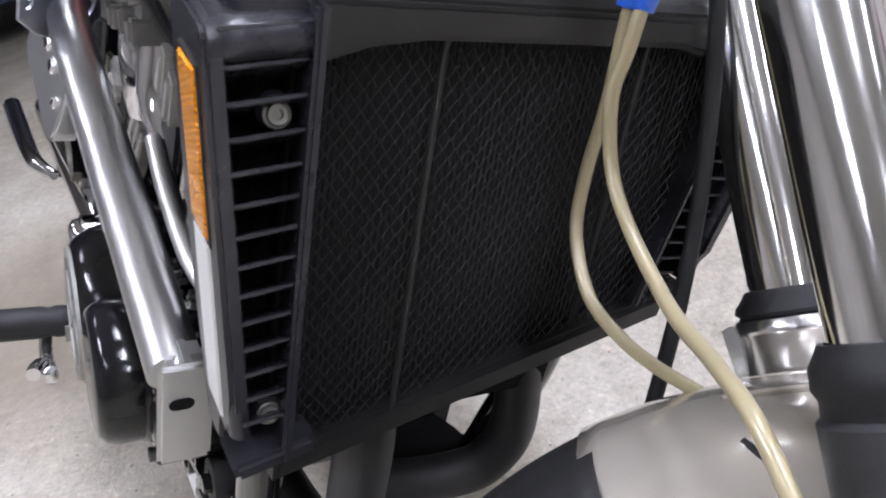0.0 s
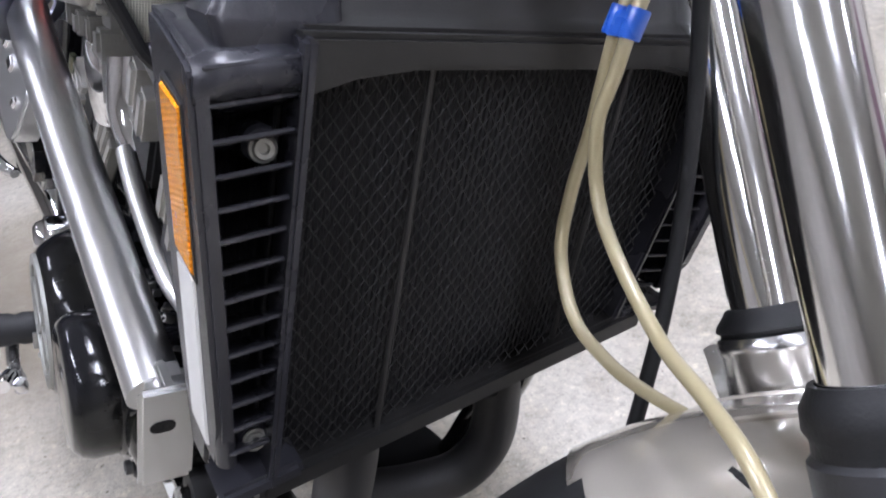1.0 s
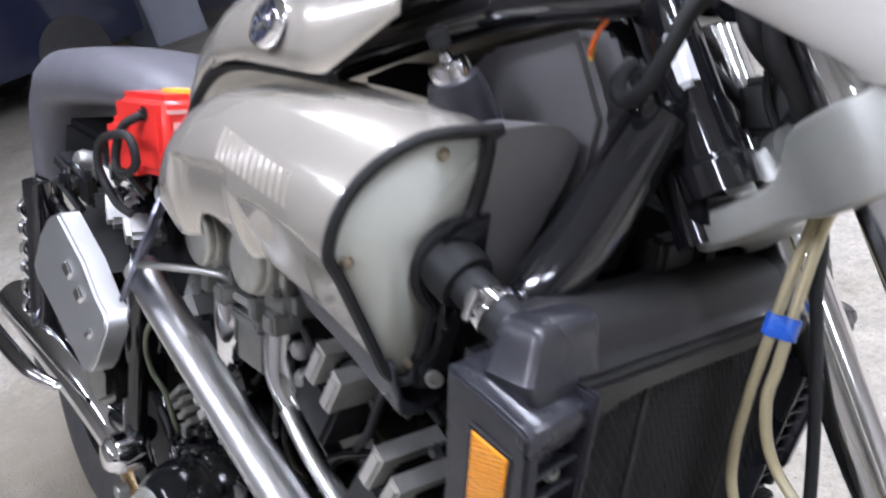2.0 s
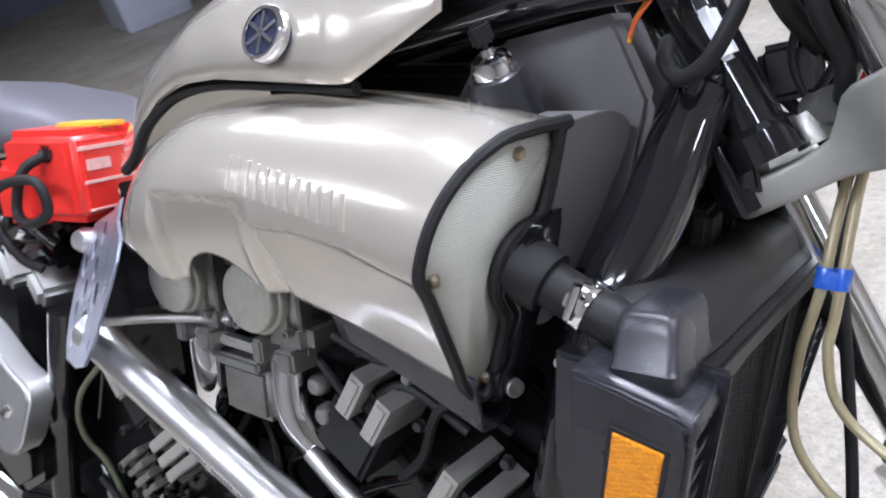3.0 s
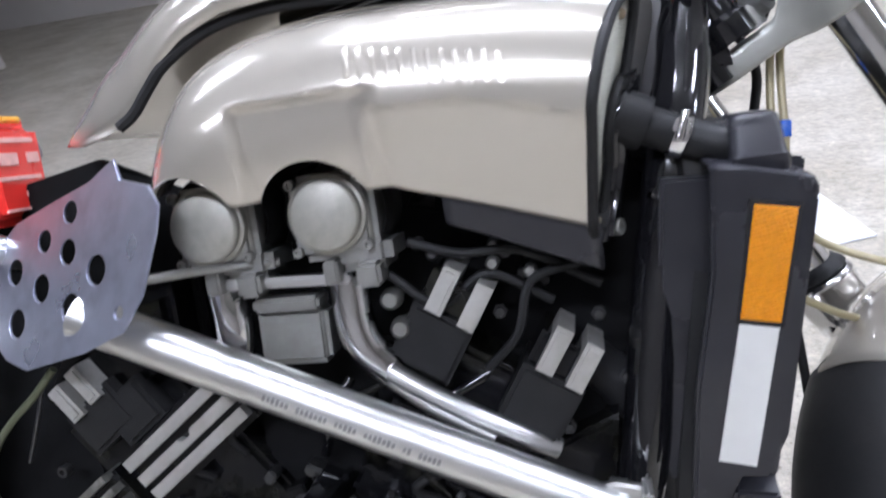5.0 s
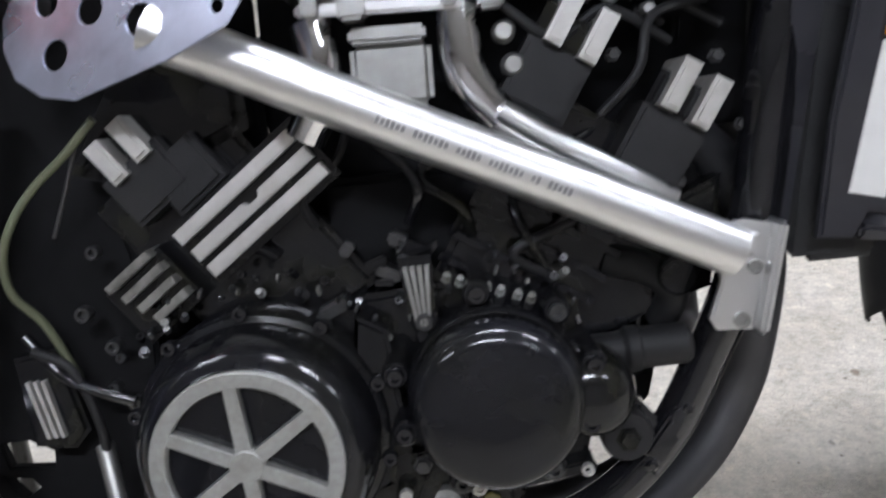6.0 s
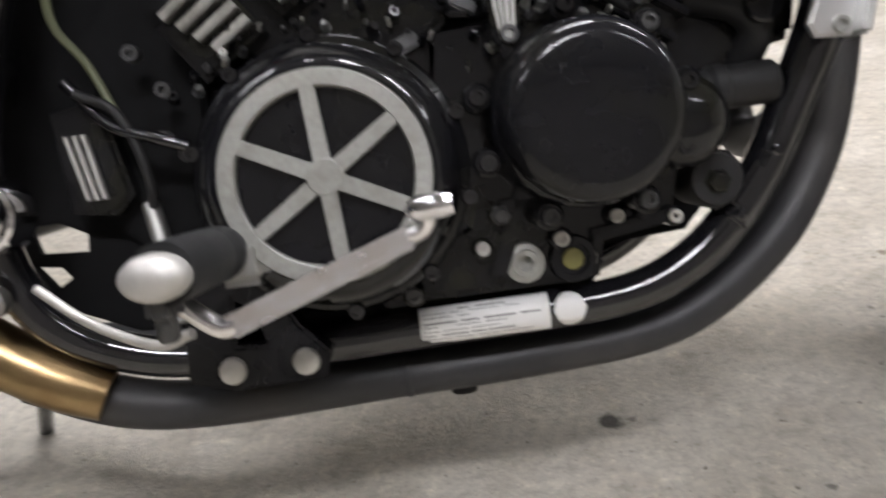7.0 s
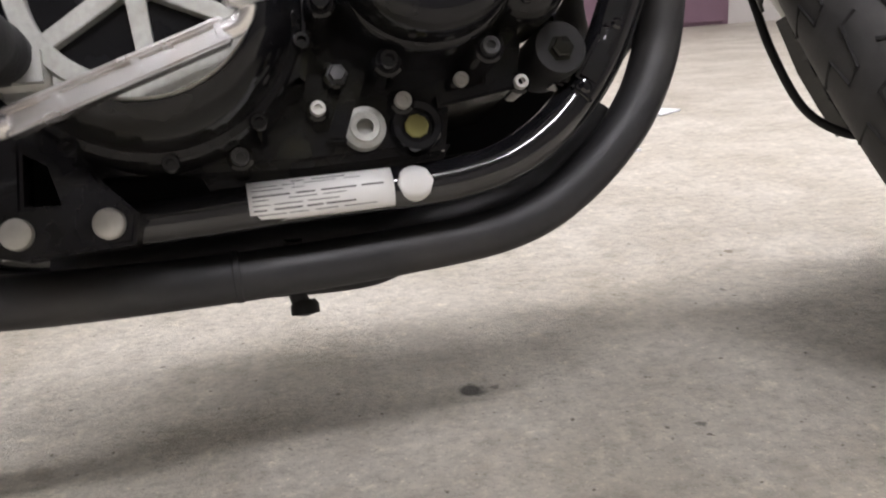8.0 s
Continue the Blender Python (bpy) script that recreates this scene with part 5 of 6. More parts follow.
# labels on the lower frame tube
bm = bmesh.new()
rows = []
for i in range(13):
    x = 0.055 + i * 0.0088
    rows.append([(x, -0.085 - 0.0169 * math.cos(radians(a)), 0.2632 + 0.0169 * math.sin(radians(a))) for a in range(-55, 66, 10)])
sheet(bm, rows)
label = solid(part("data_label", bm, WHITE, bike, "white printed label wrapped on the frame tube"), 0.0004, 1)
random.seed(4)
for k, a in enumerate((48, 38, 27, 12, 2, -10, -22, -34)):
    x = 0.058
    for seg in range(4):
        w = random.uniform(0.008, 0.028)
        if x + w > 0.157 or random.random() < 0.18:
            x += w
            continue
        bm = bmesh.new()
        h = 1.1 if k % 3 else 2.0
        sheet(bm, [[(xx, -0.085 - 0.01745 * math.cos(radians(aa)), 0.2632 + 0.01745 * math.sin(radians(aa))) for aa in (a - h, a, a + h)] for xx in (x, x + w)])
        part("print_bar", bm, INK, label)
        x += w + random.uniform(0.002, 0.006)
bm = bmesh.new()
rows = []
for i in range(9):
    u = -1 + i / 4
    half = math.degrees(math.asin(0.0135 * math.sqrt(max(0, 1 - u * u)) / 0.0171)) if abs(u) < 1 else 0.5
    rows.append([(0.177 + 0.0135 * u, -0.085 - 0.0171 * math.cos(radians(4 + half * v)), 0.2632 + 0.0171 * math.sin(radians(4 + half * v))) for v in (-1, -0.5, 0, 0.5, 1)])
sheet(bm, rows)
solid(part("round_label", bm, WHITE, bike, "small round white label"), 0.0004, 1)

# ---- carburettors and intake ----
for cx, cz in ((0.1955, 0.768), (0.094, 0.77)):
    bm = bmesh.new()
    box(bm, (cx + 0.002, -0.107, cz - 0.003), (0.07, 0.074, 0.07), (0, 0, 0), 0.008, 3)
    box(bm, (cx + 0.02, -0.11, cz - 0.035), (0.05, 0.06, 0.03), (0, 0, 0), 0.008)
    carb = part("carburettor", bm, CAST, bike, "cast aluminium carburettor with a round dull cap")
    bm = bmesh.new()
    lathe(bm, [(0, 0.0115), (0.0255, 0.0115), (0.0275, 0.0105), (0.029, 0.008), (0.029, 0.003), (0.0318, 0.0025), (0.0325, 0.001), (0.0325, -0.004)], (cx, -0.1465, cz), RIGHT, 48)
    part("diaphragm_cap", bm, CAP, carb, "round dull metal cap")
    for a in (45, 135, 222, 318):
        bolt(carb, (cx + 0.0395 * math.cos(radians(a)), -0.143, cz - 0.002 + 0.0395 * math.sin(radians(a))), RIGHT, 0.0042, 0.005, CAST, name="cap_screw")
    bm = bmesh.new()
    lathe(bm, [(0.0415, -0.018), (0.043, -0.016), (0.045, -0.03), (0.046, -0.06)], (cx, -0.142, cz), RIGHT, 40)
    solid(part("rubber_boot", bm, RUBBER, carb), 0.002)
    bm = bmesh.new()
    box(bm, (cx + 0.026, -0.135, cz - 0.052), (0.02, 0.03, 0.02), (0, 0, 0), 0.003)
    box(bm, (cx - 0.004, -0.14, cz - 0.047), (0.012, 0.022, 0.02), (0, 0, 0), 0.002)
    part("float_lug", bm, CAST, carb)
bm = bmesh.new()
box(bm, (0.14, -0.133, 0.7165), (0.125, 0.012, 0.009), (0, 3, 0), 0.002)
part("link_bar", bm, ALU, bike, "flat bare-metal link bar under the carburettors")
bm = bmesh.new()
tube(bm, [(0.196, -0.12, 0.712), (0.197, -0.124, 0.675), (0.203, -0.124, 0.652), (0.22, -0.118, 0.628)], 0.0165, 20, 8)
part("intake_pipe", bm, CHROME, bike, "polished curved intake pipe")
bm = bmesh.new()
tube(bm, [(0.086, -0.12, 0.712), (0.089, -0.123, 0.68), (0.083, -0.12, 0.65), (0.07, -0.115, 0.628)], 0.0165, 20, 8)
part("intake_pipe", bm, CHROME, bike, "polished curved intake pipe")
bm = bmesh.new()
box(bm, (0.143, -0.115, 0.668), (0.062, 0.03, 0.05), (0, 2, 0), 0.006, 3)
box(bm, (0.143, -0.122, 0.697), (0.058, 0.03, 0.012), (0, 2, 0), 0.003)
part("intake_box", bm, CAST, bike, "bare aluminium box between the intake pipes")
bm = bmesh.new()
tube(bm, [(0.222, -0.132, 0.632), (0.26, -0.132, 0.605), (0.32, -0.128, 0.568), (0.35, -0.12, 0.55)], 0.0085, 14, 6)
part("water_rail", bm, ALU, bike, "slim bare-metal coolant pipe")
bm = bmesh.new()
tube(bm, [(0.21, -0.125, 0.63), (0.25, -0.128, 0.598), (0.3, -0.126, 0.566)], 0.006, 12, 6)
part("water_rail", bm, ALU, bike)
for x, z in ((0.23, 0.69), (0.235, 0.665)):
    bm = bmesh.new()
    lathe(bm, [(0, 0.03), (0.006, 0.03), (0.009, 0.026), (0.0095, 0.018), (0.006, 0.015), (0.006, 0)], (x, -0.1, z), RIGHT, 16)
    part("banjo_fitting", bm, CAST, bike)
# small levers, nuts and lines in the gap below the scoop
random.seed(11)
for k in range(12):
    x, z = random.uniform(0.245, 0.40), random.uniform(0.705, 0.745)
    bm = bmesh.new()
    lathe(bm, [(0, 0.012), (0.004, 0.012), (0.006, 0.009), (0.006, 0)], (x, -0.075 - random.uniform(0, 0.03), z - (x - 0.25) * 0.3), RIGHT, 8)
    part("small_fitting", bm, random.choice((STEEL, CASE, CASE, CAST)), bike)
for pts in ([(0.25, -0.12, 0.735), (0.29, -0.115, 0.72), (0.34, -0.105, 0.715), (0.4, -0.1, 0.68)], [(0.23, -0.12, 0.71), (0.27, -0.12, 0.68), (0.31, -0.11, 0.7), (0.36, -0.1, 0.67)],
            [(0.3, -0.11, 0.62), (0.33, -0.118, 0.65), (0.345, -0.11, 0.69), (0.39, -0.1, 0.7)]):
    bm = bmesh.new()
    tube(bm, pts, 0.004, 8, 6)
    part("fuel_line", bm, RUBBER, bike)

# ---- silver brace, its bracket and the drilled plate ----
bm = bmesh.new()
tube(bm, [(-0.02, -0.172, 0.714), (0.03, -0.172, 0.69), (0.386, -0.152, 0.508)], 0.0195, 32, 1)
brace = part("brace_tube", bm, ALU, bike, "thick brushed aluminium brace tube with small plain print")
d = Vector((0.356, 0.02, -0.182)).normalized()
nrm = Vector((0.03, -0.96, -0.12)).normalized()
random.seed(7)
s0 = 0.115
for grp in (6, 7, 5, 7, 2, 5):
    for k in range(grp):
        q = Vector((0.03, -0.172, 0.69)) + d * s0
        bm = bmesh.new()
        h = random.choice((0.0042, 0.0056, 0.0056))
        m = Matrix.Identity(4)
        side = d.cross(nrm).normalized()
        bx = bmesh.new()
        box(bx, (0, 0, 0), (0.0026, h, 0.0008))
        m = Matrix((d, -side, nrm)).transposed().to_4x4()
        m.translation = q + nrm * 0.0196
        bmesh.ops.transform(bx, matrix=m, verts=bx.verts[:])
        join(bm, bx)
        part("print_bar", bm, PRINT, brace, smooth=False)
        s0 += 0.0038
    s0 += 0.0055
bm = bmesh.new()
side_slab(bm, [(0.372, 0.528), (0.393, 0.5325), (0.414, 0.527), (0.411, 0.502), (0.395, 0.447), (0.368, 0.449), (0.363, 0.459), (0.373, 0.486)], -0.146, -0.153, b=0.002)
bracket = part("brace_bracket", bm, ALU, bike, "bare aluminium end bracket bolted to the frame")
bm = bmesh.new()
box(bm, (0.4075, -0.151, 0.488), (0.007, 0.036, 0.086), (0, 13, 0), 0.003)
box(bm, (0.392, -0.145, 0.515), (0.03, 0.03, 0.03), (0, 13, 0), 0.008, 3)
part("bracket_web", bm, ALU, bracket)
bm = bmesh.new()
disc(bm, (0.4115, -0.1505, 0.499), (1, 0, -0.23), 0.0048, 0.003, 0.0005, 20)
disc(bm, (0.4115, -0.1575, 0.499), (1, 0, -0.23), 0.0048, 0.003, 0.0005, 20)
box(bm, (0.413, -0.154, 0.499), (0.003, 0.007, 0.0096), (0, 13, 0))
part("bolt_hole", bm, CASE, bracket, "dark slotted recess")
bolt(bracket, (0.386, -0.153, 0.456), RIGHT, 0.0065, 0.004, CAST, name="bracket_bolt")
bolt(bracket, (0.398, -0.153, 0.496), RIGHT, 0.0055, 0.004, CAST, name="bracket_bolt")

outline = [(0.0205, 0.8355), (0.0315, 0.818), (0.067, 0.8105), (0.0805, 0.795), (0.0795, 0.7745), (0.0675, 0.7305), (0.048, 0.7055), (0.0, 0.689), (-0.0785, 0.6722), (-0.112, 0.6785), (-0.14, 0.695), (-0.155, 0.72), (-0.158, 0.745), (-0.145, 0.772), (-0.118, 0.792), (-0.0548, 0.809), (-0.0108, 0.82), (0.008, 0.83)]
holes = [ring_loop(x, z, r, 22) for x, z, r in ((-0.069, 0.775, 0.0095), (-0.0328, 0.765, 0.0105), (0.0083, 0.7503, 0.0118), (-0.111, 0.75, 0.011), (-0.0677, 0.7367, 0.0115), (-0.0224, 0.7213, 0.0118), (-0.1, 0.708, 0.0118), (0.0406, 0.7192, 0.005), (-0.034, 0.797, 0.0095))]
bm = bmesh.new()
side_slab(bm, outline, 0.0, -0.003, holes=holes, b=0.0006)
for v in bm.verts:
    v.co.y += -0.206 - 0.496 * (v.co.x - 0.04) + 0.4785 * (v.co.z - 0.719)
part("drilled_plate", bm, material("polished_plate", (0.58, 0.6, 0.71), 0.31, 0.85, vary=0.16, scale=40, rough_vary=0.12, bump=0.25, bump_scale=45, dirt_sheen=(0.3, 0.32, 0.4), dirt_sheen_amount=0.5, dirt_sheen_scale=28), bike, "polished aluminium guard plate with round holes")
bm = bmesh.new()
tube(bm, [(0.05, -0.2, 0.74), (0.09, -0.16, 0.737), (0.14, -0.125, 0.732)], 0.004, 10, 4)
part("plate_stay", bm, CAST, bike)

# ---- footrest and brake pedal ----
bm = bmesh.new()
side_slab(bm, [(-0.125, 0.25), (-0.09, 0.24), (-0.02, 0.242), (-0.015, 0.262), (-0.035, 0.285), (-0.06, 0.33), (-0.085, 0.345), (-0.12, 0.33)], -0.1, -0.128, holes=[[(-0.085, 0.275), (-0.062, 0.273), (-0.068, 0.3), (-0.082, 0.31)]], b=0.003)
foot_bracket = part("footrest_bracket", bm, ENGINE, bike, "black cast footrest bracket")
for x in (-0.09, -0.034):
    bm = bmesh.new()
    lathe(bm, [(0, 0.008), (0.0075, 0.0078), (0.0098, 0.006), (0.0105, 0.003), (0.0105, -0.002)], (x, -0.128, 0.2572), RIGHT, 24)
    part("round_bolt", bm, DULL, foot_bracket, "pale round bolt head")
bm = bmesh.new()
lathe(bm, [(0, -0.01), (0.015, -0.01), (0.018, 0.0), (0.019, 0.012), (0.0165, 0.02), (0.019, 0.028), (0.019, 0.07), (0.0185, 0.1), (0, 0.1)], (-0.07, -0.19, 0.353), (-0.1, -0.99, 0.0), 28)
peg = part("footrest", bm, RUBBER, bike, "rubber-covered footrest with a pale metal end cap")
bm = bmesh.new()
lathe(bm, [(0.0215, -0.006), (0.0232, 0.0), (0.0232, 0.008), (0.021, 0.0145), (0.0155, 0.0185), (0.008, 0.02), (0, 0.0202)], (0, 0, 0), (-0.1, -0.99, 0.0), 36)
bmesh.ops.transform(bm, matrix=Matrix.Translation((-0.0825, -0.288, 0.352)) @ Matrix.Diagonal((0.86, 1, 0.6, 1)), verts=bm.verts[:])
part("end_cap", bm, DULL, peg, "rounded pale metal cap")
bm = bmesh.new()
box(bm, (-0.085, -0.28, 0.333), (0.018, 0.024, 0.018), (0, 0, 0), 0.005, 3)
lathe(bm, [(0, 0.014), (0.005, 0.014), (0.0065, 0.011), (0.0065, 0)], (-0.085, -0.28, 0.327), (0, 0, -1), 16)
part("lower_knob", bm, STEEL, peg)
bm = bmesh.new()
box(bm, (-0.06, -0.165, 0.345), (0.04, 0.06, 0.035), (0, 0, 0), 0.008, 3)
part("footrest_joint", bm, CAST, bike)
bm = bmesh.new()
PA = math.degrees(math.atan2(0.0435, 0.124))
PC = (-0.004, -0.2165, 0.3278)


def on_pedal(u, v):
    c, sn = math.cos(radians(PA)), math.sin(radians(PA))
    return (PC[0] + u * c - v * sn, PC[1], PC[2] + u * sn + v * c)


box(bm, on_pedal(0, 0), (0.132, 0.005, 0.012), (0, -PA, 0), 0.001)
box(bm, on_pedal(0, 0.0062), (0.132, 0.0125, 0.0036), (0, -PA, 0), 0.0014)
box(bm, on_pedal(0, -0.0058), (0.132, 0.0125, 0.0045), (0, -PA, 0), 0.0016)
for u in (-0.034, 0.012, 0.062):
    box(bm, on_pedal(u, 0), (0.005, 0.0115, 0.011), (0, -PA, 0), 0.0012)
tube(bm, [(-0.105, -0.212, 0.335), (-0.088, -0.2155, 0.319), (-0.072, -0.2165, 0.307), (-0.062, -0.2165, 0.3075)], 0.0075, 14, 5)
pedal = part("brake_pedal", bm, RUSTY, bike, "scuffed chrome brake pedal lever with a ribbed channel")
bm = bmesh.new()
tube(bm, [(0.055, -0.2155, 0.3495), (0.064, -0.2165, 0.352), (0.069, -0.218, 0.357), (0.0715, -0.22, 0.363)], 0.0062, 14, 6)
part("pedal_elbow", bm, RUSTY, pedal, "rusty bend below the pedal's tip")
bm = bmesh.new()
tube(bm, [(0.06, -0.222, 0.3655), (0.066, -0.226, 0.367), (0.08, -0.232, 0.3685), (0.088, -0.234, 0.369)], 0.0085, 16, 4, radii=[0.0062, 0.0085, 0.0085, 0.007])
part("pedal_tip", bm, CHROME, pedal)

# ---- rear part ----
bm = bmesh.new()
side_slab(bm, [(-0.435, 0.675), (-0.425, 0.702), (-0.4, 0.711), (-0.3, 0.662), (-0.24, 0.624), (-0.218, 0.614), (-0.207, 0.606), (-0.201, 0.592), (-0.205, 0.548), (-0.213, 0.536), (-0.23, 0.535), (-0.41, 0.618), (-0.428, 0.632)], -0.122, -0.152, b=0.008)
for v in bm.verts:
    if v.co.y < -0.05:
        v.co.y -= (0.63 - v.co.z + 0.55 * max(0.0, -0.2 - v.co.x)) * 0.35
cover = part("rear_side_cover", bm, ALU, bike, "silver side cover with a black lower trim")
bm = bmesh.new()
side_slab(bm, [(-0.4, 0.612), (-0.372, 0.6), (-0.238, 0.53), (-0.226, 0.522), (-0.236, 0.48), (-0.29, 0.45), (-0.4, 0.52)], -0.08, -0.16, b=0.01)
part("black_trim", bm, CASE, cover)
for x, z, w in ((-0.33, 0.645, 0.03), (-0.285, 0.62, 0.025), (-0.235, 0.58, 0.014)):
    bm = bmesh.new()
    box(bm, (x, -0.152 - 0.35 * (0.63 - z + 0.55 * (-0.2 - x)), z), (w, 0.008, 0.016), (-20, 30, 0), 0.003)
    part("raised_mark", bm, CHROME, cover)
# silencer pipe below the cover
bm = bmesh.new()
tube(bm, [(-0.47, -0.17, 0.425), (-0.5, -0.185, 0.43), (-0.58, -0.198, 0.435), (-0.95, -0.21, 0.446)], 0.022, 24, 6, radii=[0.008, 0.011, 0.014, 0.018])
part("silencer", bm, CHROME, bike, "bright chrome silencer pipe")
# dark fittings above the cover
random.seed(31)
for k in range(16):
    x, z = random.uniform(-0.62, -0.2), random.uniform(0.665, 0.78)
    bm = bmesh.new()
    if k % 3:
        box(bm, (x, -0.085 + random.uniform(-0.02, 0.01), z), (random.uniform(0.03, 0.08), 0.05, random.uniform(0.02, 0.05)), (0, random.uniform(-40, 40), random.uniform(-20, 20)), 0.007)
    else:
        tube(bm, [(x - 0.06, -0.1, z - 0.03), (x, -0.115, z + 0.02), (x + 0.07, -0.1, z - 0.02)], 0.007, 10, 5)
    part("tail_bracket", bm, (GLOSS, CASE, RUBBER, GLOSS, CAST)[k % 5], bike)
bm = bmesh.new()
lathe(bm, [(0, 0.022), (0.016, 0.0205), (0.0225, 0.015), (0.0245, 0.008), (0.028, 0.006), (0.029, 0), (0.029, -0.03)], (-0.246, -0.15, 0.397), RIGHT, 32)
part("pivot_cap", bm, CHROME, bike, "domed chrome pivot cap")
bm = bmesh.new()
disc(bm, (-0.25, -0.14, 0.335), RIGHT, 0.012, 0.016)
part("pivot_nut", bm, CAST, bike)
bm = bmesh.new()
side_slab(bm, [(-0.21, 0.47), (-0.17, 0.475), (-0.155, 0.4), (-0.17, 0.385), (-0.205, 0.39)], -0.06, -0.092, b=0.004)
regul = part("finned_regulator", bm, CASE, bike, "small black finned part with three pale ribs")
for k in range(3):
    bm = bmesh.new()
    side_slab(bm, [(-0.199 + k * 0.0068, 0.45), (-0.1958 + k * 0.0068, 0.45), (-0.1858 + k * 0.0062, 0.399), (-0.189 + k * 0.0062, 0.399)], -0.09, -0.098)
    part("rib", bm, DULL, regul)
for pts, r, mt in (([(-0.09, -0.125, 0.66), (-0.117, -0.125, 0.635), (-0.144, -0.125, 0.614), (-0.166, -0.125, 0.59), (-0.182, -0.122, 0.56), (-0.184, -0.115, 0.529), (-0.168, -0.105, 0.5), (-0.15, -0.1, 0.45)], 0.0036, material("olive_cable", (0.11, 0.12, 0.07), 0.45, vary=0.15, scale=60)),
                   ([(-0.108, -0.12, 0.645), (-0.124, -0.12, 0.606), (-0.139, -0.12, 0.572)], 0.0018, STEEL),
                   ([(-0.18, -0.11, 0.48), (-0.15, -0.11, 0.46), (-0.135, -0.11, 0.41), (-0.14, -0.1, 0.37)], 0.004, RUBBER),
                   ([(-0.19, -0.1, 0.49), (-0.16, -0.105, 0.455), (-0.125, -0.115, 0.44), (-0.1, -0.115, 0.43)], 0.005, GLOSS),
                   ([(-0.22, -0.14, 0.34), (-0.18, -0.15, 0.31), (-0.13, -0.17, 0.292), (-0.1, -0.185, 0.3)], 0.004, DULL),
                   ([(-0.14, -0.1, 0.39), (-0.13, -0.115, 0.35), (-0.12, -0.13, 0.3)], 0.0075, CAST)):
    bm = bmesh.new()
    tube(bm, pts, r, 10, 6)
    part("rear_line", bm, mt, bike)
for x, z, r in ((-0.115, 0.475, 0.0075), (-0.12, 0.44, 0.006), (-0.105, 0.425, 0.007), (-0.135, 0.505, 0.008), (-0.1, 0.36, 0.006), (-0.118, 0.555, 0.0065)):
    bolt(bike, (x, -0.1, z), RIGHT, r * 0.85, 0.008, STEEL, name="side_bolt")
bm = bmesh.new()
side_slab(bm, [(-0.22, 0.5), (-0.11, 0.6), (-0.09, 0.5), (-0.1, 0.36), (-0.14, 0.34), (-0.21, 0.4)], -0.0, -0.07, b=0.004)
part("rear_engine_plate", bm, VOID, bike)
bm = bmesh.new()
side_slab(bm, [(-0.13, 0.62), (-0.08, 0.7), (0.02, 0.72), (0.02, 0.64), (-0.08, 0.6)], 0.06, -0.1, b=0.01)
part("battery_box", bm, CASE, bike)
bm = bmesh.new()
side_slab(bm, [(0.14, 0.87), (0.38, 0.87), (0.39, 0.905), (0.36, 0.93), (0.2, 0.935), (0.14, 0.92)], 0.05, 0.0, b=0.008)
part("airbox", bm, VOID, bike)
# tail: seat pan and rear wheel
bm = bmesh.new()
rows = []
for x, z, h, w in ((-0.19, 0.875, 0.012, 0.05), (-0.21, 0.893, 0.02, 0.075), (-0.3, 0.92, 0.034, 0.095), (-0.45, 0.938, 0.044, 0.105), (-0.6, 0.944, 0.05, 0.11), (-0.74, 0.94, 0.054, 0.11), (-0.82, 0.92, 0.06, 0.108), (-0.88, 0.87, 0.06, 0.105), (-0.92, 0.79, 0.055, 0.1), (-0.95, 0.7, 0.045, 0.09)):
    u = max(0.0, min(1.0, (-0.7 - x) / 0.22))
    row = []
    for q in range(24):
        a = 2 * math.pi * q / 24
        ca, sa = math.cos(a), math.sin(a)
        ca, sa = math.copysign(abs(ca) ** 0.55, ca), math.copysign(abs(sa) ** 0.6, sa)
        d = (sa - 1) * h
        row.append((x - d * math.sin(u * 1.25), 0.012 + w * ca * (1.0 if sa < 0 else 1.0 - 0.12 * sa), z + d * math.cos(u * 1.25)))
    rows.append(row)
sheet(bm, rows, True)
for r in (0, -1):
    bmesh.ops.contextual_create(bm, geom=[v for v in bm.verts if any((v.co - Vector(p)).length < 1e-6 for p in rows[r])])
part("seat", bm, SEAT, bike, "dull grey seat and tail cover")
bm = bmesh.new()
side_slab(bm, [(-0.2, 0.78), (-0.7, 0.82), (-0.75, 0.72), (-0.5, 0.68), (-0.2, 0.68)], 0.09, -0.065, b=0.01)
part("rear_subframe", bm, VOID, bike)
for k, (x, z, r) in enumerate(((-0.3, 0.76, 0.02), (-0.4, 0.74, 0.016), (-0.25, 0.72, 0.014), (-0.5, 0.76, 0.018), (-0.15, 0.76, 0.014), (-0.35, 0.7, 0.012))):
    bm = bmesh.new()
    lathe(bm, [(0, 0.05), (r * 0.7, 0.05), (r, 0.042), (r, 0)], (x, -0.06, z), (0.2, -1, 0.3), 16)
    part("tail_fitting", bm, (CHROME, CAST, CASE, CAST, ALU, CHROME)[k], bike)
bm = bmesh.new()
lathe(bm, [(0.2, -0.05), (0.24, -0.07), (0.29, -0.066), (0.316, -0.035), (0.322, 0.0), (0.316, 0.035), (0.29, 0.066), (0.24, 0.07), (0.2, 0.05)], (-0.78, YC, 0.325), (0, 1, 0), 56)
rear_wheel = part("rear_wheel", bm, TYRE, bike, "wide rear tyre on a cast rim")
bm = bmesh.new()
lathe(bm, [(0, -0.06), (0.05, -0.06), (0.06, -0.03), (0.17, -0.025), (0.2, -0.055), (0.205, 0.055), (0.17, 0.025), (0.06, 0.03), (0.05, 0.06), (0, 0.06)], (-0.78, YC, 0.325), (0, 1, 0), 48)
part("rim", bm, CASE, rear_wheel)
bm = bmesh.new()
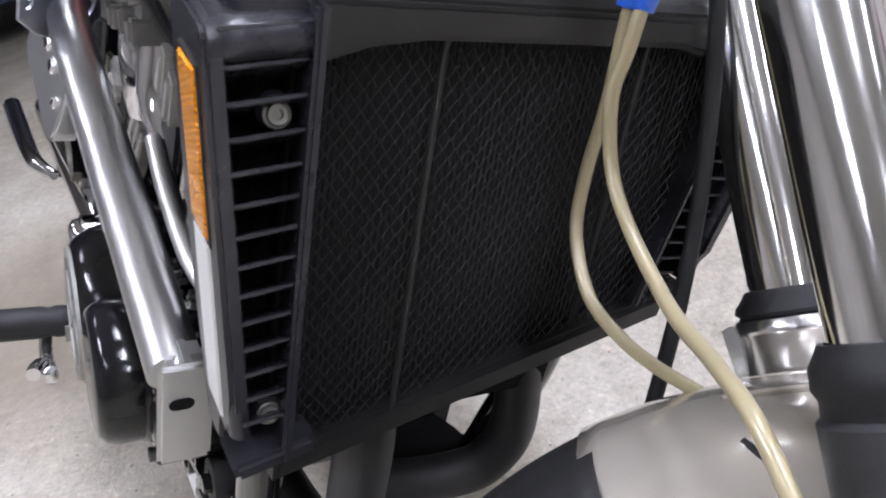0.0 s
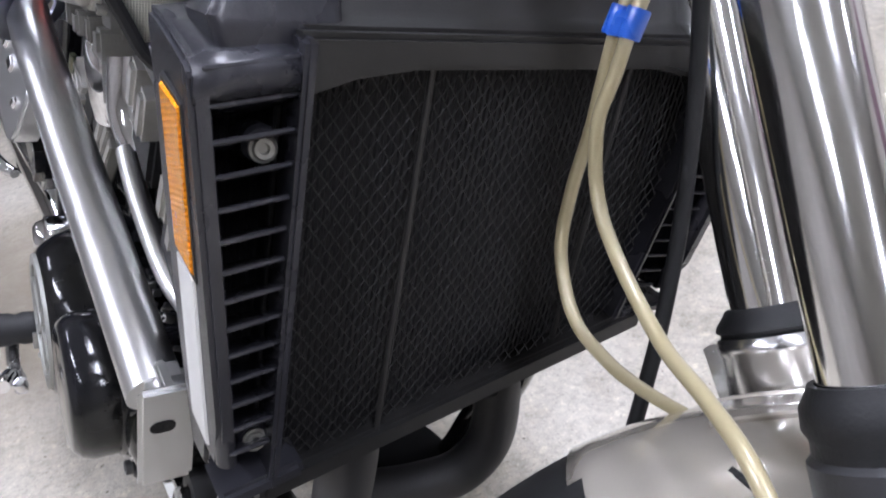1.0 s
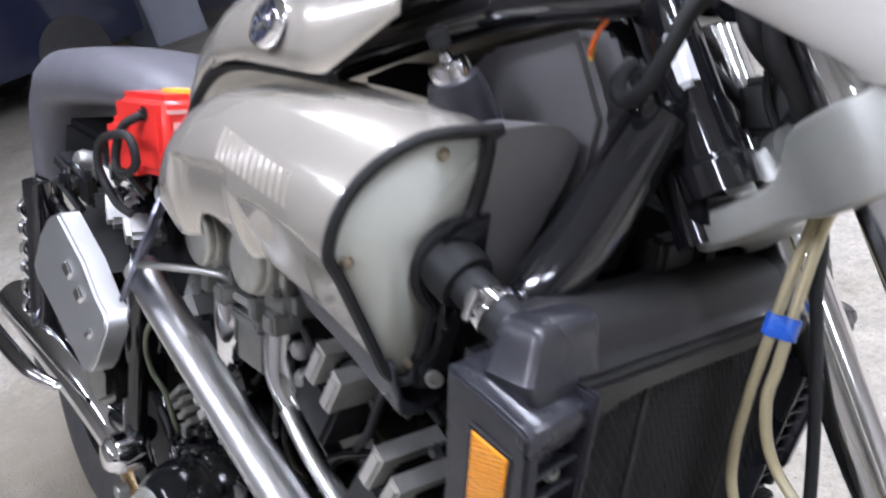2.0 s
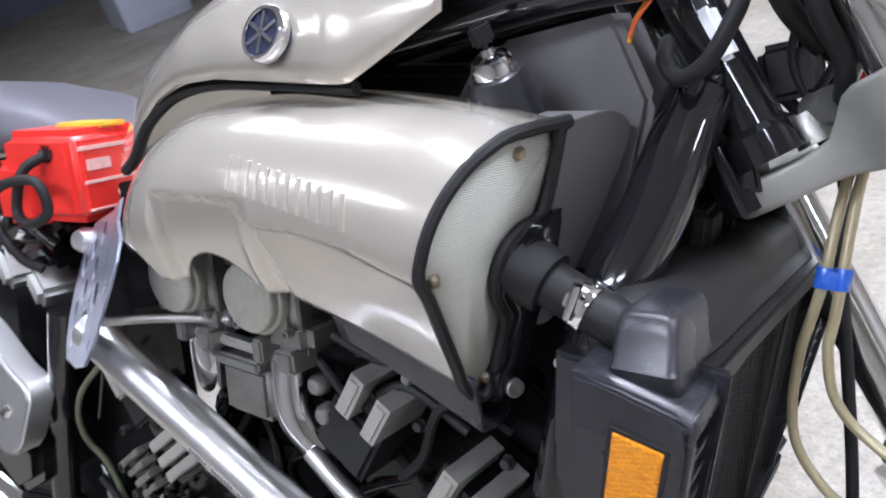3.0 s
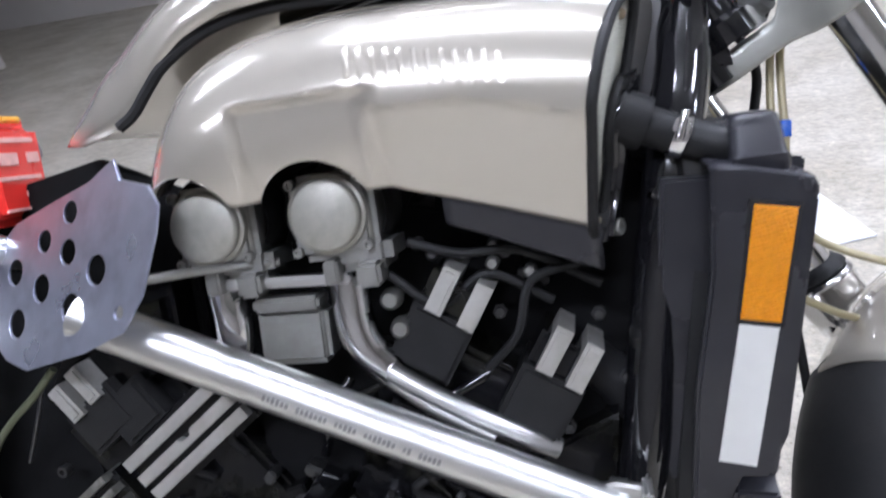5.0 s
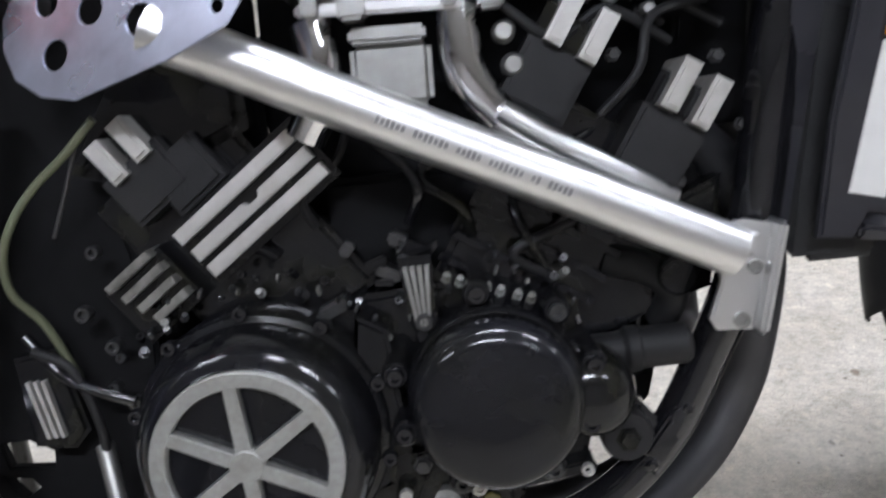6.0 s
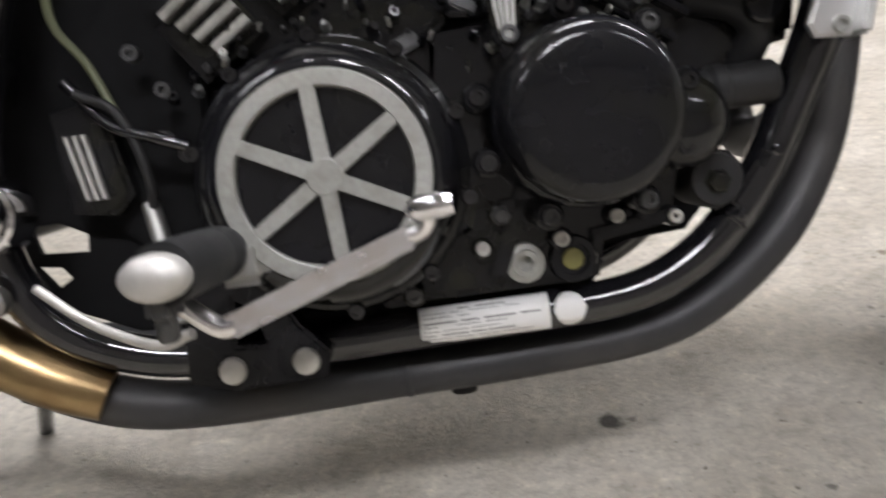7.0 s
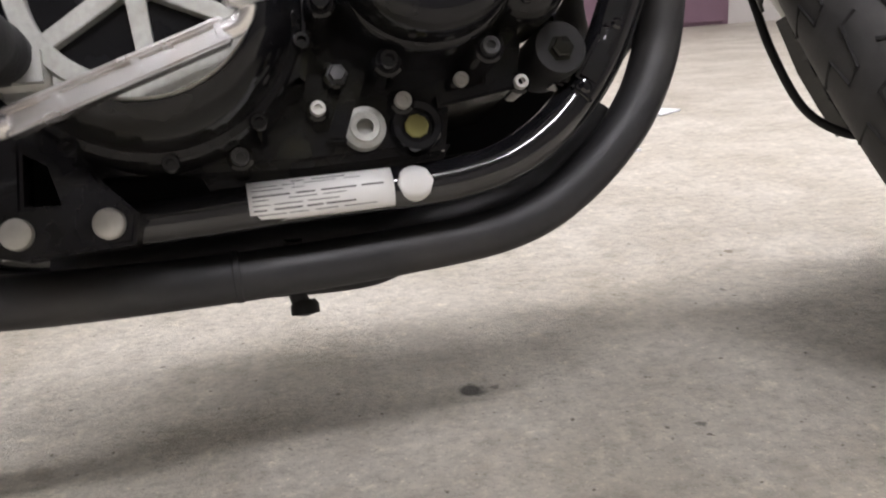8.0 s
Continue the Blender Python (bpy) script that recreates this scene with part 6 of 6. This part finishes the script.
for sy in (-0.1, 0.136):
    tube(bm, [(-0.29, sy, 0.4), (-0.5, sy, 0.36), (-0.8, sy, 0.325)], 0.022, 16, 4)
part("swingarm", bm, GLOSS, bike)
for sy in (-0.13, 0.166):
    bm = bmesh.new()
    tube(bm, [(-0.66, sy, 0.72), (-0.69, sy, 0.55), (-0.72, sy, 0.36)], 0.022, 18, 2)
    shock = part("rear_shock", bm, GLOSS, bike)
    bm = bmesh.new()
    tube(bm, [(-0.662 - 0.05 * u / 40, sy + 0.028 * math.sin(u * 0.95), 0.7 - 0.22 * u / 40 + 0.028 * math.cos(u * 0.95)) for u in range(41)], 0.005, 8, 3)
    part("spring", bm, CHROME, shock)
bm = bmesh.new()
tube(bm, [(-0.36, far(-0.1), 0.37), (-0.4, far(-0.1) + 0.08, 0.2), (-0.45, far(-0.1) + 0.17, 0.115)], 0.01, 12, 4)
part("side_stand", bm, GLOSS, bike)
bm = bmesh.new()
tube(bm, [(0.085, -0.02, 0.24), (0.083, 0.0, 0.2), (0.086, 0.004, 0.186)], 0.0075, 12, 4)
lathe(bm, [(0, 0.012), (0.009, 0.012), (0.012, 0.008), (0.012, 0.0), (0, -0.002)], (0.088, 0.004, 0.178), (0, 0, 1), 14)
part("drain_tube", bm, RUBBER, bike, "short black drain hose hanging under the engine")

# ---- steering: turned to the left ----
YOKE = material("grey_yoke_metal", (0.36, 0.36, 0.325), 0.4, 0.5, vary=0.08, scale=80, bump=0.08)
S = Vector((0.534, 0.018, 0.8058))
TURNED = radians(49.0)
down = Vector((0.479, 0, -0.878))
fwd0 = Vector((0.878, 0, 0.479))
fwd = fwd0 * math.cos(TURNED) + Vector((0, 1, 0)) * math.sin(TURNED)
left = Vector((0, 1, 0)) * math.cos(TURNED) - fwd0 * math.sin(TURNED)
STEER = Matrix((fwd, left, -down)).transposed().to_4x4()
STEER.translation = S


def st(x, y, z):
    return STEER @ Vector((x, y, z))


OFF, HALF = 0.0847, 0.0883
UPV, LEFTV = -down, left
for sy, COLLAR in ((HALF, -0.2), (-HALF, -0.231)):
    bm = bmesh.new()
    tube(bm, [st(OFF, sy, 0.22), st(OFF, sy, COLLAR)], 0.0208, 40, 1)
    leg = part("fork_leg", bm, FORK, bike, "polished chrome fork tube")
    bm = bmesh.new()
    if sy > 0:
        lathe(bm, [(0.0212, 0.002), (0.0235, 0.001), (0.026, -0.003), (0.0295, -0.007), (0.0305, -0.0105), (0.028, -0.0125), (0, -0.0125)], st(OFF, sy, COLLAR), UPV, 36)
    else:
        lathe(bm, [(0.0215, 0.012), (0.024, 0.012), (0.026, 0.008), (0.0285, 0.004), (0.029, -0.004), (0.027, -0.008), (0.0275, -0.016), (0, -0.016)], st(OFF, sy, COLLAR), UPV, 36)
    part("dust_seal", bm, RUBBER, leg, "black rubber dust seal")
    bm = bmesh.new()
    lathe(bm, [(0.026, 0.0), (0.0295, -0.004), (0.0295, -0.05), (0.0265, -0.06), (0.026, -0.3), (0.03, -0.31), (0.03, -0.4), (0, -0.4)], st(OFF, sy, COLLAR - 0.012), UPV, 32)
    part("slider", bm, CAST if sy > 0 else PIPE, leg, "bare cast fork slider" if sy > 0 else "dark grey fork slider")
    if sy > 0:
        bm = bmesh.new()
        lathe(bm, [(0.0262, -0.012), (0.031, -0.014), (0.033, -0.018), (0.033, -0.022), (0.0315, -0.024), (0.0315, -0.062), (0.0335, -0.065), (0.0335, -0.07), (0.026, -0.072)], st(OFF, sy, COLLAR), UPV, 36)
        holder = part("mudguard_bracket", bm, POLISH, leg, "polished cast bracket holding the mudguard")
        bm = bmesh.new()
        t = bmesh.new()
        slab(t, [(0.0, -0.066), (0.029, -0.066), (0.034, -0.05), (0.038, -0.018), (0.034, -0.016), (0.0, -0.016)], -0.014, 0.014, Matrix(((1, 0, 0, 0), (0, 0, 1, 0), (0, 1, 0, 0), (0, 0, 0, 1))),
             holes=[], b=0.004)
        bmesh.ops.transform(t, matrix=STEER @ Matrix.Translation((OFF, sy, COLLAR)) @ pose(0, 0, 0, 0, 0, 165), verts=t.verts[:])
        join(bm, t)
        part("bracket_wing", bm, POLISH, holder)
# lower yoke
half_yoke = [(-0.003, 0.0), (-0.002, 0.012), (0.004, 0.023), (0.014, 0.032), (0.03, 0.046), (0.046, 0.064), (0.053, 0.088), (0.066, 0.115), (0.088, 0.121), (0.11, 0.11), (0.116, 0.088), (0.1, 0.06), (0.075, 0.036), (0.066, 0.0)]
yoke = [(x, -y) for x, y in half_yoke] + half_yoke[-2:0:-1]
bm = bmesh.new()
rows = []
for i in range(33):
    y = -0.128 + 0.256 * i / 32
    a = abs(y)
    x0 = interp(a, [(0.0, -0.003), (0.012, -0.001), (0.023, 0.006), (0.04, 0.024), (0.06, 0.041), (0.075, 0.048), (0.092, 0.0495), (0.11, 0.058), (0.12, 0.068), (0.126, 0.077), (0.128, 0.083)])
    x1 = interp(a, [(0.0, 0.066), (0.03, 0.074), (0.055, 0.1), (0.075, 0.117), (0.092, 0.12), (0.11, 0.112), (0.12, 0.101), (0.126, 0.092), (0.128, 0.086)])
    zt = 0.039 + 0.026 * ease(0.05, 0.078, a)
    zb = 0.015 - 0.006 * ease(0.05, 0.08, a)
    r = min(0.005, (x1 - x0) / 2.2)
    row = []
    for cx, cz, a0 in ((x1 - r, zt - r, 0), (x0 + r, zt - r, 90), (x0 + r, zb + r, 180), (x1 - r, zb + r, 270)):
        row += [st(cx + r * math.cos(radians(a0 + 22.5 * q)), y, cz + r * math.sin(radians(a0 + 22.5 * q))) for q in range(5)]
    rows.append(row)
sheet(bm, rows, True)
for r in (rows[0], rows[-1]):
    bm.faces.new([bm.verts.new(q) for q in r])
bmesh.ops.remove_doubles(bm, verts=bm.verts[:], dist=1e-6)
part("lower_yoke", bm, YOKE, bike, "dull grey machined lower fork yoke")
bm = bmesh.new()
slab(bm, yoke, 0.24, 0.262, STEER, b=0.004)
part("upper_yoke", bm, ALU, bike)
bm = bmesh.new()
lathe(bm, [(0, 0.25), (0.016, 0.25), (0.016, 0.0), (0, 0.0)], st(0, 0, 0.02), UPV, 24)
part("steering_stem", bm, GLOSS, bike)
bm = bmesh.new()
lathe(bm, [(0, 0.022), (0.009, 0.022), (0.012, 0.018), (0.013, 0.0), (0, 0.0)], st(0.05, -0.03, 0.042), UPV, 20)
lathe(bm, [(0, 0.02), (0.012, 0.02), (0.014, 0.0), (0, -0.012)], st(0.06, -0.03, 0.06), -LEFTV, 20)
part("yoke_nut", bm, CAST, bike)

# front wheel, set down on the floor
R_RIM, R_TUBE = 0.256, 0.059
AXLE = Vector((0.822, 0.078, 0.317))
W_TURN = radians(43.2)
w_fwd = fwd0 * math.cos(W_TURN) + Vector((0, 1, 0)) * math.sin(W_TURN)
w_left = Vector((0, 1, 0)) * math.cos(W_TURN) - fwd0 * math.sin(W_TURN)
bm = bmesh.new()
prof = []
for i in range(25):
    a = radians(-150 + 300 * i / 24)
    prof.append((R_RIM + R_TUBE * math.cos(a), R_TUBE * math.sin(a)))
lathe(bm, prof, AXLE, w_left, 72)
wheel = part("front_wheel", bm, TYRE, bike, "front tyre with zigzag tread grooves")
GROOVE = material("tread_groove", (0.012, 0.012, 0.012), 0.8, vary=0.2, scale=50)
# zigzag tread grooves
Wm = Matrix.Translation(AXLE) @ Matrix((w_fwd, -down, w_left)).transposed().to_4x4()
for k in range(30):
    a0 = 2 * math.pi * k / 30
    for side in (-1, 1):
        pts = []
        for u, (w, da) in enumerate(((0.02, -0.02), (0.28, 0.0), (0.36, 0.12), (0.62, 0.15), (0.7, 0.06), (1.2, 0.1))):
            th = w * side
            r = R_RIM + (R_TUBE + 0.0002) * math.cos(th)
            a = a0 + da + (0.105 if side > 0 else 0)
            pts.append(Wm @ Vector((r * math.cos(a), r * math.sin(a), (R_TUBE + 0.0002) * math.sin(th))))
        bm = bmesh.new()
        tube(bm, pts, 0.0021, 5, 1)
        part("tread_groove", bm, GROOVE, wheel)
bm = bmesh.new()
lathe(bm, [(0, -0.035), (0.03, -0.035), (0.04, -0.018), (0.18, -0.014), (0.2, -0.036), (0.208, -0.036), (0.196, 0.0), (0.208, 0.036), (0.2, 0.036), (0.18, 0.014), (0.04, 0.018), (0.03, 0.035), (0, 0.035)], AXLE, w_left, 48)
part("rim", bm, CASE, wheel)
for sy in (-0.062, 0.062):
    bm = bmesh.new()
    lathe(bm, [(0.075, -0.0025), (0.14, -0.0025), (0.14, 0.0025), (0.075, 0.0025), (0.075, -0.0025)], AXLE + w_left * sy, w_left, 48)
    part("brake_disc", bm, CAST, wheel)
# mudguard: an arched shell over the wheel
bm = bmesh.new()
rows = []
for i in range(41):
    a = radians(20 + (107 - 20) * i / 40)
    row = []
    for j in range(17):
        th = radians(-82 + 164 * j / 16)
        r = 0.262 + 0.062 * math.cos(th) ** 0.8
        w = 0.071 * math.sin(th)
        row.append(Wm @ Vector((r * math.cos(a), r * math.sin(a), w)))
    rows.append(row)
sheet(bm, rows)
guard = part("mudguard", bm, PEARL, bike, "pearl silver painted front mudguard")
solid(guard, 0.003, 1)

for th0 in (-24, 24):
    bm = bmesh.new()
    tube(bm, [Wm @ Vector(((0.3275 - 0.004 * abs(th0) / 24) * math.cos(radians(a)), (0.3275 - 0.004 * abs(th0) / 24) * math.sin(radians(a)), 0.071 * math.sin(radians(th0)))) for a in range(46, 98, 4)], 0.0022, 8, 3)
    part("pressed_rib", bm, PEARL, guard)
bm = bmesh.new()
pts = []
for k in range(5):
    a, th = radians(93.2 - 0.45 * k), radians(-49 - 3 * k)
    r = 0.2625 + 0.062 * math.cos(th) ** 0.8
    pts.append(Wm @ Vector((r * math.cos(a), r * math.sin(a), 0.0715 * math.sin(th))))
tube(bm, pts, 0.0028, 10, 3)
part("bolt_slot", bm, GROOVE, guard, "small dark slot in the mudguard")
# black flap below the guard
bm = bmesh.new()
rows = []
for i in range(15):
    a = radians(105.5 + 30 * i / 14)
    row = []
    for j in range(17):
        th = radians(-80 + 160 * j / 16)
        r = 0.262 + (0.059 - 0.003 * i / 14) * math.cos(th) ** 0.5
        row.append(Wm @ Vector((r * math.cos(a), r * math.sin(a), 0.07 * math.sin(th))))
    rows.append(row)
sheet(bm, rows)
solid(part("mud_flap", bm, RUBBER, bike, "matt black flap below the mudguard"), 0.003, 1)
# brake caliper on the far side of the wheel
random.seed(5)
bm = bmesh.new()
side_slab(bm, [(0.682, 0.435), (0.708, 0.442), (0.735, 0.39), (0.758, 0.305), (0.738, 0.29), (0.718, 0.33), (0.7, 0.37)], 0.148, 0.118, b=0.005)
caliper = part("brake_caliper", bm, CASE, bike, "black brake caliper beside the front tyre")
for k in range(5):
    u = (k + 0.5) / 5
    bm = bmesh.new()
    box(bm, (0.697 + 0.045 * u, 0.114 + random.uniform(-0.004, 0.004), 0.42 - 0.12 * u), (random.uniform(0.022, 0.034), 0.03, random.uniform(0.016, 0.024)), (0, random.uniform(-40, 40), 0), 0.004)
    part("caliper_lug", bm, CASE, caliper)
for k, mt in enumerate((ORANGE, BLUE)):
    bm = bmesh.new()
    disc(bm, (0.705 + 0.008 * k, 0.108, 0.4 - 0.022 * k), RIGHT, 0.007, 0.006, 0.001, 14)
    part("bleed_plug", bm, mt, caliper)

# hoses, clip and cable in front of the radiator
bm = bmesh.new()
tube(bm, [(0.586, 0.064, 0.87), (0.578, 0.058, 0.843), (0.573, 0.049, 0.81), (0.5695, 0.04, 0.776), (0.562, 0.042, 0.745), (0.555, 0.045, 0.718), (0.552, 0.04, 0.68), (0.558, 0.034, 0.648), (0.58, 0.03, 0.62), (0.602, 0.035, 0.605), (0.62, 0.046, 0.594), (0.64, 0.065, 0.583), (0.66, 0.1, 0.565)], 0.0038, 14, 8)
part("brake_hose", bm, HOSE, bike, "pale yellowed clear-coated brake hose")
bm = bmesh.new()
tube(bm, [(0.596, 0.064, 0.872), (0.587, 0.058, 0.847), (0.583, 0.048, 0.81), (0.581, 0.038, 0.776), (0.5785, 0.034, 0.75), (0.576, 0.03, 0.726), (0.582, 0.031, 0.692), (0.605, 0.027, 0.668), (0.656, 0.012, 0.646), (0.7, -0.004, 0.642), (0.736, -0.018, 0.636), (0.775, -0.02, 0.6)], 0.0038, 14, 8)
part("brake_hose", bm, HOSE, bike, "pale yellowed clear-coated brake hose")
bm = bmesh.new()
for x in (0.5695, 0.581):
    lathe(bm, [(0.0036, -0.0075), (0.0056, -0.0075), (0.006, -0.0065), (0.006, 0.0065), (0.0056, 0.0075), (0.0036, 0.0075)], (x, 0.039, 0.776), (0.12, 0.22, 1), 20)
box(bm, (0.576, 0.0345, 0.7755), (0.014, 0.0025, 0.013), (-12, 0, 0), 0.0008)
part("hose_clip", bm, BLUE, bike, "bright blue plastic hose clip")
bm = bmesh.new()
tube(bm, [st(0.03, 0.02, 0.2), (0.56, 0.08, 0.86), (0.567, 0.1, 0.78), (0.575, 0.105, 0.69), (0.583, 0.098, 0.62), (0.588, 0.088, 0.564), (0.592, 0.072, 0.48), (0.596, 0.062, 0.434), (0.61, 0.065, 0.38), (0.634, 0.062, 0.316), (0.662, 0.044, 0.282), (0.7, 0.03, 0.27)], 0.0048, 12, 8)
part("speedometer_cable", bm, RUBBER, bike, "thick black cable beside the fork")

# wiring and lines round the steering head
for pts, r, mt in (([(0.462, -0.034, 0.945), (0.468, -0.036, 0.956), (0.478, -0.036, 0.968), (0.487, -0.03, 0.982)], 0.0016, ORANGE), ([(0.46, -0.03, 0.942), (0.466, -0.033, 0.956), (0.475, -0.033, 0.968), (0.484, -0.029, 0.982)], 0.0016, YELLOW),
                   ([(0.56, -0.02, 1.0), (0.538, -0.035, 0.972), (0.531, -0.04, 0.954), (0.516, -0.042, 0.928), (0.497, -0.038, 0.918), (0.484, -0.03, 0.928), (0.478, -0.01, 0.94)], 0.0055, RUBBER), ([(0.55, 0.0, 1.02), (0.56, -0.01, 0.98), (0.585, 0.0, 0.965), (0.6, 0.02, 0.98)], 0.003, YELLOW),
                   ([(0.56, 0.02, 1.0), (0.565, 0.01, 0.955), (0.58, 0.02, 0.92), (0.57, 0.05, 0.88)], 0.007, RUBBER), ([(0.59, 0.04, 0.98), (0.585, 0.03, 0.94), (0.56, 0.04, 0.9)], 0.005, GLOSS),
                   ([(0.52, 0.04, 1.0), (0.54, 0.03, 0.96), (0.56, 0.05, 0.93)], 0.008, RUBBER), ([(0.3, -0.09, 0.975), (0.36, -0.085, 0.985), (0.43, -0.06, 1.0)], 0.009, GLOSS)):
    bm = bmesh.new()
    tube(bm, pts, r, 10, 6)
    part("wiring", bm, mt, bike)
bm = bmesh.new()
t = bmesh.new()
box(t, (0, 0, 0), (0.02, 0.04, 0.06), b=0.003)
bmesh.ops.transform(t, matrix=STEER @ Matrix.Translation((0.02, -0.02, 0.14)), verts=t.verts[:])
join(bm, t)
part("plate_tag", bm, HEADLAMP, bike, "small pale tag")
bm = bmesh.new()
box(bm, (0.506, 0.004, 0.943), (0.012, 0.016, 0.038), (0, -28.6, 0), 0.003)
part("paper_tag", bm, PAPER, bike, "small white tag on the steering head")
bm = bmesh.new()
box(bm, (0.555, 0.09, 0.96), (0.05, 0.05, 0.085), (0, -25, 20), 0.008, 3)
box(bm, (0.535, 0.075, 0.915), (0.04, 0.04, 0.04), (0, -10, 10), 0.006, 3)
part("relay_box", bm, SHROUD, bike, "black relay box among the wiring")
for k in range(7):
    y0 = 0.05 + 0.012 * k
    bm = bmesh.new()
    tube(bm, [(0.57 + 0.004 * k, y0, 1.0), (0.552 - 0.004 * k, y0 - 0.01, 0.96), (0.54 + 0.006 * k, y0, 0.925), (0.553, y0 + 0.005, 0.89 - 0.004 * k)], 0.0028 + 0.0006 * (k % 3), 8, 5)
    part("wiring", bm, (RUBBER, GLOSS, RUBBER, YELLOW, RUBBER, GLOSS, RED)[k], bike)
# white lamp pod beside the right fork tube
PD = Vector((0.4, 0.84, -0.367)).normalized()
PO = Vector((0.633, -0.012, 0.992))
bm = bmesh.new()
lathe(bm, [(0, 0.034), (0.043, 0.034), (0.05, 0.036), (0.053, 0.032), (0.053, 0.022), (0.05, 0.018)] + [(0.05 * math.cos(radians(a)) ** 0.7, -0.1 - 0.07 * math.sin(radians(a))) for a in range(0, 90, 9)] + [(0, -0.17)], PO, PD, 48)
pod = part("lamp_pod", bm, HEADLAMP, bike, "white painted lamp pod beside the fork tube")
bm = bmesh.new()
tube(bm, [PO - PD * 0.03, st(OFF, -HALF, 0.17)], 0.009, 14, 1)
part("pod_stalk", bm, GLOSS, pod)

# ---- red jump starter left on the bike ----
pack = root("jump_starter", BIKE @ pose(-0.2, -0.065, 0.84, 0, 0, 8), "red plastic jump starter with a yellow top resting on the frame", "jump starter")
bm = bmesh.new()
box(bm, (0.008, 0, 0), (0.124, 0.1, 0.1), (0, 0, 0), 0.012, 3)
box(bm, (-0.036, 0, -0.018), (0.074, 0.108, 0.072), (0, 0, 0), 0.01, 3)
part("body", bm, RED, pack)
bm = bmesh.new()
box(bm, (0.026, 0.012, 0.051), (0.075, 0.036, 0.006), (0, 0, 0), 0.002)
part("top_panel", bm, YELLOW, pack, "yellow top panel")
for y, z, w, h in ((-0.008, 0.03, 0.07, 0.005), (-0.02, 0.012, 0.03, 0.012), (0.022, 0.013, 0.022, 0.01), (-0.005, -0.006, 0.072, 0.004), (0.014, -0.022, 0.03, 0.006), (-0.01, -0.036, 0.06, 0.003)):
    bm = bmesh.new()
    box(bm, (0.0705, y, z), (0.002, w, h), (0, 0, 0), 0.0005)
    part("print_bar", bm, PINK, pack)
bm = bmesh.new()
box(bm, (0.028, -0.05, 0.026), (0.022, 0.008, 0.018), (0, 0, 0), 0.004)
part("socket", bm, RUBBER, pack)
bm = bmesh.new()
tube(bm, [(0.03, -0.052, 0.026), (0.012, -0.07, 0.01), (-0.002, -0.075, -0.03), (0.02, -0.078, -0.045), (0.05, -0.075, -0.03), (0.045, -0.078, 0.0), (0.01, -0.08, 0.002), (-0.03, -0.08, -0.012), (-0.042, -0.078, -0.045), (-0.02, -0.07, -0.085), (0.0, -0.06, -0.1)], 0.0055, 10, 6)
part("cable", bm, RUBBER, pack, "black cable looped over its side")
